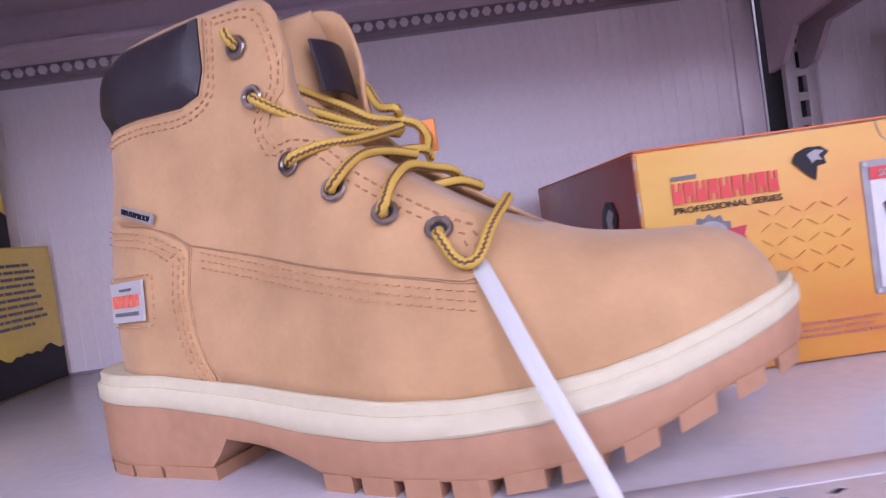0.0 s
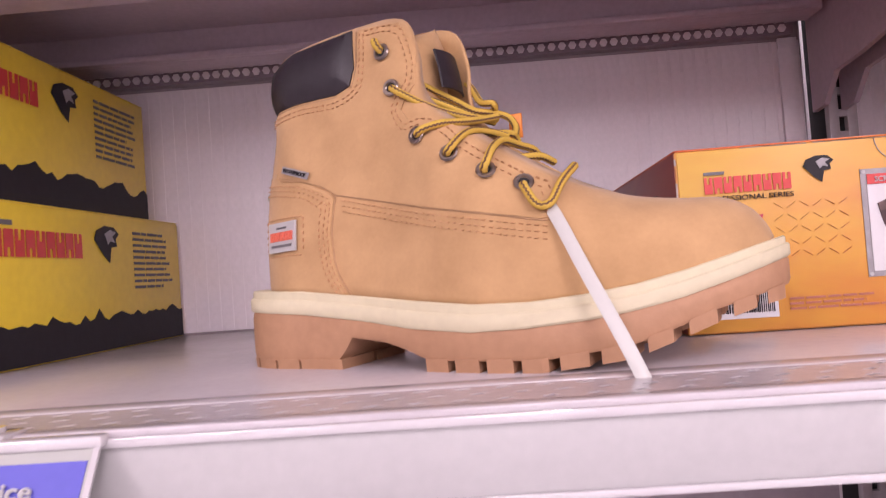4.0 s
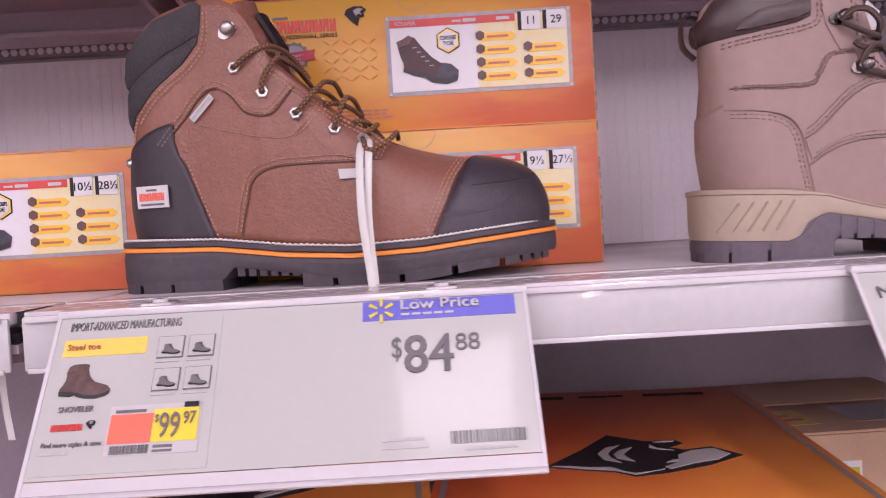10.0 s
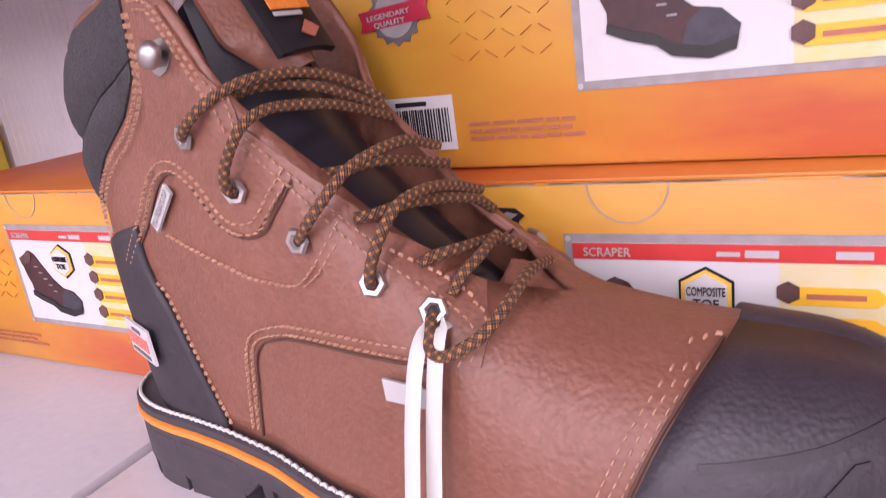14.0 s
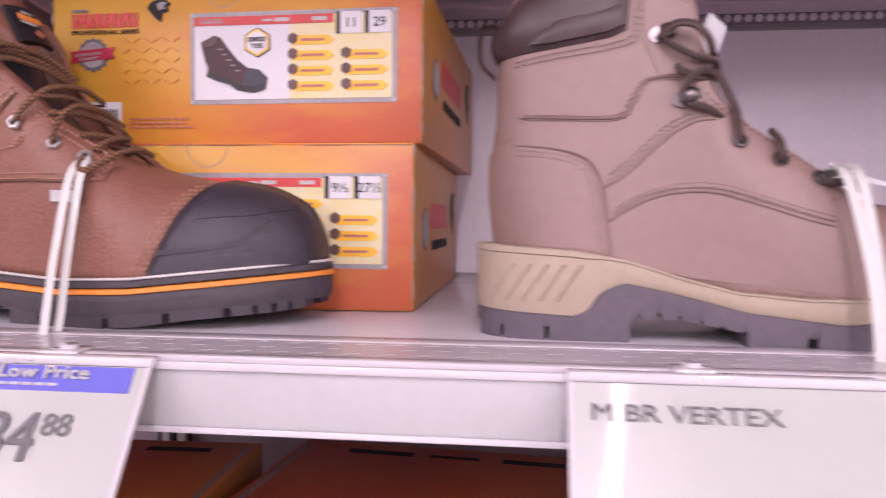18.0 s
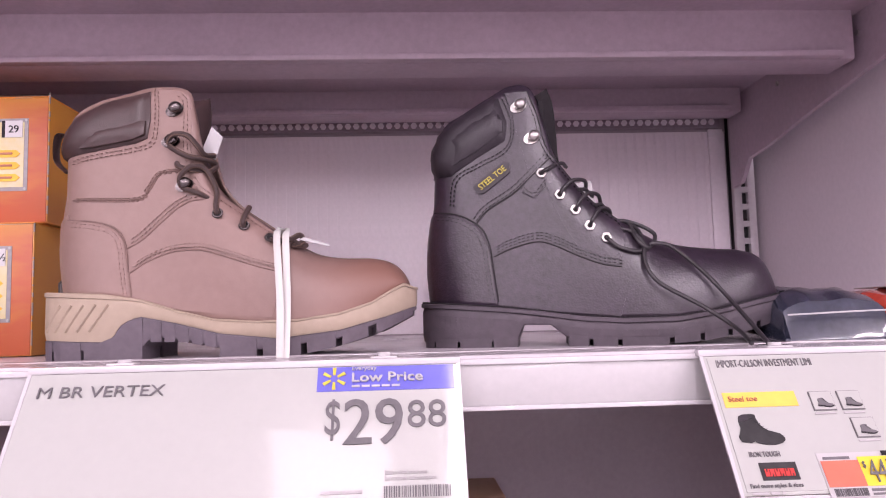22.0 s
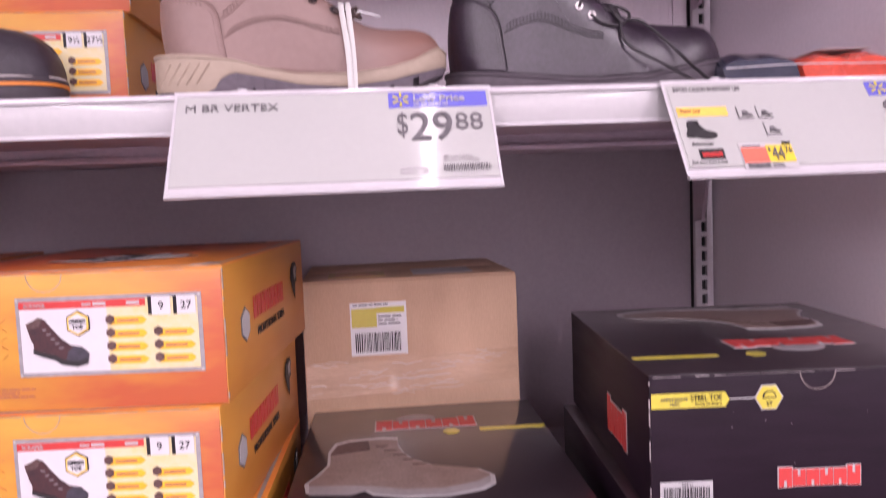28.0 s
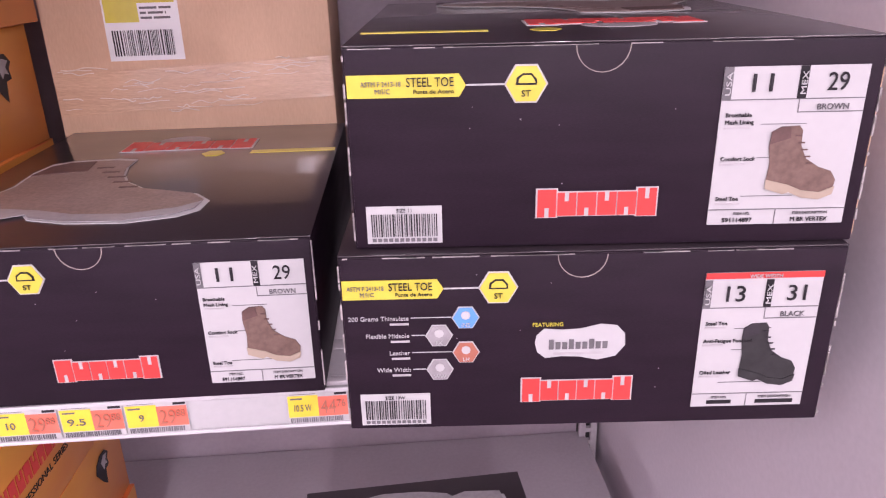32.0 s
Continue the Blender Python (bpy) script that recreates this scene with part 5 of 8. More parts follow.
for o in (0.0030, 0.0062, 0.0094):
    B2.stitches([[(0.2440 - o, 0.0325), (0.2528 - o, 0.0519), (0.2605 - o, 0.0698), (0.2668 - o, 0.0809), (0.2715 - o, 0.0875)]], "stitch_orange", 0.0010, wd=0.00055, step=0.0028, ln=0.0021)
B2.seam([(0.2430, 0.0335), (0.2516, 0.0519), (0.2593, 0.0698), (0.2656, 0.0809), (0.2700, 0.0870)], "seam_brown", 0.0007, 0.0008)
B2.stitches([[(0.0855, 0.203), (0.0825, 0.1785), (0.0685, 0.163), (0.046, 0.147), (0.0265, 0.128), (0.021, 0.106)], [(0.0887, 0.203), (0.0857, 0.1775), (0.0710, 0.1605), (0.0485, 0.1445), (0.0300, 0.126)]], "stitch_orange", 0.0020, wd=0.00055, step=0.0028, ln=0.0021)
B2.stitches([[(0.0420, 0.1065), (0.0600, 0.1275), (0.0755, 0.1445), (0.0905, 0.1500), (0.1045, 0.1440), (0.1155, 0.1310), (0.1285, 0.1290), (0.1390, 0.1390), (0.1450, 0.1460)],
             [(0.0450, 0.1055), (0.0625, 0.1250), (0.0775, 0.1415), (0.0905, 0.1465), (0.1022, 0.1410), (0.1138, 0.1276), (0.1298, 0.1252), (0.1405, 0.1355), (0.1465, 0.1425)]], "stitch_orange", 0.0020, wd=0.00055, step=0.0028, ln=0.0021)
B2.seam([(0.0440, 0.1045), (0.0635, 0.1240), (0.0785, 0.1402), (0.0905, 0.1450), (0.1012, 0.1395), (0.1130, 0.1262), (0.1300, 0.1238), (0.1412, 0.1342), (0.1475, 0.1430)], "seam_brown", 0.0005, 0.0005)
B2.stitches([[(0.0748, 0.1218), (0.0973, 0.1151), (0.1227, 0.1088), (0.1426, 0.1075), (0.1525, 0.1139), (0.1602, 0.1237), (0.1630, 0.1300)], [(0.1460, 0.1065), (0.1550, 0.1125), (0.1625, 0.1215)]], "stitch_orange", 0.0014, wd=0.00055, step=0.0028, ln=0.0021)
B2.stitches([[(0.0885, 0.2045), (0.1040, 0.2010), (0.1180, 0.1820), (0.1262, 0.1690), (0.1288, 0.1600), (0.1380, 0.1515), (0.1540, 0.1380), (0.1740, 0.1208), (0.2025, 0.1040), (0.2095, 0.0960), (0.2075, 0.0880)],
             [(0.0910, 0.2015), (0.1025, 0.1985), (0.1150, 0.1810), (0.1232, 0.1680), (0.1260, 0.1585), (0.1360, 0.1493), (0.1520, 0.1360), (0.1720, 0.1187), (0.2005, 0.1018), (0.2065, 0.0950), (0.2045, 0.0880)]], "stitch_orange", 0.0020, wd=0.00055, step=0.0028, ln=0.0021)
B2.stitches([[(0.020, 0.1055), (0.0500, 0.1045), (0.0610, 0.0985), (0.0655, 0.0925), (0.0746, 0.0673), (0.0838, 0.0410)]], "stitch_orange", 0.0012, wd=0.00055, step=0.0028, ln=0.0021)
E2 = ((0.1070, 0.1585), (0.1255, 0.1400), (0.1493, 0.1233), (0.1755, 0.1100), (0.1950, 0.1015))
for u, w in E2:
    B2.eyelet(u, w, 0.0034, 0.0015, seg=6)
B2.hook(0.1025, 0.1845, turn=30)
B2.tongue(((0.232, 0.092), (0.205, 0.106), (0.176, 0.127), (0.148, 0.153), (0.129, 0.178), (0.116, 0.202), (0.108, 0.216)), 0.026, "tongue_leather", "tongue", "black padded leather tongue")
B2.tongue(((0.134, 0.178), (0.124, 0.195), (0.115, 0.2110), (0.111, 0.218)), 0.023, "brown", "tongue_facing", "brown leather tongue facing", 0.002, 0.2)
label = B2.tongue(((0.1345, 0.1820), (0.1275, 0.1940), (0.1205, 0.2060)), 0.014, "ink", "tongue_label", "black tongue label with orange print", 0.003, 0.0, False, 0.003)
m = Matrix(((0, -0.50, 0.866, 0.1283), (1, 0, 0, -0.002), (0, 0.866, 0.50, 0.1938), (0, 0, 0, 1)))
glyph_mark("brand_mark", m, -0.010, 0.0015, 0.020, 0.0045, 9, "orange_line", label, 0.0006)
bars("small_print", [(-0.005, 0.005, 0.0075, 0.0090), (-0.010, 0.004, -0.0012, 0.0004)], m, "label_white", label, 0.0006)
flat("badge", [(-0.002, -0.008), (0.003, -0.0105), (0.008, -0.007), (0.003, -0.0035)], m, "rust", label, 0.0006)
B2.tongue(((0.099, 0.200), (0.102, 0.213), (0.105, 0.221)), 0.026, "orange_felt", "tongue_lining", "orange felt tongue lining", 0.003, 0.0)
B2.tongue(((0.248, 0.0915), (0.231, 0.0955), (0.215, 0.1010), (0.203, 0.1070)), 0.020, "brown", "vamp_gusset", "brown leather gusset under the laces", 0.002, 0.25)
B2.cords((((0.1075, -0.0360, 0.1580), (0.1088, -0.0440, 0.1592), (0.1187, -0.0455, 0.1660), (0.1263, -0.0410, 0.1712), (0.1319, -0.0310, 0.1744), (0.1361, -0.0130, 0.1742), (0.1400, 0.0060, 0.1690), (0.1451, 0.0200, 0.1600)),
          ((0.1255, -0.0380, 0.1398), (0.1266, -0.0455, 0.1412), (0.1293, -0.0465, 0.1494), (0.1358, -0.0435, 0.1602), (0.1382, -0.0360, 0.1642), (0.1395, -0.0240, 0.1644), (0.1440, -0.0050, 0.1615), (0.1472, 0.0200, 0.1530)),
          ((0.1200, -0.0290, 0.1690), (0.1262, -0.0250, 0.1712), (0.1310, -0.0160, 0.1708), (0.1385, -0.0020, 0.1670), (0.1446, 0.0200, 0.1567)),
          ((0.1493, -0.0340, 0.1233), (0.1510, -0.0420, 0.1245), (0.1590, -0.0440, 0.1320), (0.1660, -0.0400, 0.1405), (0.1690, -0.0300, 0.1462), (0.1715, -0.0080, 0.1485), (0.1720, 0.0120, 0.1430)),
          ((0.1440, -0.0330, 0.1420), (0.1490, -0.0310, 0.1425), (0.1564, -0.0230, 0.1420), (0.1643, -0.0100, 0.1425), (0.1715, 0.0180, 0.1353)),
          ((0.1753, -0.0330, 0.1100), (0.1765, -0.0420, 0.1120), (0.1806, -0.0430, 0.1215), (0.1834, -0.0380, 0.1300), (0.1842, -0.0280, 0.1345), (0.1861, -0.0100, 0.1340), (0.1870, 0.0120, 0.1270)),
          ((0.1690, -0.0360, 0.1300), (0.1731, -0.0320, 0.1300), (0.1797, -0.0180, 0.1305), (0.1868, 0.0050, 0.1260), (0.1879, 0.0180, 0.1185)),
          ((0.1948, -0.0320, 0.1015), (0.1958, -0.0400, 0.1012), (0.1976, -0.0440, 0.0990), (0.1985, -0.0470, 0.0956), (0.2010, -0.0480, 0.0935), (0.2054, -0.0475, 0.0940), (0.2140, -0.0440, 0.0990), (0.2178, -0.0350, 0.1045), (0.2168, -0.0150, 0.1085), (0.2155, 0.0020, 0.1060)),
          ((0.1890, -0.0330, 0.1150), (0.1912, -0.0300, 0.1165), (0.1963, -0.0200, 0.1165), (0.1984, 0.0000, 0.1134), (0.2024, 0.0100, 0.1075)),
          ((0.1990, -0.0330, 0.1060), (0.2009, -0.0280, 0.1110), (0.2030, -0.0200, 0.1145), (0.2011, -0.0050, 0.1165))), "lace_orange", 0.00185)
m = B2.seat(0.0375, 0.0710, lift=0.0028)
tag = part("heel_label", add_prism(bmesh.new(), rect(-0.0145, 0.0145, -0.0078, 0.0083), 0.0012, m), "print_white", B2.ob, "white rubber heel label")
glyph_mark("brand_mark", m, -0.012, -0.0025, 0.024, 0.0056, 9, "tag_red", tag, 0.0013)
bars("small_print", [(-0.005, 0.005, 0.0045, 0.006), (-0.011, 0.011, -0.006, -0.0045)], m, "grey_ink", tag, 0.0013)
m = B2.seat(0.0800, 0.1322, lift=0.0016, turn=43)
tab = part("side_tab", add_prism(bmesh.new(), rect(-0.0115, 0.0115, -0.0026, 0.0026), 0.0012, m), "label_white", B2.ob, "white woven side tab")
lettering("WATERPROOF", m @ Matrix.Translation((0, 0, 0.0008)), -0.0105, -0.0012, 0.0024, "pale_ink", tab, width=0.021)
m = B2.seat(0.188, 0.0775, lift=0.0016)
part("side_flag", add_prism(bmesh.new(), [(-0.0098, 0.0040), (0.0100, 0.0032), (0.0100, -0.0032), (-0.0088, -0.0030)], 0.0012, m), "label_white", B2.ob, "white side flag")
bm = bmesh.new()
bmesh.ops.create_uvsphere(bm, u_segments=12, v_segments=8, radius=0.0034, matrix=B2.seat(0.015, 0.0985, lift=0.002))
part("rivet", bm, "nickel", B2.ob)
B2.patch("toe_ridge", [(0.2500, 0.0462), (0.2721, 0.0482), (0.2916, 0.0520), (0.3030, 0.0640), (0.3062, 0.0640), (0.2950, 0.0495), (0.2721, 0.0455), (0.2500, 0.0432)], "black_rubber", 0.0031, both=False)
B2.patch("toe_ridge", [(0.2701, 0.0665), (0.2951, 0.0686), (0.3140, 0.0722), (0.3150, 0.0700), (0.2951, 0.0660), (0.2701, 0.0640)], "black_rubber", 0.0029, both=False)

# taupe boot with a khaki midsole
T3 = ((0, 0.0540), (0.0582, 0.0507), (0.0876, 0.0456), (0.1125, 0.0376), (0.144, 0.0297), (0.178, 0.0273), (0.2106, 0.0278), (0.2426, 0.0322), (0.266, 0.0400), (0.280, 0.0490), (0.290, 0.0545), (0.298, 0.0515))
B3 = Boot(pose(0.8545, 0.321, SHELF_Z, 0, 0, -3) @ Matrix.Scale(0.968, 4), "taupe leather work boot with dark padded collar and khaki midsole", 0.298,
          ((0.010, 0.010, 0.178), (0.026, 0.020, 0.198), (0.046, 0.040, 0.209), (0.064, 0.066, 0.2155), (0.082, 0.088, 0.2205), (0.098, 0.115, 0.2175), (0.116, 0.122, 0.200),
           (0.136, 0.127, 0.174), (0.154, 0.134, 0.147), (0.172, 0.150, 0.126), (0.190, 0.174, 0.109), (0.206, 0.197, 0.093), (0.222, 0.218, 0.0815), (0.240, 0.238, 0.0775),
           (0.258, 0.264, 0.0765), (0.272, 0.280, 0.072), (0.282, 0.2895, 0.063), (0.287, 0.2935, 0.055)),
          ((0.0, 0.036), (0.05, 0.038), (0.10, 0.036), (0.15, 0.042), (0.20, 0.0485), (0.25, 0.047), (0.298, 0.042)),
          low(T3, 0.001), (0.095, 0.200, 0.016), "taupe", neck=0.018, heel_round=0.042)
L3 = ((0.0, 0.0170), (0.0054, 0.0165), (0.0618, 0.0140), (0.0665, 0.0190), (0.0721, 0.0280), (0.0851, 0.0333), (0.1126, 0.0279), (0.15, 0.0188), (0.196, 0.0143), (0.2426, 0.0195), (0.2768, 0.0289), (0.298, 0.0365))
B3.layer("midsole", L3, T3, 0.0010, "khaki", "khaki rubber midsole", 0.0)
B3.layer("midsole_lip", between(L3, T3, 0.90), low(T3, -0.0005), 0.0019, "khaki", "khaki rubber rim")
G3 = ((0, 0.0), (0.2, 0.0), (0.2135, 0.0015), (0.2396, 0.0068), (0.2481, 0.0092), (0.2709, 0.0165), (0.298, 0.0300))
B3.layer("outsole", ((0, 0.007), (0.0885, 0.008), (0.094, 0.018), (0.1254, 0.0135), (0.1473, 0.0085), (0.18, 0.006), (0.24, 0.0125), (0.298, 0.0335)), L3, 0.0004, "ash_rubber", "dark grey outsole")
B3.lugs(((0.003, 0.016), (0.018, 0.0415), (0.044, 0.0885)), G3, low(L3, 0.001), 0.0012, "ash_rubber", 0.05, "heel_lug")
B3.lugs(((0.1500, 0.1790), (0.1840, 0.2130), (0.2175, 0.2390), (0.2440, 0.2630), (0.2690, 0.2960)), G3, low(L3, 0.001), 0.0014, "ash_rubber", 0.3)
B3.lugs(tuple((0.0945 + k * 0.0110, 0.0945 + k * 0.0110 + 0.0085) for k in range(5)), ((0, 0.0150), (0.12, 0.0130), (0.15, 0.0075)), low(L3, 0.001), 0.0012, "ash_rubber", 0.5, "arch_rib")
for k in range(5):
    u = 0.010 + k * 0.0095
    part("midsole_rib", add_tube(bmesh.new(), [Vector((u, -B3.half(u) - 0.0006, 0.0225)), Vector((u + 0.014, -B3.half(u + 0.014) - 0.0006, 0.0430))], 0.0020, 6, 0.5), "khaki", B3.ob)
B3.patch("collar_pad", [(0.005, 0.163), (0.004, 0.178), (0.022, 0.197), (0.048, 0.2085), (0.0855, 0.2165), (0.0868, 0.193), (0.0850, 0.1765), (0.0755, 0.1725), (0.0426, 0.1672)], "dark_collar", 0.001, "dark brown padded collar", puff=0.006)
B3.patch("collar_roll", [(0.032, 0.1690), (0.042, 0.182), (0.054, 0.1875), (0.0845, 0.190), (0.0840, 0.1785), (0.0750, 0.1745), (0.0426, 0.1690)], "dark_collar", 0.0055, "dark brown padded collar", puff=0.003)
B3.wrap("heel_counter", upto((0.0489, 0.0778), (0.0718, 0.0740), (0.0919, 0.0710), (0.103, 0.0628), (0.1082, 0.0469), (0.1115, 0.0213)), "taupe", 0.0014, toe=False, top=0.1115)
B3.patch("vamp_panel", [(0.0759, 0.046), (0.0759, 0.0672), (0.0913, 0.0769), (0.1096, 0.0832), (0.1322, 0.0839), (0.1547, 0.0775), (0.1764, 0.0701), (0.1917, 0.0658), (0.198, 0.058), (0.190, 0.030), (0.12, 0.037)], "taupe", 0.0006)
B3.patch("eyelet_facing", [(0.0900, 0.2185), (0.1099, 0.2165), (0.1170, 0.2110), (0.1195, 0.1949), (0.1210, 0.1649), (0.1290, 0.1425), (0.1370, 0.1330), (0.1499, 0.1236), (0.172, 0.108), (0.192, 0.0935), (0.196, 0.0780), (0.1917, 0.0690), (0.1764, 0.0735),
                           (0.1547, 0.0810), (0.1340, 0.0870), (0.1096, 0.0865), (0.0930, 0.0815), (0.0780, 0.0720), (0.0745, 0.0860), (0.0846, 0.0925), (0.0995, 0.1062), (0.1116, 0.1168), (0.1228, 0.1225), (0.1240, 0.1280),
                           (0.1130, 0.1500), (0.1040, 0.1500), (0.0950, 0.1700), (0.0925, 0.1900)], "taupe", 0.0008)
B3.stitches([[(0.022, 0.1090), (0.0469, 0.1058), (0.0610, 0.1005), (0.0682, 0.0905), (0.0712, 0.0718), (0.0748, 0.0495)], [(0.022, 0.1062), (0.0460, 0.1030), (0.0590, 0.0985), (0.0656, 0.0895), (0.0685, 0.0718), (0.0722, 0.050)]], "stitch_grey", 0.0020)
B3.stitches([[(0.0775, 0.0710), (0.0913, 0.0795), (0.1096, 0.0855), (0.1322, 0.0862), (0.1547, 0.0800), (0.1764, 0.0726), (0.1917, 0.0682)], [(0.0790, 0.0745), (0.0920, 0.0822), (0.1096, 0.0882), (0.1322, 0.0890), (0.1547, 0.0828), (0.1764, 0.0754), (0.1917, 0.0710)]], "stitch_grey", 0.0014)
B3.stitches([[(0.0735, 0.0895), (0.0835, 0.0955), (0.0980, 0.1090), (0.1100, 0.1195), (0.1215, 0.1252), (0.1340, 0.1265)], [(0.0735, 0.0925), (0.0820, 0.0980), (0.0965, 0.1115), (0.1085, 0.1220), (0.1200, 0.1280)]], "stitch_grey", 0.0016)
B3.stitches([[(0.020, 0.1605), (0.0426, 0.1640), (0.0761, 0.1690), (0.0885, 0.1740), (0.0905, 0.1923), (0.0890, 0.2170)], [(0.020, 0.1575), (0.0426, 0.1610), (0.0770, 0.1660), (0.0910, 0.1720), (0.0935, 0.1923), (0.0920, 0.2165)]], "stitch_grey", 0.0018)
B3.stitches([[(0.0256, 0.1262), (0.0786, 0.1248), (0.0890, 0.1330), (0.0962, 0.1445), (0.1041, 0.1470), (0.1136, 0.1475)], [(0.0256, 0.1290), (0.0775, 0.1276), (0.0862, 0.1348), (0.0934, 0.1465), (0.1041, 0.1500), (0.1136, 0.1503)]], "stitch_grey", 0.0012)
B3.stitches([[(0.1085, 0.2160), (0.1150, 0.2090), (0.1170, 0.1949), (0.1185, 0.1649), (0.1265, 0.1415), (0.1350, 0.1310), (0.1480, 0.1215), (0.170, 0.1062), (0.1890, 0.0920), (0.1925, 0.0790)], [(0.1055, 0.2140), (0.1120, 0.2080), (0.1140, 0.1949), (0.1155, 0.1649), (0.1240, 0.1400), (0.1330, 0.1285)]], "stitch_grey", 0.0016)
for line in ([(0.0727, 0.0866), (0.0846, 0.0931), (0.0995, 0.1068), (0.1116, 0.1174), (0.1228, 0.1231), (0.1340, 0.1242)], [(0.0759, 0.0672), (0.0913, 0.0769), (0.1096, 0.0832), (0.1322, 0.0839), (0.1547, 0.0775), (0.1764, 0.0701), (0.1917, 0.0658)],
             [(0.0213, 0.1118), (0.0469, 0.1086), (0.0630, 0.1034), (0.0714, 0.0919), (0.0745, 0.0718), (0.0782, 0.0489)], [(0.0256, 0.1276), (0.0786, 0.1262), (0.0876, 0.1339), (0.0948, 0.1458), (0.1041, 0.1487), (0.1136, 0.1491)]):
    B3.seam(line, "seam_taupe", 0.0006, 0.0010)
for u, w, t in ((0.1056, 0.199, 25), (0.1037, 0.1727, 10), (0.1167, 0.1361, 15)):
    B3.hook(u, w, "gunmetal", t)
E3 = ((0.1453, 0.1119), (0.1659, 0.1012), (0.1860, 0.0909))
for u, w in E3:
    B3.eyelet(u, w, 0.0034, 0.001, "gunmetal")
B3.tongue(((0.210, 0.088), (0.185, 0.106), (0.158, 0.125), (0.142, 0.146), (0.135, 0.173), (0.132, 0.199), (0.128, 0.216)), 0.021, "dark_collar", "tongue", "dark brown padded tongue")
B3.cords((((0.1040, -0.0300, 0.1705), (0.1062, -0.0330, 0.1735), (0.1113, -0.0355, 0.1765), (0.1210, -0.0350, 0.1753), (0.1284, -0.0340, 0.1675), (0.1319, -0.0260, 0.1614), (0.1352, -0.0120, 0.1638)),
          ((0.1052, -0.0300, 0.1690), (0.1084, -0.0325, 0.1659), (0.1207, -0.0340, 0.1590), (0.1319, -0.0260, 0.1576), (0.1369, -0.0120, 0.1563), (0.1347, -0.0200, 0.1492), (0.1240, -0.0310, 0.1481), (0.1143, -0.0340, 0.1509), (0.1120, -0.0320, 0.1540)),
          ((0.1160, -0.0310, 0.1345), (0.1152, -0.0345, 0.1388), (0.1172, -0.0360, 0.1442), (0.1239, -0.0345, 0.1505), (0.1326, -0.0290, 0.1499), (0.1389, -0.0280, 0.1407), (0.1436, -0.0310, 0.1292), (0.1442, -0.0360, 0.1189), (0.1452, -0.0350, 0.1130), (0.1453, -0.0290, 0.1119)),
          ((0.1170, -0.0320, 0.1340), (0.1198, -0.0345, 0.1324), (0.1298, -0.0345, 0.1293), (0.1385, -0.0280, 0.1243)),
          ((0.1658, -0.0290, 0.1010), (0.1656, -0.0365, 0.1022), (0.1663, -0.0375, 0.1066), (0.1665, -0.0300, 0.1130), (0.1657, -0.0180, 0.1190)),
          ((0.1859, -0.0290, 0.0909), (0.1880, -0.0360, 0.0902), (0.1933, -0.0375, 0.0892), (0.2016, -0.0330, 0.0905), (0.2080, -0.0260, 0.0946), (0.2110, -0.0270, 0.0900), (0.2080, -0.0300, 0.0868), (0.2030, -0.0290, 0.0862)),
          ((0.2042, -0.0310, 0.0893), (0.2095, -0.0280, 0.0862), (0.2120, -0.0200, 0.0870))), "lace_brown", 0.0022)
bm = bmesh.new()
add_tube(bm, spline([Vector((0.008, 0, 0.155)), Vector((-0.001, 0, 0.166)), Vector((0.000, 0, 0.186)), Vector((0.010, 0, 0.186))], 6), 0.006, 8, 0.22, Vector((1, 0, 0)))
part("pull_loop", bm, "dark_collar", B3.ob)
part("size_tag", add_prism(bmesh.new(), [(0, 0), (0.013, -0.004), (0.015, 0.016), (0.004, 0.023)], 0.0008, pose(0.1240, -0.010, 0.167, 90, 12, 0)), "label_white", B3.ob, "small white paper tag")
bm = bmesh.new()
add_prism(bm, [(0, 0), (0.024, -0.006), (0.0245, -0.0045), (0.004, 0.002)], 0.0008, pose(0.208, -0.029, 0.0905, 80, 0, 0))
part("price_flag", bm, "label_white", B3.ob, "small folded paper tag")

# black steel-toe boot
T4 = ((0, 0.0392), (0.0688, 0.0340), (0.1023, 0.0302), (0.1395, 0.0247), (0.1727, 0.0225), (0.2145, 0.0230), (0.2449, 0.0280), (0.2783, 0.0350), (0.309, 0.0410))
B4 = Boot(pose(1.151, 0.374, SHELF_Z, 0, 0, -10) @ Matrix.Scale(0.975, 4), "black oiled-leather steel-toe boot with padded collar and waxed laces", 0.309,
          ((0.006, 0.013, 0.178), (0.022, 0.024, 0.197), (0.042, 0.042, 0.207), (0.060, 0.064, 0.2195), (0.078, 0.084, 0.2295), (0.094, 0.102, 0.2260), (0.112, 0.112, 0.198),
           (0.130, 0.120, 0.168), (0.150, 0.136, 0.141), (0.168, 0.158, 0.119), (0.186, 0.180, 0.1035), (0.204, 0.202, 0.0915), (0.226, 0.228, 0.0840), (0.248, 0.254, 0.0805),
           (0.268, 0.276, 0.0785), (0.284, 0.2895, 0.0725), (0.2935, 0.2965, 0.061), (0.2985, 0.3000, 0.047)),
          ((0.0, 0.034), (0.05, 0.037), (0.10, 0.038), (0.15, 0.044), (0.20, 0.0515), (0.25, 0.050), (0.309, 0.045)),
          low(T4, 0.0005), (0.092, 0.188, 0.017), "oiled", neck=0.023, heel_round=0.044)
B4.layer("welt", low(T4, 0.0042), T4, 0.0024, "slate_rubber", "dark grey stitched welt")
G4 = ((0, 0.0), (0.195, 0.0), (0.2314, 0.0030), (0.2592, 0.0075), (0.309, 0.0210))
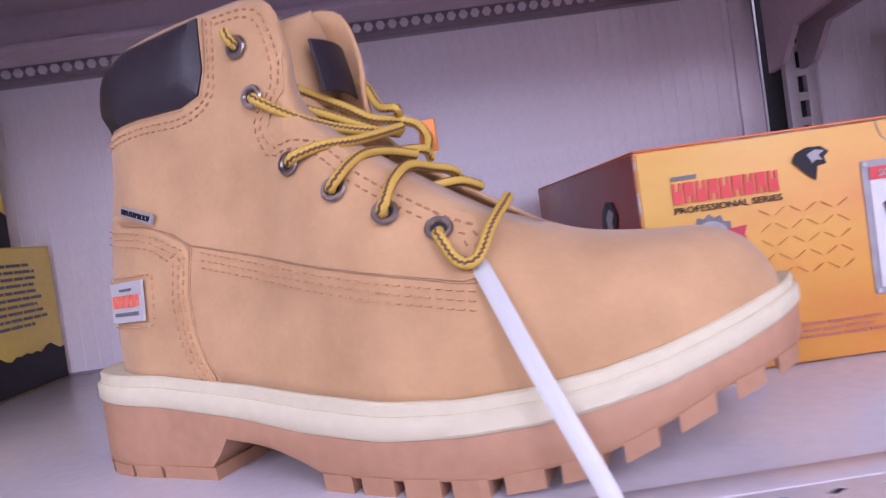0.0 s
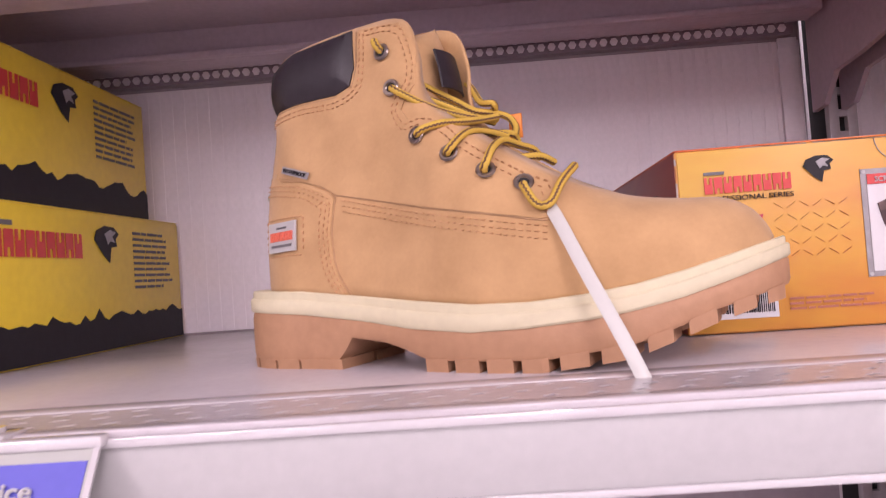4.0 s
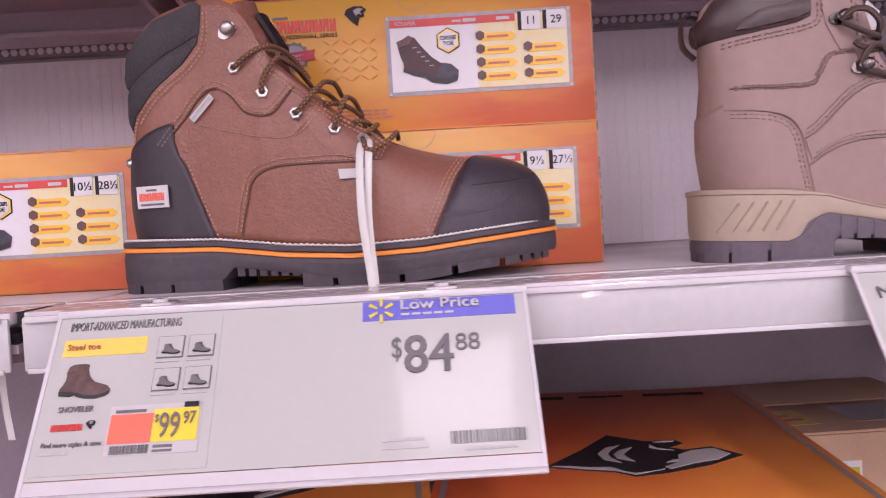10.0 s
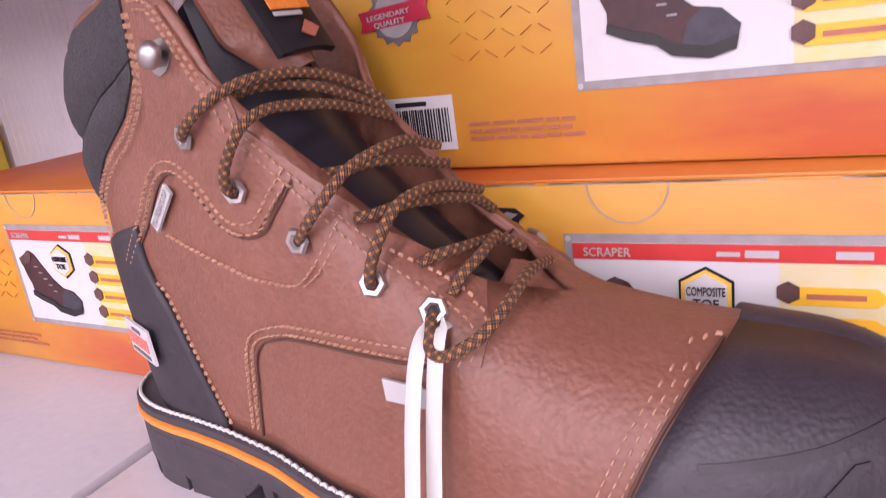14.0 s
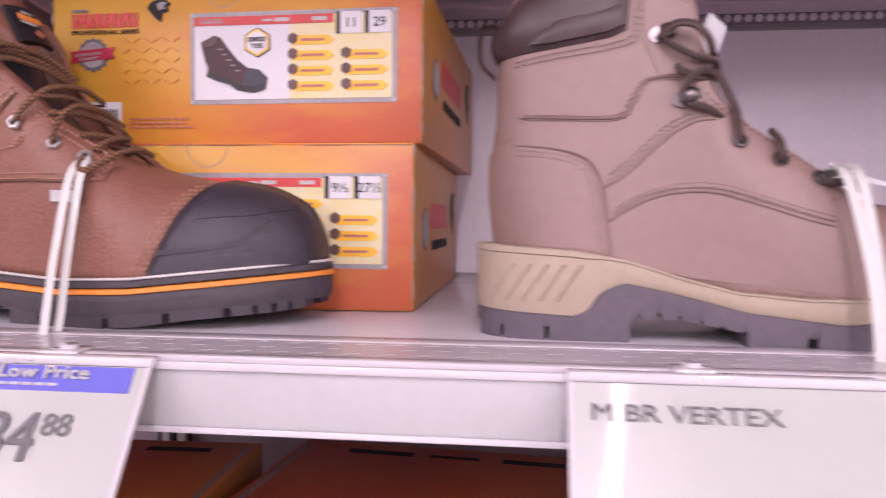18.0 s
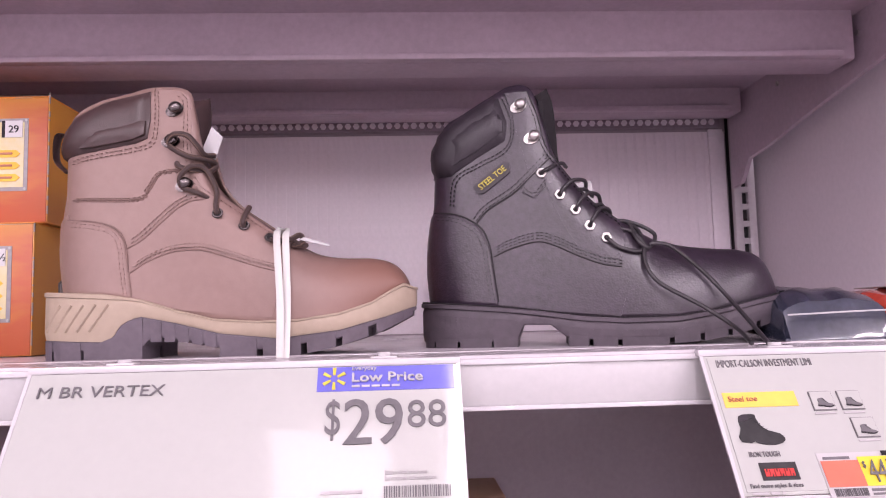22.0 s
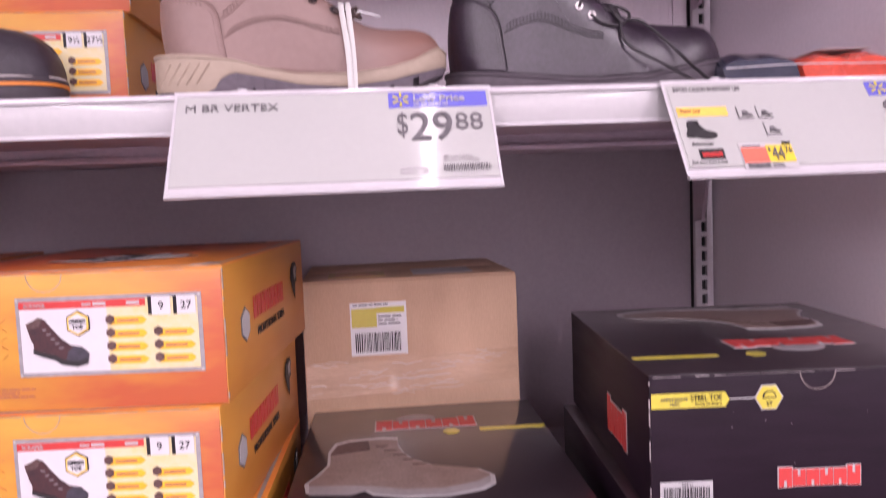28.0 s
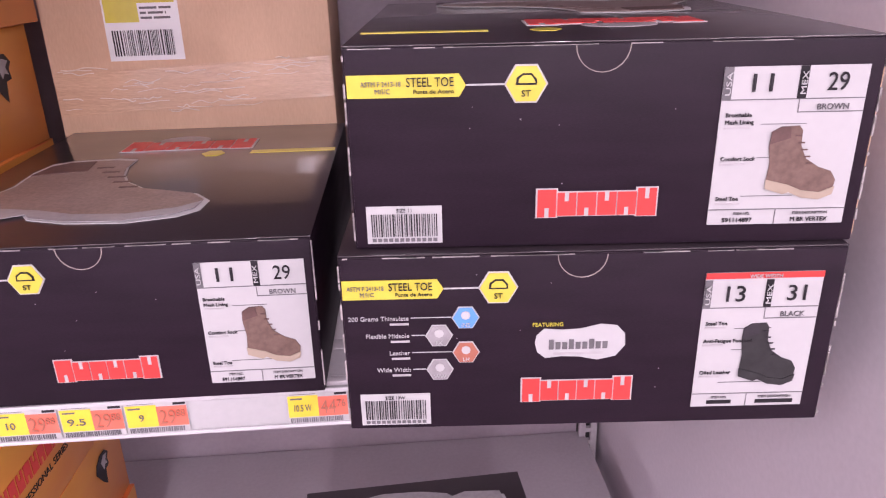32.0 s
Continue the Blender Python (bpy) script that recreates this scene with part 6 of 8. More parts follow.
B4.layer("outsole", ((0, 0.005), (0.0845, 0.005), (0.0865, 0.0185), (0.113, 0.0180), (0.1235, 0.0085), (0.15, 0.0050), (0.20, 0.0050), (0.26, 0.0125), (0.309, 0.0260)), low(T4, 0.0042), 0.0012, "slate_rubber", "dark grey rubber outsole")
B4.lugs(((0.003, 0.0120), (0.0135, 0.0330), (0.0355, 0.0625), (0.0640, 0.0845)), G4, low(T4, 0.010), 0.0015, "slate_rubber", 0.05, "heel_lug")
B4.lugs(((0.1270, 0.1430), (0.1465, 0.1660), (0.1695, 0.2060), (0.2100, 0.2300), (0.2335, 0.2520), (0.2555, 0.2760), (0.2795, 0.3050)), G4, low(T4, 0.010), 0.0015, "slate_rubber", 0.3)
bm = bmesh.new()
ring = B4.outline(0.0008, 60)
for i in range(len(ring) * 2):
    k = i / 2
    a, b = Vector(ring[int(k) % len(ring)]), Vector(ring[(int(k) + 1) % len(ring)])
    c, d = a.lerp(b, k % 1), (b - a)
    if d.length > 1e-4:
        d.normalize()
        z = float(np.interp(c.x, [p[0] for p in T4], [p[1] for p in T4])) + 0.0002
        add_tube(bm, [Vector((c.x - d.x * 0.0016, c.y - d.y * 0.0016, z)), Vector((c.x, c.y, z + 0.0006)), Vector((c.x + d.x * 0.0016, c.y + d.y * 0.0016, z))], 0.0006, 5)
part("welt_stitching", bm, "stitch_black", B4.ob, "dark welt stitching")
B4.patch("collar_pad", [(0.012, 0.152), (0.008, 0.172), (0.018, 0.190), (0.040, 0.2045), (0.066, 0.2180), (0.0735, 0.2185), (0.0805, 0.196), (0.0785, 0.1795), (0.0538, 0.1657), (0.0291, 0.1507)], "collar", 0.001, "smooth black padded collar", puff=0.007)
B4.patch("collar_roll", [(0.034, 0.1590), (0.031, 0.1838), (0.0453, 0.1955), (0.0704, 0.2075), (0.0775, 0.196), (0.0770, 0.1860), (0.0525, 0.1690)], "collar", 0.006, "smooth black padded collar", puff=0.004)
B4.wrap("heel_counter", upto((0.0384, 0.0687), (0.0647, 0.0652), (0.0879, 0.0619), (0.1033, 0.0540), (0.1146, 0.0356), (0.1194, 0.0131)), "oiled", 0.0014, toe=False, top=0.1200)
B4.patch("vamp_panel", [(0.0665, 0.036), (0.0656, 0.0778), (0.0815, 0.0845), (0.1028, 0.0896), (0.1172, 0.0863), (0.1389, 0.0755), (0.1572, 0.0682), (0.1724, 0.0654), (0.178, 0.056), (0.170, 0.024), (0.12, 0.029)], "oiled", 0.0006)
B4.patch("ankle_band", [(0.0498, 0.1391), (0.0560, 0.1450), (0.0772, 0.1605), (0.0821, 0.1590), (0.0819, 0.1502), (0.0598, 0.1334), (0.0531, 0.1327)], "collar", 0.0022, "black rubber ankle badge", both=False)
B4.patch("eyelet_facing", [(0.080, 0.2230), (0.0985, 0.2230), (0.1060, 0.2013), (0.1130, 0.1720), (0.1300, 0.1480), (0.1390, 0.1360), (0.154, 0.119), (0.1740, 0.1030), (0.1793, 0.0850), (0.1710, 0.0710), (0.1572, 0.0735), (0.1389, 0.0810), (0.1290, 0.0980),
                           (0.1180, 0.1220), (0.1127, 0.1375), (0.1025, 0.1265), (0.0915, 0.1330), (0.0890, 0.1436), (0.0985, 0.1500), (0.0880, 0.1900)], "oiled", 0.0012)
B4.stitches([[(0.0131, 0.1165), (0.0350, 0.1118), (0.0515, 0.1010), (0.0590, 0.0870), (0.0622, 0.0647), (0.0657, 0.0390)], [(0.0131, 0.1137), (0.0335, 0.1092), (0.0492, 0.0995), (0.0562, 0.0860), (0.0592, 0.0647), (0.0627, 0.0390)]], "stitch_black", 0.0020)
for o in (0.0020, 0.0046, 0.0072):
    B4.stitches([[(0.0670, 0.0778 + o), (0.0815, 0.0845 + o), (0.1028, 0.0896 + o), (0.1172, 0.0863 + o), (0.1389, 0.0755 + o), (0.1572, 0.0682 + o), (0.1715, 0.0654 + o)]], "stitch_black", 0.0012)
B4.stitches([[(0.0500, 0.1070), (0.0610, 0.1195), (0.0812, 0.1318), (0.0930, 0.1413), (0.1150, 0.1630)], [(0.0478, 0.1090), (0.0588, 0.1220), (0.0792, 0.1345), (0.0910, 0.1440), (0.1130, 0.1655)], [(0.0286, 0.1204), (0.0327, 0.1475), (0.0537, 0.1595), (0.0793, 0.1734), (0.0840, 0.196), (0.0765, 0.220)],
             [(0.0316, 0.1200), (0.0355, 0.1455), (0.0547, 0.1567), (0.0803, 0.1706), (0.0868, 0.195), (0.0795, 0.2215)], [(0.0525, 0.1350), (0.0595, 0.1355), (0.0800, 0.1512), (0.0802, 0.1575), (0.0770, 0.1583), (0.0565, 0.1430), (0.0520, 0.1395)]], "stitch_black", 0.0016)
B4.stitches([[(0.0965, 0.2205), (0.1040, 0.2005), (0.1110, 0.1710), (0.1280, 0.1465), (0.1370, 0.1345), (0.152, 0.1175), (0.1720, 0.1010), (0.1765, 0.0850), (0.1690, 0.0735)], [(0.0900, 0.1436), (0.0929, 0.1338), (0.1025, 0.1285), (0.1127, 0.1400)], [(0.0925, 0.1450), (0.0950, 0.1355), (0.1025, 0.1312), (0.1110, 0.1410)]], "stitch_black", 0.0020)
for line in ([(0.0131, 0.1199), (0.0360, 0.1152), (0.0548, 0.1037), (0.0626, 0.0879), (0.0658, 0.0647), (0.0693, 0.0384)], [(0.0660, 0.0770), (0.0815, 0.0837), (0.1028, 0.0888), (0.1172, 0.0855), (0.1389, 0.0747), (0.1572, 0.0674), (0.1724, 0.0646)],
             [(0.0510, 0.1055), (0.0620, 0.1180), (0.0822, 0.1302), (0.0940, 0.1398), (0.1160, 0.1612)], [(0.0990, 0.2230), (0.1068, 0.2013), (0.1139, 0.1715), (0.1305, 0.1475), (0.1395, 0.1355), (0.1545, 0.1185), (0.1748, 0.1025)]):
    B4.seam(line, "void", 0.0007, 0.0010)
m = B4.seat(0.0668, 0.1460, lift=0.0030, turn=37)
lettering("STEEL TOE", m, -0.0140, -0.0026, 0.0054, "acid", B4.ob, width=0.028)
for u, w in ((0.0904, 0.2090), (0.1010, 0.1799)):
    B4.hook(u, w, "nickel", 25)
E4 = ((0.1092, 0.1483), (0.1240, 0.1283), (0.1365, 0.1143), (0.1479, 0.1001), (0.1608, 0.0891))
for u, w in E4:
    B4.eyelet(u, w, 0.0036, 0.0013, seg=6)
B4.tongue(((0.198, 0.091), (0.175, 0.1085), (0.1525, 0.1335), (0.138, 0.161), (0.132, 0.190), (0.126, 0.216), (0.117, 0.2325)), 0.022, "lining", "tongue", "black tongue")
B4.cords((((0.1092, -0.0260, 0.1483), (0.1102, -0.0335, 0.1490), (0.1148, -0.0340, 0.1516), (0.1269, -0.0180, 0.1589), (0.1320, 0.0050, 0.1600)),
          ((0.1240, -0.0280, 0.1283), (0.1248, -0.0365, 0.1295), (0.1275, -0.0370, 0.1339), (0.1359, -0.0320, 0.1408), (0.1466, -0.0160, 0.1427), (0.1490, 0.0060, 0.1390)),
          ((0.1365, -0.0300, 0.1143), (0.1375, -0.0385, 0.1160), (0.1406, -0.0390, 0.1220), (0.1483, -0.0320, 0.1289), (0.1578, -0.0160, 0.1292), (0.1618, 0.0060, 0.1220)),
          ((0.1479, -0.0320, 0.1002), (0.1487, -0.0405, 0.1020), (0.1510, -0.0410, 0.1068), (0.1571, -0.0340, 0.1150), (0.1660, -0.0160, 0.1165), (0.1702, 0.0060, 0.1115)),
          ((0.1400, -0.0300, 0.1330), (0.1470, -0.0200, 0.1340), (0.1540, 0.0000, 0.1310)), ((0.1540, -0.0290, 0.1190), (0.1600, -0.0180, 0.1205), (0.1660, 0.0000, 0.1170)),
          ((0.1608, -0.0340, 0.0890), (0.1622, -0.0425, 0.0880), (0.1700, -0.0440, 0.0813), (0.1853, -0.0430, 0.0772), (0.1971, -0.0370, 0.0815), (0.2020, -0.0290, 0.0912), (0.1938, -0.0240, 0.0990), (0.1801, -0.0220, 0.1047), (0.1701, -0.0250, 0.1053)),
          ((0.1785, -0.0200, 0.1051), (0.1883, -0.0280, 0.0962), (0.1908, -0.0400, 0.0826), (0.1904, -0.0500, 0.0659), (0.1998, -0.0570, 0.0498), (0.2294, -0.0660, 0.0307), (0.2505, -0.0800, 0.0133), (0.2521, -0.1118, 0.0030)),
          ((0.1960, -0.0390, 0.0830), (0.2003, -0.0390, 0.0834), (0.2140, -0.0380, 0.0800), (0.2352, -0.0490, 0.0584), (0.2524, -0.0660, 0.0330), (0.2624, -0.1165, 0.0030)),
          ((0.1736, -0.0330, 0.0979), (0.1840, -0.0360, 0.0929), (0.1934, -0.0410, 0.0800), (0.1863, -0.0420, 0.0859), (0.1817, -0.0320, 0.0999))), "lace_black", 0.0017)
part("hang_tag", add_prism(bmesh.new(), rect(0, 0.020, 0, 0.030), 0.0008, pose(0.140, 0.030, 0.118, 90, -8, 0)), "label_white", B4.ob, "white paper hang tag")

# security straps
Z = SHELF_Z
cable_tie([((0.037, 0.310, Z + 0.084), (0.040, 0.290, Z + 0.080), (0.051, 0.267, Z + 0.048), (0.064, 0.250, Z + 0.014), (0.073, 0.240, Z - 0.012))],
          "white nylon strap tied from the wheat boot's laces to the shelf", 0.0033)
cable_tie([((0.618, 0.304, Z + 0.098), (0.614, 0.286, Z + 0.094), (0.614, 0.270, Z + 0.050), (0.620, 0.250, Z + 0.004), (0.620, 0.248, Z - 0.012)),
           ((0.618, 0.304, Z + 0.098), (0.620, 0.287, Z + 0.096), (0.618, 0.276, Z + 0.050), (0.621, 0.262, Z + 0.006), (0.622, 0.252, Z - 0.008))],
          "doubled white nylon strap tied round the brown boot's lace", 0.0026)
cable_tie([((1.042, 0.300, Z + 0.092), (1.040, 0.278, Z + 0.095), (1.041, 0.262, Z + 0.085), (1.046, 0.246, Z + 0.040), (1.047, 0.238, Z + 0.002), (1.047, 0.236, Z - 0.012)),
           ((1.042, 0.300, Z + 0.090), (1.046, 0.276, Z + 0.094), (1.0475, 0.262, Z + 0.084), (1.0505, 0.249, Z + 0.040), (1.051, 0.239, Z + 0.002), (1.051, 0.237, Z - 0.012))],
          "doubled white nylon strap tied round the taupe boot's lace", 0.0026)
for x, y, dx, ln in ((0.190, 0.272, 0.003, 0.036), (0.372, 0.236, -0.002, 0.036), (0.386, 0.236, 0.002, 0.040)):
    cable_tie([((x, y, Z - 0.01), (x, y, Z - 0.05), (x + dx, y + 0.002, Z - 0.042 - ln))], "cut white strap end hanging below the shelf", 0.0022, tied=False)


# ---------- shoe boxes ----------
def face(w, d, side_):
    """The frame of a box's face, its x to the reader's right, y up, z out; origin at its lower left corner."""
    if side_ == "front":
        return Matrix(((1, 0, 0, -w / 2), (0, 0, -1, -d / 2), (0, 1, 0, 0), (0, 0, 0, 1)))
    if side_ == "right":
        return Matrix(((0, 0, 1, w / 2), (1, 0, 0, -d / 2), (0, 1, 0, 0), (0, 0, 0, 1)))
    if side_ == "left":
        return Matrix(((0, 0, -1, -w / 2), (-1, 0, 0, d / 2), (0, 1, 0, 0), (0, 0, 0, 1)))


def top_face(w, d, h, turn=False):
    """The frame of a box's lid: its y towards the back, or towards the front when turned."""
    if turn:
        return Matrix(((-1, 0, 0, w / 2), (0, -1, 0, d / 2), (0, 0, 1, h), (0, 0, 0, 1)))
    return Matrix(((1, 0, 0, -w / 2), (0, 1, 0, -d / 2), (0, 0, 1, h), (0, 0, 0, 1)))


BOOT_SHAPE = ((0.02, 0.18), (0.0, 0.30), (0.05, 0.40), (0.10, 0.56), (0.09, 0.78), (0.12, 0.93), (0.20, 0.98), (0.40, 1.0), (0.50, 0.97), (0.50, 0.84), (0.53, 0.70), (0.58, 0.58), (0.68, 0.47), (0.82, 0.41),
              (0.93, 0.36), (1.0, 0.26), (0.99, 0.14), (0.92, 0.07), (0.74, 0.02), (0.52, 0.04), (0.36, 0.10), (0.32, 0.16), (0.22, 0.13))


def hiker_picture(m, x, y, w, h, mt, sole, parent, lift=0.0008):
    """A printed low boot seen at an angle from above: upper, collar, laces, toe cap and tread."""
    at = lambda *pts: [(x + p * w, y + q * h) for p, q in pts]
    pic = flat("boot_picture", at((0.10, 0.33), (0.10, 0.45), (0.06, 0.56), (0.03, 0.70), (0.0, 0.88), (0.10, 0.93), (0.20, 1.0), (0.30, 0.95), (0.40, 0.78), (0.55, 0.56), (0.70, 0.42), (0.88, 0.38), (1.0, 0.24), (0.97, 0.08),
                                  (0.80, 0.03), (0.55, 0.08), (0.45, 0.18), (0.25, 0.25)), m, mt, parent, lift)
    flat("collar", at((0.02, 0.76), (0.0, 0.88), (0.10, 0.93), (0.20, 1.0), (0.27, 0.96), (0.20, 0.82)), m, "photo_dark", pic, lift + 0.0005)
    flat("toe_cap", at((0.62, 0.12), (0.66, 0.30), (0.76, 0.41), (0.88, 0.38), (1.0, 0.24), (0.97, 0.10), (0.80, 0.04)), m, "photo_slate", pic, lift + 0.0005)
    flat("sole", at((0.10, 0.36), (0.26, 0.28), (0.46, 0.22), (0.56, 0.13), (0.80, 0.09), (0.99, 0.16), (0.97, 0.04), (0.80, -0.02), (0.55, 0.03), (0.44, 0.13), (0.24, 0.20), (0.09, 0.28)), m, sole, pic, lift + 0.0008)
    bars("lace_mark", [(x + w * (0.26 + 0.065 * k), x + w * (0.33 + 0.065 * k), y + h * (0.74 - 0.095 * k), y + h * (0.76 - 0.095 * k)) for k in range(5)], m, "silver", pic, lift + 0.0008)
    return pic


def boot_picture(m, x, y, w, h, mt, sole, parent, lift=0.0008, outline_=False):
    """A printed boot: upper, darker collar, laces, pale midsole and dark tread."""
    turn_ = lambda pts: [(x + p * w, y + q * h) for p, q in pts]
    if outline_:
        grown = [(0.45 + (p - 0.45) * 1.05, 0.42 + (q - 0.42) * 1.08) for p, q in BOOT_SHAPE]
        flat("white_outline", turn_(grown), m, "label_white", parent, lift)
        lift += 0.0006
    pic = flat("boot_picture", turn_(BOOT_SHAPE), m, mt, parent, lift)
    if w > 0.02:
        flat("collar", turn_(((0.09, 0.74), (0.12, 0.90), (0.19, 0.97), (0.31, 0.985), (0.33, 0.80), (0.20, 0.77))), m, "photo_dark" if mt != "photo_black" else "collar", pic, lift + 0.0005)
    flat("sole", turn_(((0.01, 0.24), (0.20, 0.22), (0.36, 0.18), (0.52, 0.11), (0.74, 0.09), (0.92, 0.15), (1.0, 0.23), (0.99, 0.13), (0.92, 0.06), (0.74, 0.0), (0.52, 0.02), (0.36, 0.08), (0.33, 0.13), (0.24, 0.08), (0.02, 0.12))), m, sole, pic, lift + 0.0006)
    dots = []
    for k in range(5):
        p, q = x + w * (0.36 + k * 0.055), y + h * (0.84 - k * 0.090)
        dots.append((p, p + w * 0.08, q, q + h * 0.018))
    bars("lace_mark", dots, m, "photo_dark" if w > 0.02 and mt != "photo_black" else sole, pic, lift + 0.0007)
    return pic


def small_boot_picture(m, x, y, w, h, mt, sole, parent, lift):
    """A printed work boot with a wide shaft, seen a little from the front."""
    at = lambda *pts: [(x + p * w, y + q * h) for p, q in pts]
    dark = "collar" if mt == "photo_black" else "photo_brown"
    pic = flat("boot_picture", at((0.05, 0.24), (0.07, 0.50), (0.03, 0.72), (0.04, 0.92), (0.16, 0.99), (0.40, 1.0), (0.45, 0.94), (0.46, 0.74), (0.55, 0.56), (0.74, 0.44), (0.92, 0.38), (1.0, 0.26), (0.98, 0.12), (0.80, 0.05), (0.55, 0.08), (0.36, 0.16)), m, mt, parent, lift)
    flat("collar", at((0.03, 0.76), (0.04, 0.92), (0.16, 0.99), (0.28, 0.995), (0.30, 0.84), (0.16, 0.80)), m, dark, pic, lift + 0.0005)
    flat("sole", at((0.04, 0.28), (0.36, 0.20), (0.55, 0.12), (0.80, 0.09), (1.0, 0.17), (0.98, 0.06), (0.80, -0.01), (0.55, 0.02), (0.38, 0.10), (0.30, 0.07), (0.05, 0.15)), m, sole, pic, lift + 0.0006)
    bars("lace_mark", [(x + w * (0.36 + 0.05 * k), x + w * (0.45 + 0.05 * k), y + h * (0.86 - 0.095 * k), y + h * (0.88 - 0.095 * k)) for k in range(5)], m, dark, pic, lift + 0.0006)
    return pic


def cat_emblem(m, x, y, w, h, parent, lift=0.0006):
    """The maker's emblem, as a plain dark shield with pale marks."""
    e = flat("emblem", [(x + a * w, y + b * h) for a, b in ((0.0, 0.62), (0.10, 0.86), (0.42, 1.0), (0.80, 0.98), (1.0, 0.80), (0.86, 0.66), (0.90, 0.46), (0.66, 0.42), (0.58, 0.0), (0.34, 0.20))], m, "ink", parent, lift)
    flat("mark", [(x + a * w, y + b * h) for a, b in ((0.40, 0.78), (0.62, 0.90), (0.86, 0.84), (0.70, 0.72), (0.80, 0.56), (0.62, 0.60), (0.52, 0.50))], m, "silver", e, lift + 0.0006)


def hexagon(cx, cy, r, flat_top=False):
    o = 0 if flat_top else math.pi / 6
    return [(cx + r * math.cos(o + k * math.pi / 3), cy + r * math.sin(o + k * math.pi / 3)) for k in range(6)]


def framed_label(m, x, y, w, h, sizes, parent, seed):
    """The printed panel on an orange box: steel-look frame, red band, boot picture, bullet pills and two size windows."""
    lab = flat("label", rect(x, x + w, y, y + h), m, "silver", parent, 0.0, label="white printed label with a steel-look frame")
    b = 0.022 * w
    flat("ground", rect(x + b, x + w * 0.49, y + b, y + h - b), m, "print_white", lab, 0.0005)
    flat("ground", rect(x + w * 0.49, x + w - b, y + b, y + h - b), m, "cream_print", lab, 0.0005)
    flat("band", rect(x + b, x + w * 0.70, y + h * 0.855, y + h - b), m, "red", lab, 0.0011)
    lettering("SCRAPER", m @ Matrix.Translation((0, 0, 0.0012)), x + w * 0.05, y + h * 0.875, h * 0.05, "label_white", lab, width=w * 0.115)
    bars("small_print", [(x + w * 0.36, x + w * 0.41, y + h * 0.885, y + h * 0.91), (x + w * 0.42, x + w * 0.49, y + h * 0.88, y + h * 0.92), (x + w * 0.60, x + w * 0.67, y + h * 0.88, y + h * 0.92)], m, "label_white", lab, 0.0016)
    hiker_picture(m, x + w * 0.055, y + h * 0.13, w * 0.33, h * 0.62, "photo_maroon", "photo_black", lab, 0.0011)
    hx, hy = x + w * 0.335, y + h * 0.66
    hexa = flat("hexagon", hexagon(hx, hy, h * 0.165), m, "ink", lab, 0.0012)
    flat("rim", hexagon(hx, hy, h * 0.15), m, "amber", hexa, 0.0018)
    flat("field", hexagon(hx, hy, h * 0.125), m, "print_white", hexa, 0.0024)
    lettering("COMPOSITE", m @ Matrix.Translation((0, 0, 0.0026)), hx, hy + h * 0.005, h * 0.05, "ink", hexa, width=h * 0.2, align="m")
    lettering("TOE", m @ Matrix.Translation((0, 0, 0.0026)), hx, hy - h * 0.065, h * 0.05, "ink", hexa, align="m")
    for col, n, x0 in ((0, 4, 0.51), (1, 3, 0.765)):
        for k in range(n):
            cy = y + h * (0.675 - 0.165 * k - (0.165 if col else 0.0))
            p = flat("pill", [(x + w * (x0 + a), cy + h * c) for a, c in ((0.0, -0.05), (0.17, -0.05), (0.195, 0.0), (0.17, 0.05), (0.0, 0.05))], m, "orange_pill", lab, 0.0011)
            flat("bullet", hexagon(x + w * (x0 - 0.002), cy + h * 0.02, h * 0.062), m, "photo_brown", p, 0.0017)
            bars("small_print", [(x + w * (x0 + 0.035), x + w * (x0 + 0.15), cy - h * 0.012, cy + h * 0.016)], m, "rust", p, 0.0017)
    for k, s in enumerate(sizes):
        x0 = x + w * (0.735 + 0.135 * k)
        cell = flat("size_window", rect(x0, x0 + w * 0.10, y + h * 0.735, y + h * 0.965), m, "print_white", lab, 0.0014)
        lettering(s, m @ Matrix.Translation((0, 0, 0.0014)), x0 + w * 0.05, y + h * 0.80, h * 0.10, "ink", cell, align="m")
        flat("size_tab", rect(x0 - w * 0.02, x0, y + h * 0.735, y + h * 0.965), m, "ink", cell, 0.0012)
    for cx in (x + b * 0.5, x + w - b * 0.5):
        for cy in (y + b * 0.5, y + h - b * 0.5):
            flat("stud", [(cx + p, cy + q) for p, q in disc(b * 0.35, 8)], m, "label_white", lab, 0.0008)


M["cream_print"] = material("cream_print", (0.68, 0.56, 0.25), 0.45, color2=(0.67, 0.61, 0.42), big=20)


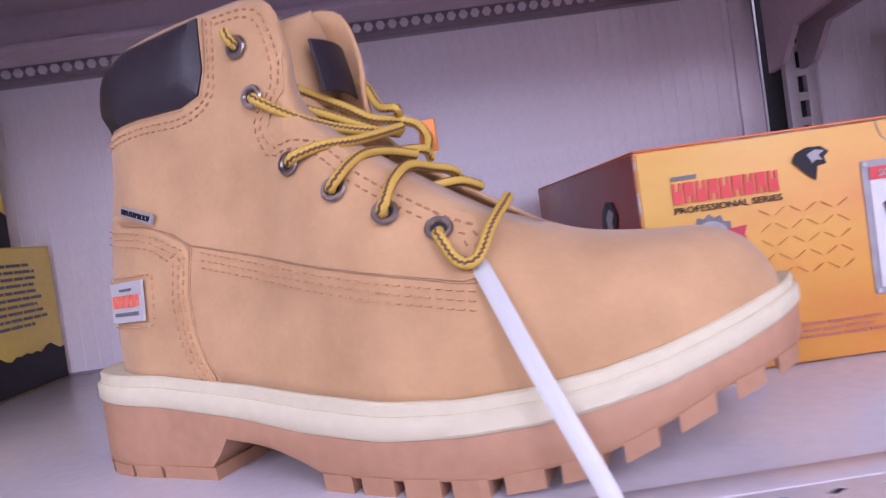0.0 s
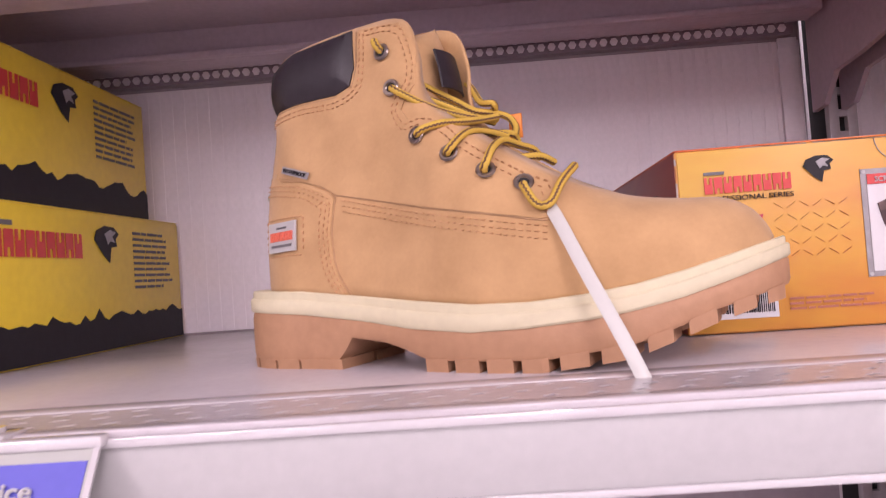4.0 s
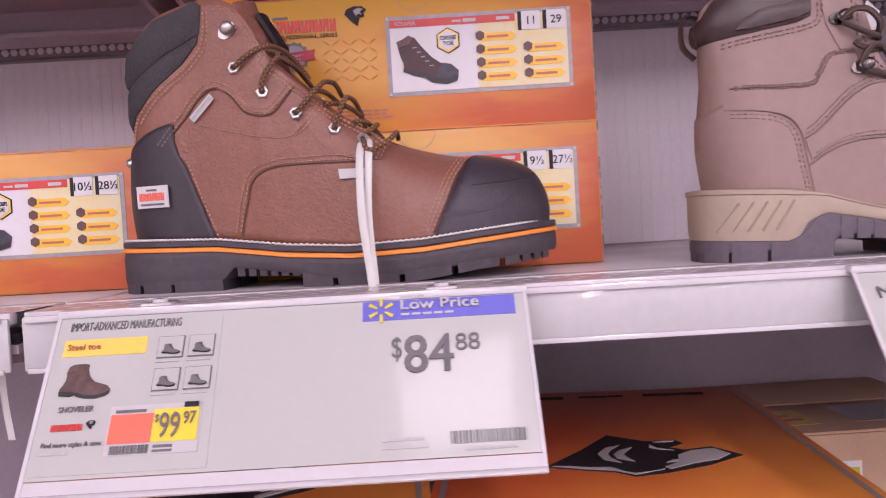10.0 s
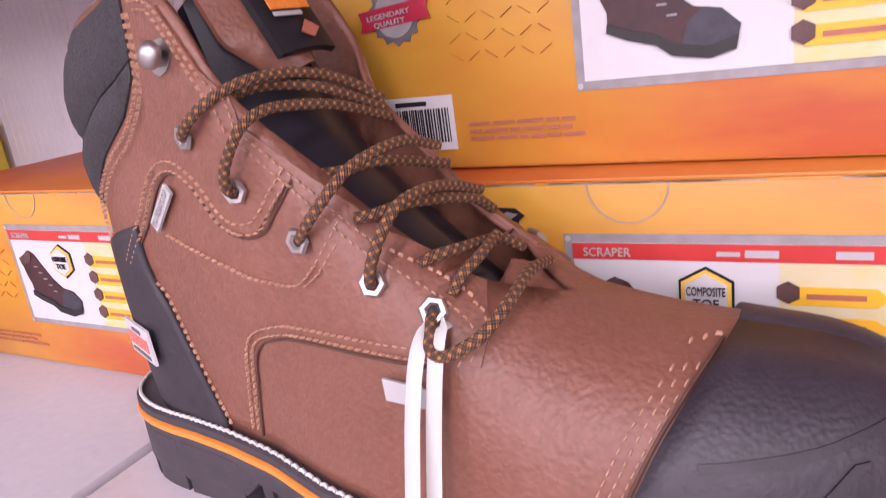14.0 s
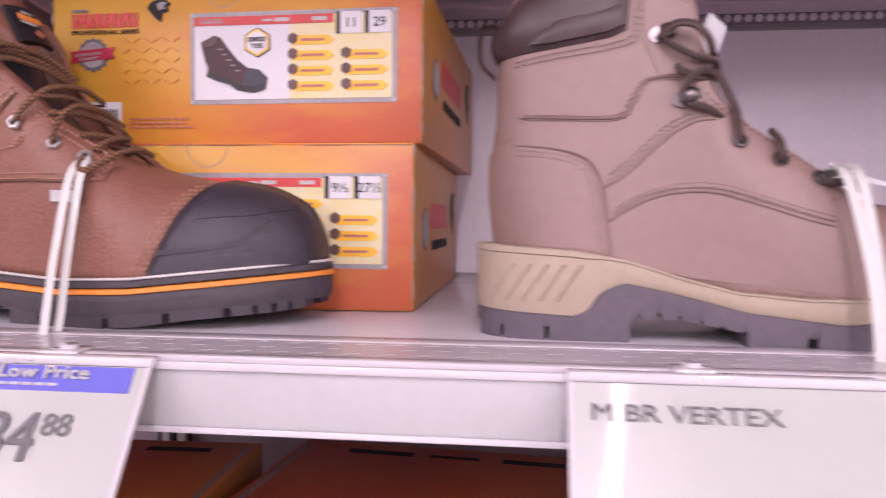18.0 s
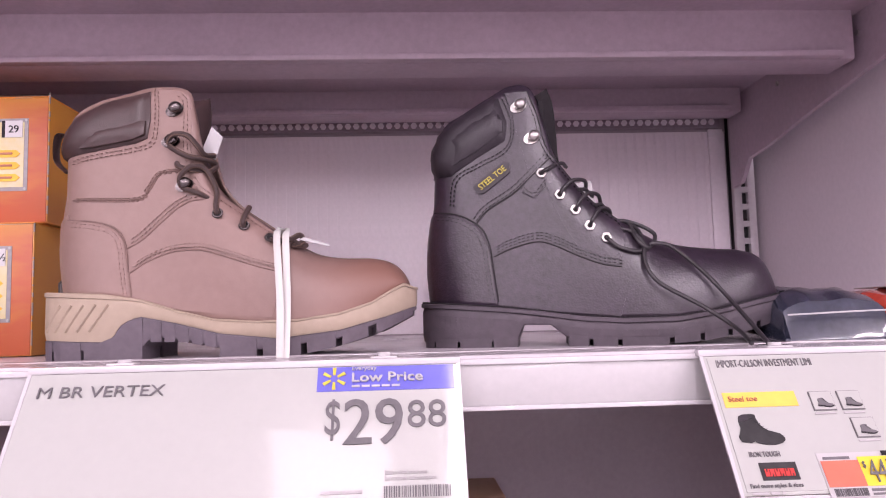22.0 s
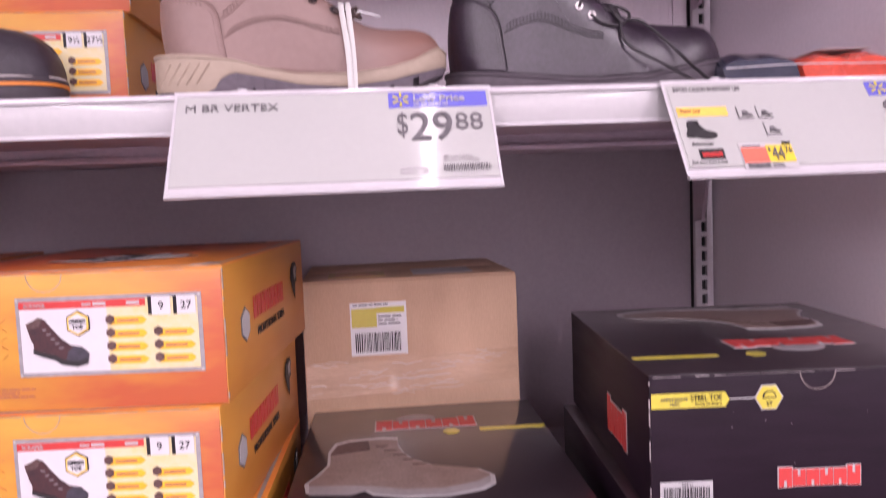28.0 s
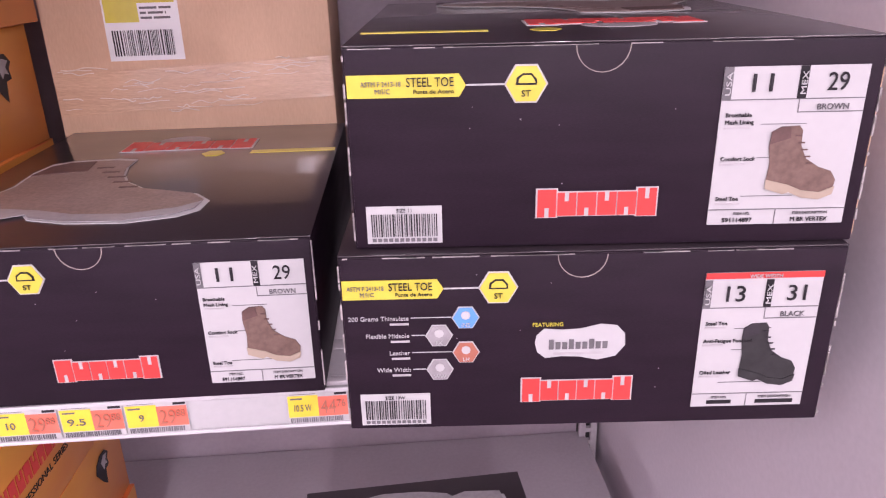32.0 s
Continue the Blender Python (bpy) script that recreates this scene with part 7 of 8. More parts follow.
def card_box(name, m, w, d, h, mt, top_mt, label, group, side_mt=None, edge="card_edge"):
    """A printed card box: body, tucked lid with a lip of its own, raw edges at the corners."""
    o = thing(name, m, label, "box", group)
    part("body", box(-w / 2, w / 2, -d / 2, d / 2, 0.0, h - 0.0012, 0.0012), side_mt or mt, o)
    part("front_panel", box(-w / 2 + 0.0012, w / 2 - 0.0012, -d / 2 - 0.0007, -d / 2 + 0.001, 0.001, h - 0.002, 0.0004), mt, o)
    lid = part("lid", box(-w / 2, w / 2, -d / 2 + 0.0005, d / 2, h - 0.0012, h, 0.0005), top_mt, o)
    cut = [(0.0155 * math.cos(a), 0.0155 * math.sin(a)) for a in (math.pi + math.pi * k / 12 for k in range(13))]
    inner = [(0.0150 * math.cos(a), 0.0150 * math.sin(a)) for a in (2 * math.pi - math.pi * k / 12 for k in range(13))]
    part("thumb_cut", add_prism(bmesh.new(), cut + inner, 0.0005, face(w, d, "front") @ Matrix.Translation((w * 0.48, h - 0.002, 0.0007))), "card_edge", o, "thumb notch in the flap", smooth=False)
    bm = bmesh.new()
    rnd = random.Random(int(w * 1e4 + h * 1e5 + m.translation.x * 1e4))
    for cx in (-w / 2, w / 2):
        for k in range(14):
            z = rnd.uniform(0.004, h - 0.006)
            add_box(bm, cx - 0.0005, cx + 0.0005, -d / 2 - 0.0008, -d / 2 + 0.0006, z, z + rnd.uniform(0.001, 0.012))
    for k in range(22):
        x = rnd.uniform(-w / 2, w / 2 - 0.03)
        add_box(bm, x, x + rnd.uniform(0.002, 0.03), -d / 2 - 0.0008, -d / 2 + 0.0005, h - 0.0021, h - 0.0016)
    tagged(part("worn_edge", bm, edge, o, "scuffed white card edges", smooth=False), kind="stuff")
    return o


def orange_box(m, sizes, label, seed, w=0.290, d=0.350, h=0.1195, lid_art=False, red_end=False):
    o = card_box("shoe_box", m, w, d, h, "box_front", "box_top", label, "orange shoe boxes", "box_side")
    f = face(w, d, "front") @ Matrix.Translation((0, 0, 0.0009))
    if red_end:
        part("left_panel", box(-w / 2 - 0.0006, -w / 2 + 0.0004, -d / 2 + 0.0012, d / 2 - 0.0012, 0.001, h - 0.0018, 0.0003), "box_left", o, "dark red printed end")
    glyph_mark("brand_mark", f, 0.017, 0.0895, 0.055, 0.0105, 9, "red", o)
    lettering("PROFESSIONAL SERIES", f, 0.017, 0.0845, 0.0032, "ink", o, width=0.055)
    bars("small_print", [(0.017, 0.030, 0.1015, 0.1035)], f, "grey_ink", o)
    cat_emblem(f, 0.079, 0.092, 0.019, 0.017, o)
    cx, cy = 0.034, 0.069
    star = [(cx + (0.0135 if k % 2 else 0.0115) * math.cos(k * math.pi / 14), cy + (0.0135 if k % 2 else 0.0115) * math.sin(k * math.pi / 14)) for k in range(28)]
    seal = flat("seal", star, f, "grey_ink", o)
    flat("disc", [(cx + x, cy + y) for x, y in disc(0.0098, 20)], f, "silver", seal, 0.0006)
    flat("ribbon", [(cx - 0.018, cy - 0.006), (cx + 0.018, cy - 0.003), (cx + 0.0165, cy + 0.001), (cx + 0.018, cy + 0.0055), (cx - 0.018, cy + 0.0025), (cx - 0.0165, cy - 0.002)], f, "maroon", seal, 0.0010)
    lettering("LEGENDARY", f @ pose(0, 0, 0.0012, 0, 0, 4.5), cx + 0.003, cy - 0.0035, 0.0022, "label_white", seal, width=0.022, align="m")
    lettering("QUALITY", f @ pose(0, 0, 0.0012, 0, 0, 4.5), cx + 0.003, cy - 0.0068, 0.0022, "label_white", seal, width=0.016, align="m")
    tread = bmesh.new()
    for i in range(6):
        for j in range(5):
            s = 0.0017 if (i + j) % 2 else -0.0017
            c = Vector((0.062 + i * 0.008, 0.048 + j * 0.0078, 0.0))
            add_tube(tread, [f @ (c + Vector((-0.0025, -s, 0))), f @ (c + Vector((0, 0, 0.0003))), f @ (c + Vector((0.0025, s, 0)))], 0.0005, 6, 0.35)
    tagged(part("embossing", tread, "box_front", o), kind="stuff")
    framed_label(f, 0.1135, 0.030, 0.158, 0.068, sizes, o, seed)
    bc = flat("barcode_label", rect(0.017, 0.057, 0.009, 0.033), f, "print_white", o)
    barcode(f, 0.0195, 0.0125, 0.035, 0.015, bc, seed)
    bars("small_print", [(0.028, 0.044, 0.029, 0.031)], f, "ink", bc, 0.0006)
    small_print(f, 0.064, 0.019, 0.062, 3, 0.0032, o, seed, "rust")
    for sd in ("right", "left"):
        g = face(w, d, sd) @ Matrix.Translation((0, 0, 0.0008 if sd == "left" and red_end else 0.0002))
        hx = flat("hexagon_badge", hexagon(0.062, 0.058, 0.017), g, "grey_ink", o)
        flat("field", hexagon(0.062, 0.058, 0.0145), g, "label_white", hx, 0.0006)
        glyph_mark("brand_mark", g, 0.092, 0.058, 0.135, 0.022, 9, "red", o)
        lettering("PROFESSIONAL SERIES", g, 0.104, 0.040, 0.0085, "ink", o, width=0.120)
        cat_emblem(g, 0.268, 0.050, 0.040, 0.046, o)
    if lid_art:
        t = top_face(w, d, h)
        bars("border", [(0.006, 0.010, 0.014, d - 0.014), (w - 0.010, w - 0.006, 0.014, d - 0.014), (0.014, w - 0.014, 0.006, 0.010)], t, "silver", o, 0.0)
        flat("corner_plate", [(0.006, 0.006), (0.028, 0.006), (0.006, 0.028)], t, "silver", o, 0.0008)
        flat("corner_plate", [(w - 0.006, 0.006), (w - 0.006, 0.028), (w - 0.028, 0.006)], t, "silver", o, 0.0008)
        for cx in (0.0125, w - 0.0125):
            flat("stud", [(cx + x, 0.0125 + y) for x, y in disc(0.0035, 12)], t, "grey_ink", o, 0.0014)
        place = lambda *pts: [(0.081 + p * 0.147, 0.087 + q * 0.101) for p, q in pts]
        emb = flat("lid_emblem", place((0.0, 0.24), (0.20, 0.62), (0.37, 1.0), (0.46, 0.90), (0.56, 0.80), (0.72, 0.82), (0.75, 0.72), (0.66, 0.62), (0.74, 0.56), (0.88, 0.62), (1.0, 0.40), (0.80, 0.20), (0.58, 0.06),
                                       (0.42, 0.0), (0.33, 0.10), (0.20, 0.15)), t, "ink", o, 0.0)
        for pts in (((0.68, 0.42), (0.76, 0.52), (0.88, 0.56), (0.94, 0.42), (0.86, 0.30), (0.74, 0.24), (0.60, 0.12), (0.58, 0.17), (0.66, 0.26)),
                    ((0.03, 0.245), (0.12, 0.235), (0.21, 0.20), (0.32, 0.19), (0.37, 0.10), (0.42, 0.05), (0.52, 0.09), (0.57, 0.12), (0.42, 0.02), (0.335, 0.115), (0.20, 0.165)),
                    ((0.57, 0.70), (0.60, 0.60), (0.68, 0.54), (0.62, 0.56), (0.56, 0.62)), ((0.60, 0.76), (0.66, 0.79), (0.71, 0.77), (0.66, 0.75)),
                    ((0.30, 0.36), (0.28, 0.50), (0.33, 0.64), (0.41, 0.70), (0.36, 0.60), (0.33, 0.50), (0.34, 0.40), (0.38, 0.28)),
                    ((0.37, 0.38), (0.36, 0.48), (0.40, 0.58), (0.47, 0.64), (0.43, 0.54), (0.41, 0.48), (0.42, 0.40), (0.45, 0.30)),
                    ((0.60, 0.26), (0.64, 0.32), (0.70, 0.32), (0.66, 0.28))):
            flat("mark", place(*pts), t, "label_white", emb, 0.0006)
        for r in ((0.05, 0.11, d - 0.030, d - 0.020), (0.125, 0.17, d - 0.028, d - 0.022), (0.19, 0.25, d - 0.030, d - 0.020)):
            flat("slot", rect(*r), t, "ink", o)
    return o


Zs, Zl = SHELF_Z + 0.0006, LOW_Z + 0.0018


def corner(x, y, yaw, w, d, z):
    """The pose of a box whose front right corner stands at (x, y)."""
    return pose(x, y, z, 0, 0, yaw) @ Matrix.Translation((-w / 2, d / 2, 0))


orange_box(corner(0.4235, 0.392, -1.8, 0.29, 0.35, Zs), ("10½", "28½"), "orange printed shoe box standing end-on on the shelf", 11, red_end=True)
orange_box(corner(0.803, 0.389, 0.5, 0.29, 0.35, Zs), ("9½", "27½"), "orange printed shoe box under another, its corner crushed", 12)
orange_box(corner(0.8065, 0.404, -1.6, 0.29, 0.35, Zs + 0.1205), ("11", "29"), "orange printed shoe box stacked on another", 13)
# stock stacks below
for k, (dx, dy, yaw, s) in enumerate(((0.012, 0.0, -1.5, ("10½", "28½")), (-0.006, -0.006, -4.5, ("9", "27")), (0.002, -0.004, -5.5, ("9", "27")))):
    orange_box(corner(0.930 + dx, 0.186 + dy, yaw, 0.29, 0.35, Zl + 0.1203 * k), s, "orange printed shoe box in a stack on the stock shelf", 20 + k, lid_art=True)
for k, (dx, dy, yaw, s) in enumerate(((0.0, 0.0, 0.0, ("10", "28½")), (0.004, 0.004, 1.0, ("9½", "27½")), (0.003, 0.010, 2.5, ("10", "28½")))):
    orange_box(corner(0.650 + dx, 0.178 + dy, yaw, 0.29, 0.35, Zl + 0.1203 * k), s if s[0] != "10" else ("10½", "28½"), "orange printed shoe box in a neighbouring stack", 30 + k, lid_art=True)
orange_box(corner(0.925, 0.225, -2, 0.29, 0.35, 0.2168), ("9", "27"), "orange printed shoe box on the bottom shelf", 40)
orange_box(corner(0.925, 0.225, -1, 0.29, 0.35, 0.3371), ("9", "27"), "orange printed shoe box on the bottom shelf", 41, lid_art=True)
orange_box(corner(0.922, 0.222, -2, 0.29, 0.35, 0.4574), ("9", "27"), "orange printed shoe box topping a stack on the bottom shelf", 42, lid_art=True)


def yellow_box(m, label, seed, w=0.22, d=0.335, h=0.1325):
    o = card_box("shoe_box", m, w, d, h, "box_yellow", "box_yellow", label, "yellow shoe boxes")
    rnd = random.Random(seed)
    for sd, ln in (("front", w), ("right", d)):
        f = face(w, d, sd) @ Matrix.Translation((0, 0, 0.0009 if sd == "front" else 0.0003))
        edge = [(0.0008, 0.001)]
        edge.append((ln - 0.0008, 0.001))
        n = 42
        for k in range(n, -1, -1):
            x = 0.0008 + (ln - 0.0016) * k / n
            edge.append((x, 0.033 + 0.010 * noise.noise(Vector((x * 28, seed, 0))) + rnd.uniform(-0.003, 0.003) + (0.012 if rnd.random() < 0.07 else 0)))
        flat("torn_band", edge, f, "ink", o, label="black torn-edge printed band")
    f = face(w, d, "right") @ Matrix.Translation((0, 0, 0.0003))
    glyph_mark("brand_mark", f, 0.018, 0.088, 0.120, 0.022, 9, "red", o)
    bars("small_print", [(0.018, 0.042, 0.113, 0.117)], f, "grey_ink", o)
    cat_emblem(f, 0.156, 0.084, 0.044, 0.036, o)
    small_print(f, 0.228, 0.114, 0.085, 10, 0.0062, o, seed, "grey_ink")
    f = face(w, d, "front") @ Matrix.Translation((0, 0, 0.0009))
    lab = flat("label", rect(0.085, 0.196, 0.014, 0.122), f, "label_white", o, 0.0012, label="white size label")
    for k, s in enumerate(("10½", "28½")):
        x0 = 0.088 + k * 0.056
        lettering(s, f @ Matrix.Translation((0, 0, 0.0014)), x0 + 0.028, 0.100, 0.012, "ink", lab, align="m")
        flat("tab", rect(x0, x0 + 0.007, 0.094, 0.118), f, "ink", lab, 0.0018)
    hiker_picture(f, 0.125, 0.028, 0.062, 0.052, "rust", "photo_brown", lab, 0.0018)
    bars("small_print", [(0.092, 0.13, 0.0845, 0.0865), (0.15, 0.18, 0.018, 0.020)], f, "pale_ink", lab, 0.0018)
    return o


yellow_box(corner(-0.361, 0.442, -2.6, 0.22, 0.335, Zs), "yellow and black shoe box with a torn-edge print", 51)
yellow_box(corner(-0.374, 0.412, -1.3, 0.22, 0.335, Zs + 0.1332), "yellow and black shoe box stacked on its twin", 52)


def steel_toe_flag(f, x, y, parent):
    """The yellow safety flag with its hexagon badge."""
    x0 = max(x, 0.0015)
    p = flat("safety_flag", [(x0, y), (x + 0.064, y), (x + 0.068, y + 0.0065), (x + 0.064, y + 0.013), (x0, y + 0.013)], f, "acid", parent)
    lettering("STEEL TOE", f @ Matrix.Translation((0, 0, 0.0006)), x + 0.034, y + 0.0062, 0.0052, "ink", p, width=0.027)
    lettering("Punta de Acero", f @ Matrix.Translation((0, 0, 0.0006)), x + 0.038, y + 0.0022, 0.0024, "ink", p, width=0.023)
    lettering("ASTM F 2413-18", f @ Matrix.Translation((0, 0, 0.0006)), x + 0.008, y + 0.0066, 0.0028, "grey_ink", p, width=0.023)
    lettering("M/I/C", f @ Matrix.Translation((0, 0, 0.0006)), x + 0.016, y + 0.0024, 0.0028, "grey_ink", p)
    flat("line", rect(x + 0.068, x + 0.092, y + 0.0060, y + 0.0070), f, "label_white", parent)
    hx = flat("badge", hexagon(x + 0.102, y + 0.0065, 0.0125, True), f, "label_white", parent)
    flat("field", hexagon(x + 0.102, y + 0.0065, 0.0114, True), f, "acid", hx, 0.0006)
    c = x + 0.102
    toe = [(c - 0.006, y + 0.006), (c + 0.006, y + 0.006), (c + 0.006, y + 0.009), (c + 0.003, y + 0.0125), (c - 0.002, y + 0.0125), (c - 0.0055, y + 0.010)]
    flat("toe_mark", toe, f, "ink", hx, 0.0012)
    flat("toe_core", [(c - 0.0045, y + 0.0072), (c + 0.005, y + 0.0072), (c + 0.0045, y + 0.009), (c + 0.0025, y + 0.0115), (c - 0.0018, y + 0.0115), (c - 0.0042, y + 0.0095)], f, "acid", hx, 0.0018)
    lettering("ST", f @ Matrix.Translation((0, 0, 0.0010)), c, y - 0.0005, 0.0036, "ink", hx, align="m")


def block_mark(f, x, y, w, h, parent):
    """The maker's mark, as plain notched red blocks on a white keyline, the outer two taller."""
    step, b, t = w / 6, 0.045 * h, 0.14 * h
    edge = [(x - b, y - b - t * 0.4), (x + step + b, y - b - t * 0.4), (x + step + b, y - b), (x + w - step - b, y - b), (x + w - step - b, y - b - t * 0.4), (x + w + b, y - b - t * 0.4),
            (x + w + b, y + h + t + b), (x + w - step - b, y + h + t + b), (x + w - step - b, y + h + b), (x + step + b, y + h + b), (x + step + b, y + h + t + b), (x - b, y + h + t + b)]
    mark = flat("brand_mark", edge, f, "label_white", parent, label="red block mark with a white outline")
    for i in range(6):
        up, down = (t, t * 0.4) if i in (0, 5) else (0.0, 0.0)
        x0, x1, y0, y1 = x + step * (i + 0.03), x + step * (i + 0.97), y - down, y + h + up
        xa, xb, ym = x0 + step * 0.36, x1 - step * 0.36, y0 + (y1 - y0) * (0.62 if i % 2 else 0.34)
        shape = [(x0, y0), (x1, y0), (x1, y1), (xb, y1), (xb, ym), (xa, ym), (xa, y1), (x0, y1)] if i % 2 else [(x0, y0), (xa, y0), (xa, ym), (xb, ym), (xb, y0), (x1, y0), (x1, y1), (x0, y1)]
        flat("block", shape, f, "red", mark, 0.0006)


def size_label(f, x, y, w, h, sizes, colour, wide, parent, seed):
    lab = flat("size_label", rect(x, x + w, y, y + h), f, "label_white", parent, label="white size label with a boot picture")
    up = f @ Matrix.Translation((0, 0, 0.0006))
    top = y + h
    if wide:
        flat("band", rect(x, x + w, top - 0.004, top), f, "red", lab, 0.0006)
        lettering("WIDE WIDTH", up @ Matrix.Translation((0, 0, 0.0006)), x + w / 2, top - 0.0031, 0.0023, "label_white", lab, align="m")
        top -= 0.005
    ch = h * 0.195
    for k, (s, c) in enumerate(zip(sizes, ("USA", "MEX"))):
        x0 = x + k * w * 0.52
        flat("size_tab", rect(x0, x0 + w * 0.062, top - ch, top), f, "ink" if k else "grey_ink", lab, 0.0006)
        lettering(c, up @ pose(x0 + w * 0.05, top - ch * 0.85, 0.0006, 0, 0, 90), 0, 0, 0.0030, "label_white", lab, width=ch * 0.7)
        lettering(s, up, x0 + w * 0.27, top - ch * 0.76, ch * 0.56, "ink", lab, align="m", width=(0.0115 if len(s) > 1 else None))
    lettering(colour, up, x + w * 0.78, top - ch - h * 0.068, h * 0.036, "grey_ink", lab, align="m")
    bars("line_work", [(x, x + w, top - ch - 0.0004, top - ch + 0.0001), (x + w * 0.54, x + w, top - ch - h * 0.085, top - ch - h * 0.08), (x, x + w, y + h * 0.10, y + h * 0.105),
                   (x + w * 0.49, x + w * 0.495, y, y + h * 0.10), (x + w * 0.54, x + w * 0.545, top - ch - h * 0.085, top - ch),
                   (x + w * 0.30, x + w * 0.62, top - ch - h * 0.155, top - ch - h * 0.152), (x + w * 0.30, x + w * 0.48, y + h * 0.44, y + h * 0.443), (x + w * 0.22, x + w * 0.60, y + h * 0.19, y + h * 0.193)], f, "grey_ink", lab, 0.0006)
    words = (("Breathable", 0.70), ("Mesh Lining", 0.655), ("Comfort Sock", 0.425), ("Steel Toe", 0.165)) if not wide else (("Steel Toe", 0.63), ("Anti-Fatigue Footbed", 0.50), ("Oiled Leather", 0.26))
    for word, k in words:
        lettering(word, up, x + w * 0.04, y + h * k, h * 0.026, "ink", lab)
    bars("small_print", [(x + w * 0.04, x + w * 0.22, y + h * (k - 0.03), y + h * (k - 0.018)) for _, k in words], f, "pale_ink", lab, 0.0006)
    lettering("ITEM NO.", up, x + w * 0.245, y + h * 0.068, h * 0.018, "grey_ink", lab, align="m")
    lettering("ITEM DESCRIPTION", up, x + w * 0.745, y + h * 0.068, h * 0.018, "grey_ink", lab, align="m")
    if wide:
        bars("small_print", [(x + w * 0.14, x + w * 0.36, y + h * 0.022, y + h * 0.05), (x + w * 0.58, x + w * 0.92, y + h * 0.022, y + h * 0.05)], f, "ink", lab, 0.0006)
    else:
        lettering("591114897", up, x + w * 0.215, y + h * 0.020, h * 0.028, "ink", lab, align="m", width=w * 0.22)
        lettering("M BR VERTEX", up, x + w * 0.745, y + h * 0.020, h * 0.028, "ink", lab, align="m", width=w * 0.27)
    small_boot_picture(f, x + w * 0.36, y + h * 0.17, w * 0.53, h * 0.47, "photo_black" if wide else "photo_taupe", "photo_black" if wide else "khaki", lab, 0.0009)
    return lab


def black_box(m, label, seed, sizes, colour, wide=False, w=0.300, d=0.350, h=0.1225, lid_turn=True, lid_art=True, lab=(0.214, 0.080)):
    o = card_box("shoe_box", m, w, d, h, "box_black", "box_black_lid", label, "black shoe boxes", edge="scuff")
    f = face(w, d, "front") @ Matrix.Translation((0, 0, 0.0009))
    steel_toe_flag(f, 0.0015 if not wide else -0.0035, h - 0.0292, o)
    block_mark(f, w * 0.365, h * 0.165, 0.072, 0.0145, o)
    size_label(f, lab[0], h * 0.10, lab[1], h * 0.77, sizes, colour, wide, o, seed)
    bc = flat("barcode_label", rect(0.008, 0.054, 0.004, 0.028), f, "label_white", o)
    lettering("SIZE 13W" if wide else "SIZE 11", f @ Matrix.Translation((0, 0, 0.0006)), 0.031, 0.0245, 0.0022, "ink", bc, align="m")
    barcode(f, 0.011, 0.0085, 0.040, 0.0145, bc, seed)
    bars("small_print", [(0.011 + k * 0.0034, 0.0135 + k * 0.0034, 0.0052, 0.0074) for k in range(12)], f, "grey_ink", bc, 0.0006)
    if wide:
        sole = flat("footbed_mark", [(w * 0.39 + a * 0.058, h * 0.40 + b * 0.026) for a, b in
                    ((0.0, 0.5), (0.03, 0.25), (0.12, 0.08), (0.3, 0.12), (0.5, 0.1), (0.7, 0.0), (0.9, 0.1), (1.0, 0.4), (0.99, 0.72), (0.9, 0.95), (0.72, 1.0), (0.5, 0.88), (0.3, 0.86), (0.1, 0.9), (0.02, 0.72))], f, "label_white", o)
        bars("brand_mark", [(w * 0.39 + 0.009 + k * 0.0043, w * 0.39 + 0.0122 + k * 0.0043, h * 0.40 + 0.0085, h * 0.40 + (0.0135 if k % 3 else 0.0155)) for k in range(9)], f, "grey_ink", sole, 0.0006)
        bars("small_print", [(w * 0.39 + 0.012, w * 0.39 + 0.044, h * 0.40 + 0.0045, h * 0.40 + 0.006)], f, "pale_ink", sole, 0.0006)
        lettering("FEATURING", f, w * 0.385, h * 0.60, 0.0026, "acid", o)
        for k, (word, code, mt, hx) in enumerate((("200 Grams Thinsulate", "INS", "sky_blue", 0.078), ("Flexible Midsole", "FX", "silver", 0.061), ("Leather", "LH", "rust", 0.078), ("Wide Width", "WW", "silver", 0.061))):
            y = h * (0.66 - 0.0985 * k)
            lettering(word, f, 0.042, y - 0.001, 0.0030, "label_white", o, align="r")
            bars("small_print", [(0.030, 0.042, y - 0.0045, y - 0.003)], f, "pale_ink", o, 0.0004)
            flat("line", rect(0.0435, hx - 0.009, y + 0.0001, y + 0.0006), f, "label_white", o)
            bd = flat("badge", hexagon(hx, y, 0.0088, True), f, "label_white", o, 0.0002)
            flat("field", hexagon(hx, y, 0.008, True), f, mt, bd, 0.0008)
            flat("symbol", [(hx + a, y + 0.002 + b) for a, b in disc(0.003, 8)], f, "label_white", bd, 0.0014)
            lettering(code, f @ Matrix.Translation((0, 0, 0.0012)), hx, y - 0.0058, 0.0026, "label_white", bd, align="m")
    rnd = random.Random(seed)
    bars("specks", [(a, a + rnd.uniform(0.0003, 0.0008), b, b + rnd.uniform(0.0003, 0.0007)) for a, b in ((rnd.uniform(0.06, w * 0.68), rnd.uniform(0.01, h - 0.01)) for _ in range(7))], f, "silver", o, 0.0)
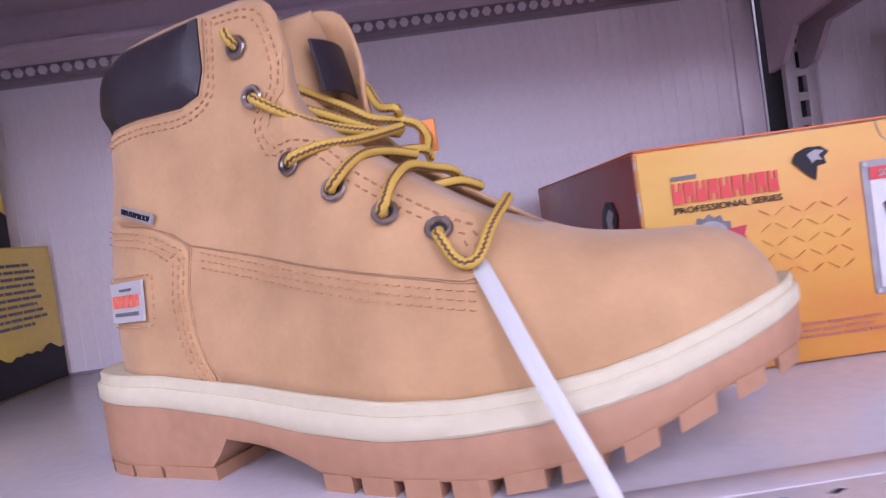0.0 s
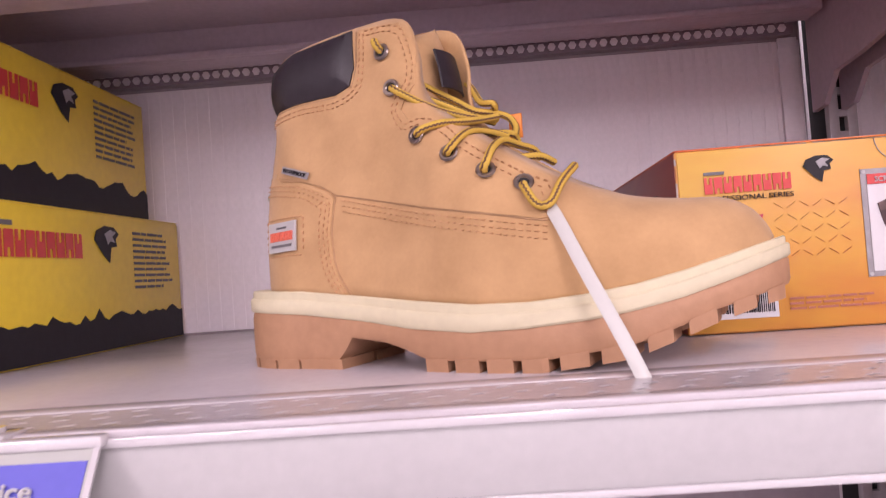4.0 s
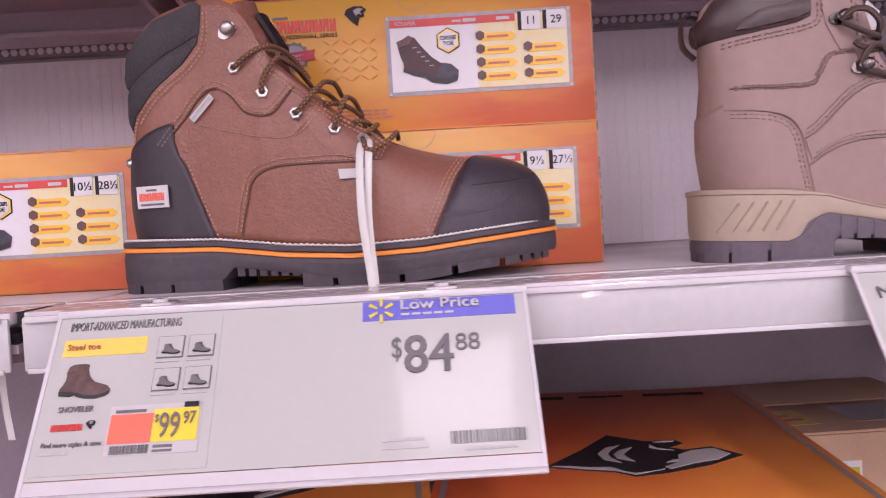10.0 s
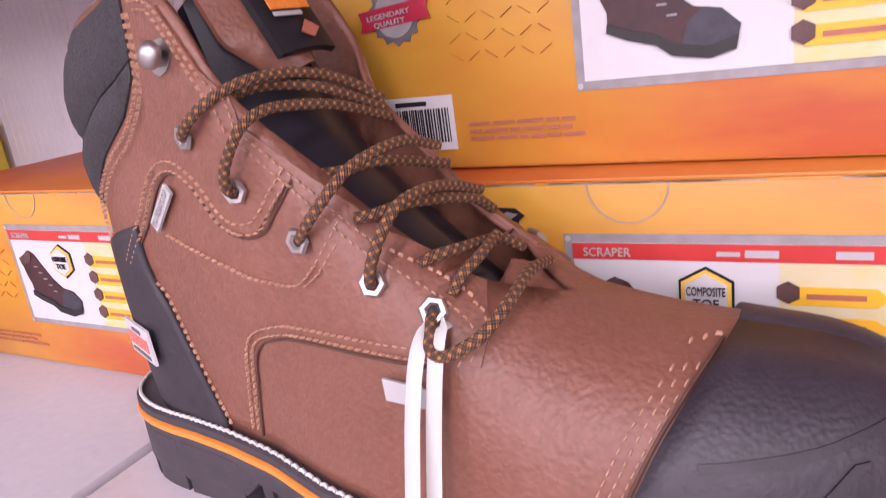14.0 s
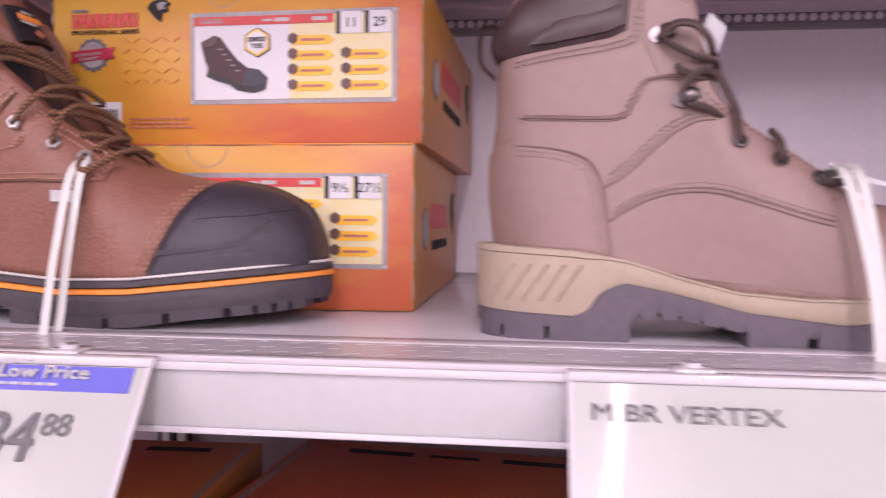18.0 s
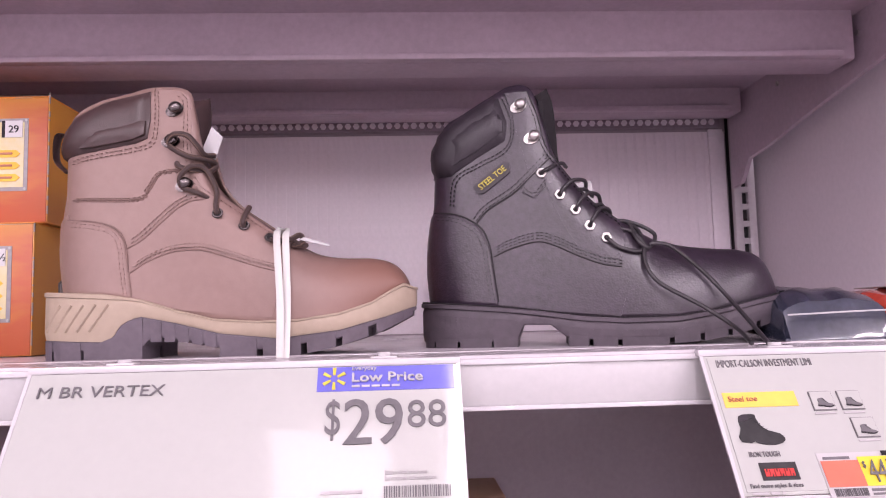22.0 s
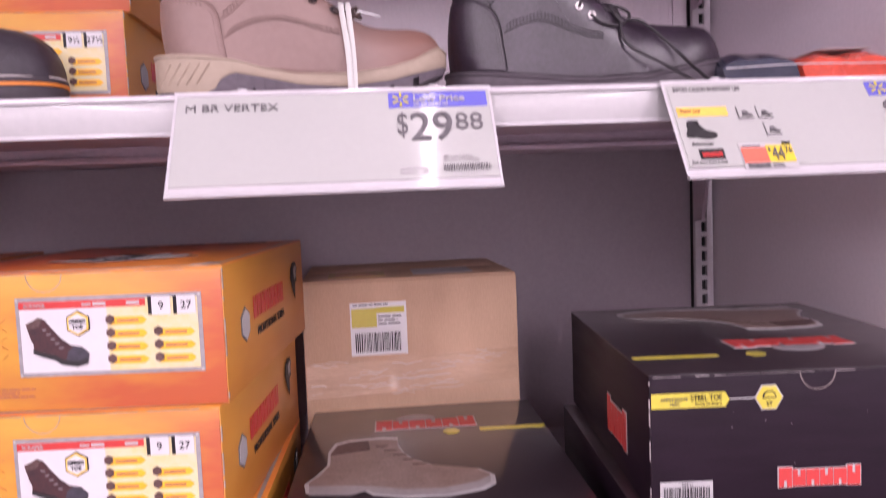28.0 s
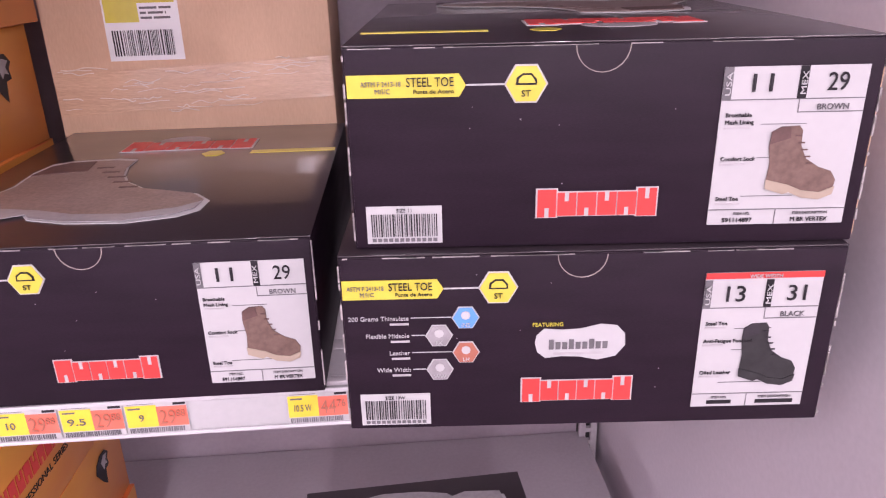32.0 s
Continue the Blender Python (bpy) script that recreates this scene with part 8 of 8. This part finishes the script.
    if lid_art:
        t = top_face(w, d, h, lid_turn)
        block_mark(t, w * (0.24 if lid_turn else 0.285), d * (0.64 if lid_turn else 0.72), 0.118 if lid_turn else 0.126, 0.030, o)
        flat("crest", [(w * (0.43 if lid_turn else 0.46) + x, d * (0.75 if lid_turn else 0.83) + y) for x, y in disc(0.017, 16, 1.5)], t, "silver", o)
        if lid_turn:
            flat("flag", rect(w * 0.72, w - 0.004, d * 0.80, d * 0.825), t, "acid", o)
            flat("badge", hexagon(w * 0.60, d * 0.815, 0.010, True), t, "acid", o)
            boot_picture(t, w * 0.10, d * 0.06, w * 0.72, d * 0.42, "photo_lid", "silver", o, 0.0002, outline_=True)
        else:
            flat("flag", rect(w * 0.72, w - 0.002, d * 0.655, d * 0.685), t, "acid", o)
            flat("badge", hexagon(w * 0.60, d * 0.665, 0.011, True), t, "acid", o)
            edge = boot_picture(t, w * 0.06, d * 0.115, w * 0.63, d * 0.50, "photo_lid", "silver", o, 0.0004, outline_=True)
            flat("model_badge", [(0.006, 0.004), (0.055, 0.004), (0.052, 0.018), (0.010, 0.018)], t, "teal", o)
            lettering("VERTEX", t, 0.018, 0.008, 0.006, "label_white", o, width=0.026)
    g = face(w, d, "left") @ Matrix.Translation((0, 0, 0.0003))
    block_mark(g, 0.20, 0.030, 0.075, 0.032, o)
    return o


black_box(corner(1.259, 0.190, -1.2, 0.295, 0.35, Zl), "black printed shoe box on the stock shelf, boot on its lid", 61, ("11", "29"), "BROWN", w=0.295, lid_turn=False, lab=(0.2149, 0.074))
black_box(corner(1.592, 0.119, -4.0, 0.313, 0.35, Zl), "black printed shoe box for wide boots under another", 62, ("13", "31"), "BLACK", wide=True, w=0.313, h=0.1265, lab=(0.2270, 0.073), lid_art=False)
top_box = black_box(corner(1.595, 0.124, -4.8, 0.305, 0.35, Zl + 0.1272), "black printed shoe box stacked on another, edges scuffed", 63, ("11", "29"), "BROWN", w=0.305, lab=(0.2150, 0.0815))
black_box(corner(1.470, 0.165, 3.0, 0.262, 0.30, 0.2168), "black shoe box on the bottom shelf", 64, ("11", "29"), "BROWN", w=0.262, d=0.30, h=0.185, lab=(0.18, 0.074))

part("raw_side", box(0.1527, 0.1535, -0.1735, 0.10, 0.004, 0.119, 0.0002), "kraft", top_box, "bare brown card side")

# brown shipping carton
carton = thing("shipping_carton", pose(1.107, 0.665, Zl, 0, 0, 1.0), "brown corrugated shipping carton sealed with clear tape", "carton")
part("body", box(-0.148, 0.148, -0.120, 0.115, 0.0, 0.299, 0.002), "kraft", carton)
part("flap", box(-0.147, 0.147, -0.119, -0.004, 0.2992, 0.3022, 0.001), "kraft", carton)
part("flap", box(-0.147, 0.147, 0.002, 0.114, 0.2992, 0.3022, 0.001), "kraft", carton)
f = Matrix(((1, 0, 0, -0.148), (0, 0, -1, -0.1203), (0, 1, 0, 0), (0, 0, 0, 1)))
part("tape", add_prism(bmesh.new(), [(0.002, 0.140), (0.294, 0.152), (0.294, 0.196), (0.15, 0.190), (0.002, 0.186)], 0.0005, f), "tape", carton, "glossy wrinkled clear tape", smooth=False)
rnd = random.Random(9)
# raised wrinkles, coloured pale to paint the tape's highlights
for k in range(36):
    x0, ln, y0 = rnd.uniform(0.004, 0.25), rnd.uniform(0.012, 0.06), 0.142 + 0.050 * (k / 35)
    pts = [Vector((x0 + ln * j / 4, y0 + rnd.uniform(-0.0018, 0.0018) + 0.012 * x0, 0.0007 + rnd.uniform(0, 0.0006))) for j in range(5) if x0 + ln * j / 4 < 0.293]
    if len(pts) > 2:
        part("tape_wrinkle_glint", add_tube(bmesh.new(), spline([f @ p for p in pts], 4), rnd.uniform(0.0003, 0.0008), 6), "tape_glint", carton)
lab = flat("shipping_label", rect(0.064, 0.141, 0.197, 0.270), f, "paper", carton, label="white and yellow shipping label")
flat("band", rect(0.066, 0.100, 0.236, 0.262), f, "acid", lab, 0.0006)
flat("band", rect(0.100, 0.138, 0.255, 0.263), f, "acid", lab, 0.0006)
barcode(f, 0.070, 0.202, 0.062, 0.026, lab, 5)
small_print(f, 0.102, 0.249, 0.034, 3, 0.005, lab, 6, "grey_ink", 0.0006)
small_print(f, 0.068, 0.266, 0.06, 1, 0.004, lab, 7, "ink", 0.0006)
t = pose(-0.148, -0.12, 0.3023)
flat("top_label", rect(0.035, 0.115, 0.03, 0.09), t, "amber", carton)
flat("top_label", rect(0.155, 0.24, 0.03, 0.10), t, "label_white", carton)
bars("small_print", [(0.045, 0.105, 0.045, 0.052), (0.045, 0.095, 0.062, 0.069)], t, "rust", carton, 0.0006)

# folded garment in a clear bag
bag = thing("bagged_garment", pose(1.519, 0.325, SHELF_Z + 0.0005, 0, 0, -4), "folded navy and red garment in a clear plastic bag", "garment")


def pillow(x0, x1, y0, y1, h, seed):
    bm = bmesh.new()
    nx, ny = 22, 16
    top = []
    for i in range(nx + 1):
        row = []
        for j in range(ny + 1):
            a, b = i / nx, j / ny
            e = (1 - (2 * a - 1) ** 6) * (1 - (2 * b - 1) ** 4)
            x, y = x0 + (x1 - x0) * a, y0 + (y1 - y0) * b
            z = 0.003 + h * e ** 0.32 * (0.92 + 0.16 * noise.noise(Vector((x * 40, y * 40, seed))))
            row.append(bm.verts.new((x, y, z)))
        top.append(row)
    for i in range(nx):
        for j in range(ny):
            bm.faces.new((top[i][j], top[i + 1][j], top[i + 1][j + 1], top[i][j + 1]))
    rim = [top[i][0] for i in range(nx + 1)] + [top[nx][j] for j in range(1, ny + 1)] + [top[i][ny] for i in range(nx - 1, -1, -1)] + [top[0][j] for j in range(ny - 1, 0, -1)]
    low = [bm.verts.new((v.co.x, v.co.y, 0)) for v in rim]
    n = len(rim)
    for k in range(n):
        bm.faces.new((rim[k], rim[(k + 1) % n], low[(k + 1) % n], low[k]))
    bm.faces.new(low[::-1])
    return bm


part("navy_cloth", pillow(-0.096, -0.012, -0.07, 0.11, 0.041, 1), "bag_navy", bag)
part("red_cloth", pillow(-0.015, 0.092, -0.07, 0.11, 0.039, 2), "bag_red", bag)
part("bag_seam", box(-0.096, 0.096, -0.078, -0.068, 0.0, 0.0016, 0.0004), "clear", bag)
part("label", box(0.015, 0.07, -0.045, 0.04, 0.0415, 0.0425, 0.0004), "label_white", bag, "white bag label")
part("bag_weld", add_tube(bmesh.new(), spline([Vector((-0.094, -0.0715, 0.021)), Vector((-0.02, -0.0725, 0.023)), Vector((0.05, -0.0725, 0.0215)), Vector((0.091, -0.0715, 0.022))], 6), 0.0007, 6), "clear", bag, "clear welded bag seam")


# ---------- price signs ----------
def spark(f, x, y, r, parent, mt="acid"):
    """The store's emblem, as six plain strokes."""
    bm = bmesh.new()
    for k in range(6):
        a = math.pi / 2 + k * math.pi / 3
        d, s = Vector((math.cos(a), math.sin(a))), Vector((-math.sin(a), math.cos(a)))
        pts = [Vector((x, y)) + d * r * p + s * r * q for p, q in ((0.32, -0.09), (1.0, -0.15), (1.0, 0.15), (0.32, 0.09))]
        add_prism(bm, [(p.x, p.y) for p in pts], 0.0004, f @ Matrix.Translation((0, 0, 0.0010)))
    return part("emblem", bm, mt, parent, smooth=False)


def price_sign(x, w, price, label, head, dollar, big, small, art="", seed=1, h=0.103, tilt=33.0, drop=0.0):
    """A card in a clear sleeve, hung from the shelf lip and leaning out at the bottom. Its frame: x right, y up from the lower edge.
    head, dollar, big and small: the places (x0, x1, y0, y1) of the blue header, the dollar sign and the two halves of the price."""
    s = thing("price_sign", pose(x, 0.1935, SHELF_Z - 0.004), label, "sign", "price signs")
    f = pose(0, 0, 0, 90 - tilt, 0, 0) @ Matrix.Translation((0, -h, 0))
    part("card", add_prism(bmesh.new(), rect(0.002, w - 0.002, 0.012, h), 0.001, f), "sign", s, "white printed card")
    rail = bmesh.new()
    add_tube(rail, [f @ Vector((0, 0.003, 0.0005)), f @ Vector((w, 0.003, 0.0005))], 0.0032, 10, 0.55)
    add_prism(rail, rect(0, w, 0.003, 0.0115), 0.0008, f)
    part("lower_rail", rail, "clear", s, "clear plastic sleeve edge")
    for ex in (0.0008, w - 0.0008):
        part("side_rail", add_prism(bmesh.new(), rect(ex - 0.0011, ex + 0.0011, 0.004, h + 0.002), 0.0012, f), "clear", s, "clear plastic sleeve edge")
    part("hinge", box(-0.001, w + 0.001, -0.001, 0.0062, 0.0005, 0.0052, 0.0012), "clear", s, "clear plastic hinge strip")
    for k in (0.2, 0.82):
        bm = bmesh.new()
        add_box(bm, w * k - 0.009, w * k + 0.009, 0.004, 0.020, 0.0040, 0.0065, 0.0012)
        add_prism(bm, disc(0.0045, 12), 0.0022, pose(w * k, 0.012, 0.0062))
        part("clip", bm, "clear", s, "clear plastic clip")
    g = f @ Matrix.Translation((0, 0, 0.001))
    up = g @ Matrix.Translation((0, 0, 0.0006))
    x0, x1, y0, y1 = head
    hd = flat("header", rect(*head), g, "blue", s, label="blue printed header")
    spark(g, x0 + 0.0105, (y0 + y1) / 2, 0.0076, hd)
    lettering("Everyday", up, x0 + 0.0215, y0 + 0.0138, 0.0030, "label_white", hd)
    for n, (dx, dy) in enumerate(((0, 0), (0.0004, 0), (0, 0.0003))):
        lettering("Low Price", up @ Matrix.Translation((0, 0, n * 0.0002)), x0 + 0.0215 + dx, y0 + 0.0055 + dy, 0.0062, "label_white", hd, width=0.044)
    bars("small_print", [(x0 + 0.0215 + k * 0.0062, x0 + 0.0265 + k * 0.0062, y0 + 0.0022, y0 + 0.0036) for k in range(5)], g, "label_white", hd, 0.0007)
    for word, (a, b, c, d), heavy in (("$", dollar, 0), (price[0], big, 0.0009), (price[1], small, 0)):
        for dx in ((0, heavy) if heavy else (0,)):
            lettering(word, g @ Matrix.Translation((0, 0, 0.0003 if dx else 0)), a + dx, c, d - c, "grey_ink", s, width=b - a - heavy)
    barcode(g, w - 0.0475, 0.0185, 0.039, 0.0066, s, seed, "grey_ink")
    small_print(g, w - 0.083, 0.0215, 0.030, 2, 0.0040, s, seed, "pale_ink")
    bars("small_print", [(w - 0.040 + k * 0.0025, w - 0.0385 + k * 0.0025, 0.0148, 0.0168) for k in range(11)], g, "pale_ink", s)
    if art == "name":
        lettering("M BR VERTEX", g, 0.0096, 0.0864, 0.0075, "grey_ink", s, width=0.0762)
    if art in ("name", "tough"):
        lettering("Scan with the app", g, w - 0.047, 0.032, 0.0024, "pale_ink", s)
        lettering("for more information", g, w - 0.047, 0.0285, 0.0024, "pale_ink", s)
    if art in ("shoveler", "tough"):
        card = flat("feature_card", rect(0.004, 0.094 if art == "shoveler" else 0.108, 0.014, h - 0.002), g, "sign", s)
        lettering("IMPORT-ADVANCED MANUFACTURING" if art == "shoveler" else "IMPORT-CALSON INVESTMENT LIMI", g, 0.009, h - 0.0085, 0.0052, "grey_ink", s, width=0.062)
        g = g @ Matrix.Translation((0.0 if art == "shoveler" else -0.001, -drop, 0.0006))
        up = g @ Matrix.Translation((0, 0, 0.0006))
        a = flat("feature_band", rect(0.0075, 0.0535, 0.0790, 0.0890), g, "amber", s)
        lettering("Steel toe", up, 0.010, 0.0825, 0.0036, "rust", a)
        boot_picture(g, 0.010, 0.0540, 0.0275, 0.0205, "photo_dark" if art == "shoveler" else "photo_black", "photo_black", s, 0.0)
        lettering("SHOVELER" if art == "shoveler" else "IRON TOUGH", g, 0.0125, 0.0470, 0.0032, "grey_ink", s, width=0.0185)
        cells = ((0.0598, 0.0752), (0.0767, 0.0752), (0.0598, 0.0563), (0.0767, 0.0563)) if art == "shoveler" else ((0.0620, 0.0752), (0.0800, 0.0752), (0.0820, 0.0570))
        for cx, cy in cells:
            c = flat("icon", rect(cx, cx + 0.0145, cy, cy + 0.0130), g, "grey_ink", s)
            flat("icon_field", rect(cx + 0.0005, cx + 0.0140, cy + 0.0005, cy + 0.0125), g, "sign", c, 0.0006)
            boot_picture(g, cx + 0.003, cy + 0.0015, 0.010, 0.0065, "grey_ink", "ink", c, 0.0012)
            bars("small_print", [(cx, cx + 0.013, cy - 0.0024, cy - 0.0014)], g, "pale_ink", s)
        tx, ty = (0.0414, 0.0285) if art == "shoveler" else (0.0535, 0.0275)
        tk = flat("shelf_ticket", rect(tx - 0.001, tx + 0.047, ty - 0.006, ty + 0.0205), g, "label_white", s, label="red and yellow shelf ticket")
        flat("red_half", rect(tx, tx + 0.0225, ty, ty + 0.0155), g, "tag_red", tk, 0.0006)
        flat("yellow_half", rect(tx + 0.0225, tx + 0.046, ty, ty + 0.0175), g, "yellow", tk, 0.0006)
        top = up @ Matrix.Translation((0, 0, 0.0006))
        d, c = ("99", "97") if art == "shoveler" else ("44", "76")
        lettering(d, top, tx + 0.0262, ty + 0.0018, 0.0135, "grey_ink", tk, width=0.0105)
        lettering(c, top, tx + 0.0385, ty + 0.0085, 0.0068, "grey_ink", tk, width=0.0062)
        lettering("$", top, tx + 0.0236, ty + 0.0105, 0.0040, "grey_ink", tk, width=0.0018)
        flat("corner_code", rect(tx + 0.038, tx + 0.0455, ty + 0.0178, ty + 0.0205), g, "ink", tk, 0.0012)
        bars("small_print", [(tx + 0.002, tx + 0.018, ty + 0.0165, ty + 0.018), (tx + 0.024, tx + 0.034, ty - 0.003, ty - 0.0015), (tx + 0.024, tx + 0.034, ty - 0.0052, ty - 0.004)], g, "grey_ink", tk, 0.0006)
        barcode(g, tx + 0.002, ty - 0.0055, 0.020, 0.0045, tk, seed + 3, "grey_ink")
        if art == "shoveler":
            glyph_mark("brand_mark", g, 0.0105, 0.0370, 0.0165, 0.0035, 9, "red", s)
            cat_emblem(g, 0.0285, 0.0372, 0.005, 0.005, s, 0.0004)
        else:
            flat("brand_plate", rect(0.0165, 0.0385, 0.0330, 0.0435), g, "photo_black", s)
            glyph_mark("brand_mark", g, 0.0185, 0.0350, 0.018, 0.0045, 6, "red", s, 0.0008)
        lettering("Find more styles & sizes", g, 0.0075, 0.0285, 0.0026, "grey_ink", s, width=0.031)
        small_print(g, 0.0075, 0.0245, 0.02, 1, 0.0035, s, seed, "pale_ink")
    return s


price_sign(-0.412, 0.2685, ("69", "97"), "white price sign in a clear sleeve on the shelf lip", (0.1826, 0.2655, 0.0795, 0.0985), (0.2022, 0.2092, 0.0590, 0.0720), (0.2105, 0.2368, 0.0500, 0.0722), (0.2385, 0.2510, 0.0598, 0.0702), "", 71)
price_sign(0.4465, 0.266, ("84", "88"), "white price sign with boot icons in a clear sleeve", (0.1729, 0.2590, 0.0905, 0.1025), (0.1890, 0.1945, 0.0675, 0.0800), (0.1955, 0.2228, 0.0584, 0.0805), (0.2240, 0.2375, 0.0700, 0.0802), "shoveler", 72)
price_sign(0.9005, 0.268, ("29", "88"), "white price sign in a clear sleeve below the taupe boot", (0.1787, 0.2640, 0.0858, 0.1025), (0.1850, 0.1940, 0.0575, 0.0804), (0.1960, 0.2318, 0.0507, 0.0802), (0.2345, 0.2580, 0.0606, 0.0785), "name", 73)
price_sign(1.3245, 0.283, ("44", "76"), "white price sign with boot icons below the black boot", (0.1920, 0.2770, 0.0850, 0.1010), (0.2010, 0.2110, 0.0570, 0.0800), (0.2150, 0.2510, 0.0505, 0.0800), (0.2520, 0.2735, 0.0600, 0.0785), "tough", 74, drop=0.0125)


# ---------- shelf tickets on the stock shelf ----------
def shelf_tickets(x, dollars, cents, size, seed):
    """A red and yellow paper ticket in the lip's channel."""
    t = thing("shelf_ticket", pose(x, LIP_Y - 0.0006, LOW_Z - 0.0335), "red and yellow paper price ticket in the lip channel", "ticket", "shelf tickets")
    f = Matrix(((1, 0, 0, 0), (0, 0, -1, 0), (0, 1, 0, 0), (0, 0, 0, 1)))
    part("paper", add_prism(bmesh.new(), rect(0, 0.046, 0.0022, 0.0315), 0.0004, f), "label_white", t, smooth=False)
    g = f @ Matrix.Translation((0, 0, 0.0004))
    y = flat("yellow_half", rect(0.001, 0.0235, 0.008, 0.0265), g, "yellow", t)
    r = flat("red_half", rect(0.0235, 0.0455, 0.008, 0.0250), g, "tag_red", t)
    lettering(size, g @ Matrix.Translation((0, 0, 0.0004)), 0.012, 0.0135, 0.0058, "grey_ink", y, align="m", width=0.013 if len(size) > 2 else None)
    lettering(dollars, g @ Matrix.Translation((0, 0, 0.0004)), 0.0252, 0.0105, 0.0120, "rust", r, width=0.0115)
    lettering(cents, g @ Matrix.Translation((0, 0, 0.0004)), 0.0375, 0.0160, 0.0062, "rust", r, width=0.0065)
    barcode(f, 0.002, 0.0030, 0.040, 0.0040, t, seed, "grey_ink", 0.0006)
    bars("small_print", [(0.003, 0.022, 0.0280, 0.0300), (0.003, 0.012, 0.0235, 0.0248)], g, "grey_ink", t)
    flat("corner_code", rect(0.036, 0.045, 0.0262, 0.0300), g, "ink", t)
    return t


for k, (x, d, s) in enumerate(((0.968, "29", "10.5"), (1.0150, "29", "10"), (1.0620, "29", "9.5"), (1.1090, "29", "9"), (1.228, "44", "10.5 W"), (1.2750, "44", "10"), (1.322, "44", "11"), (1.369, "44", "9.5"), (1.416, "44", "9"), (1.463, "44", "13"))):
    shelf_tickets(x, d, "88" if d == "29" else "76", s, 80 + k)
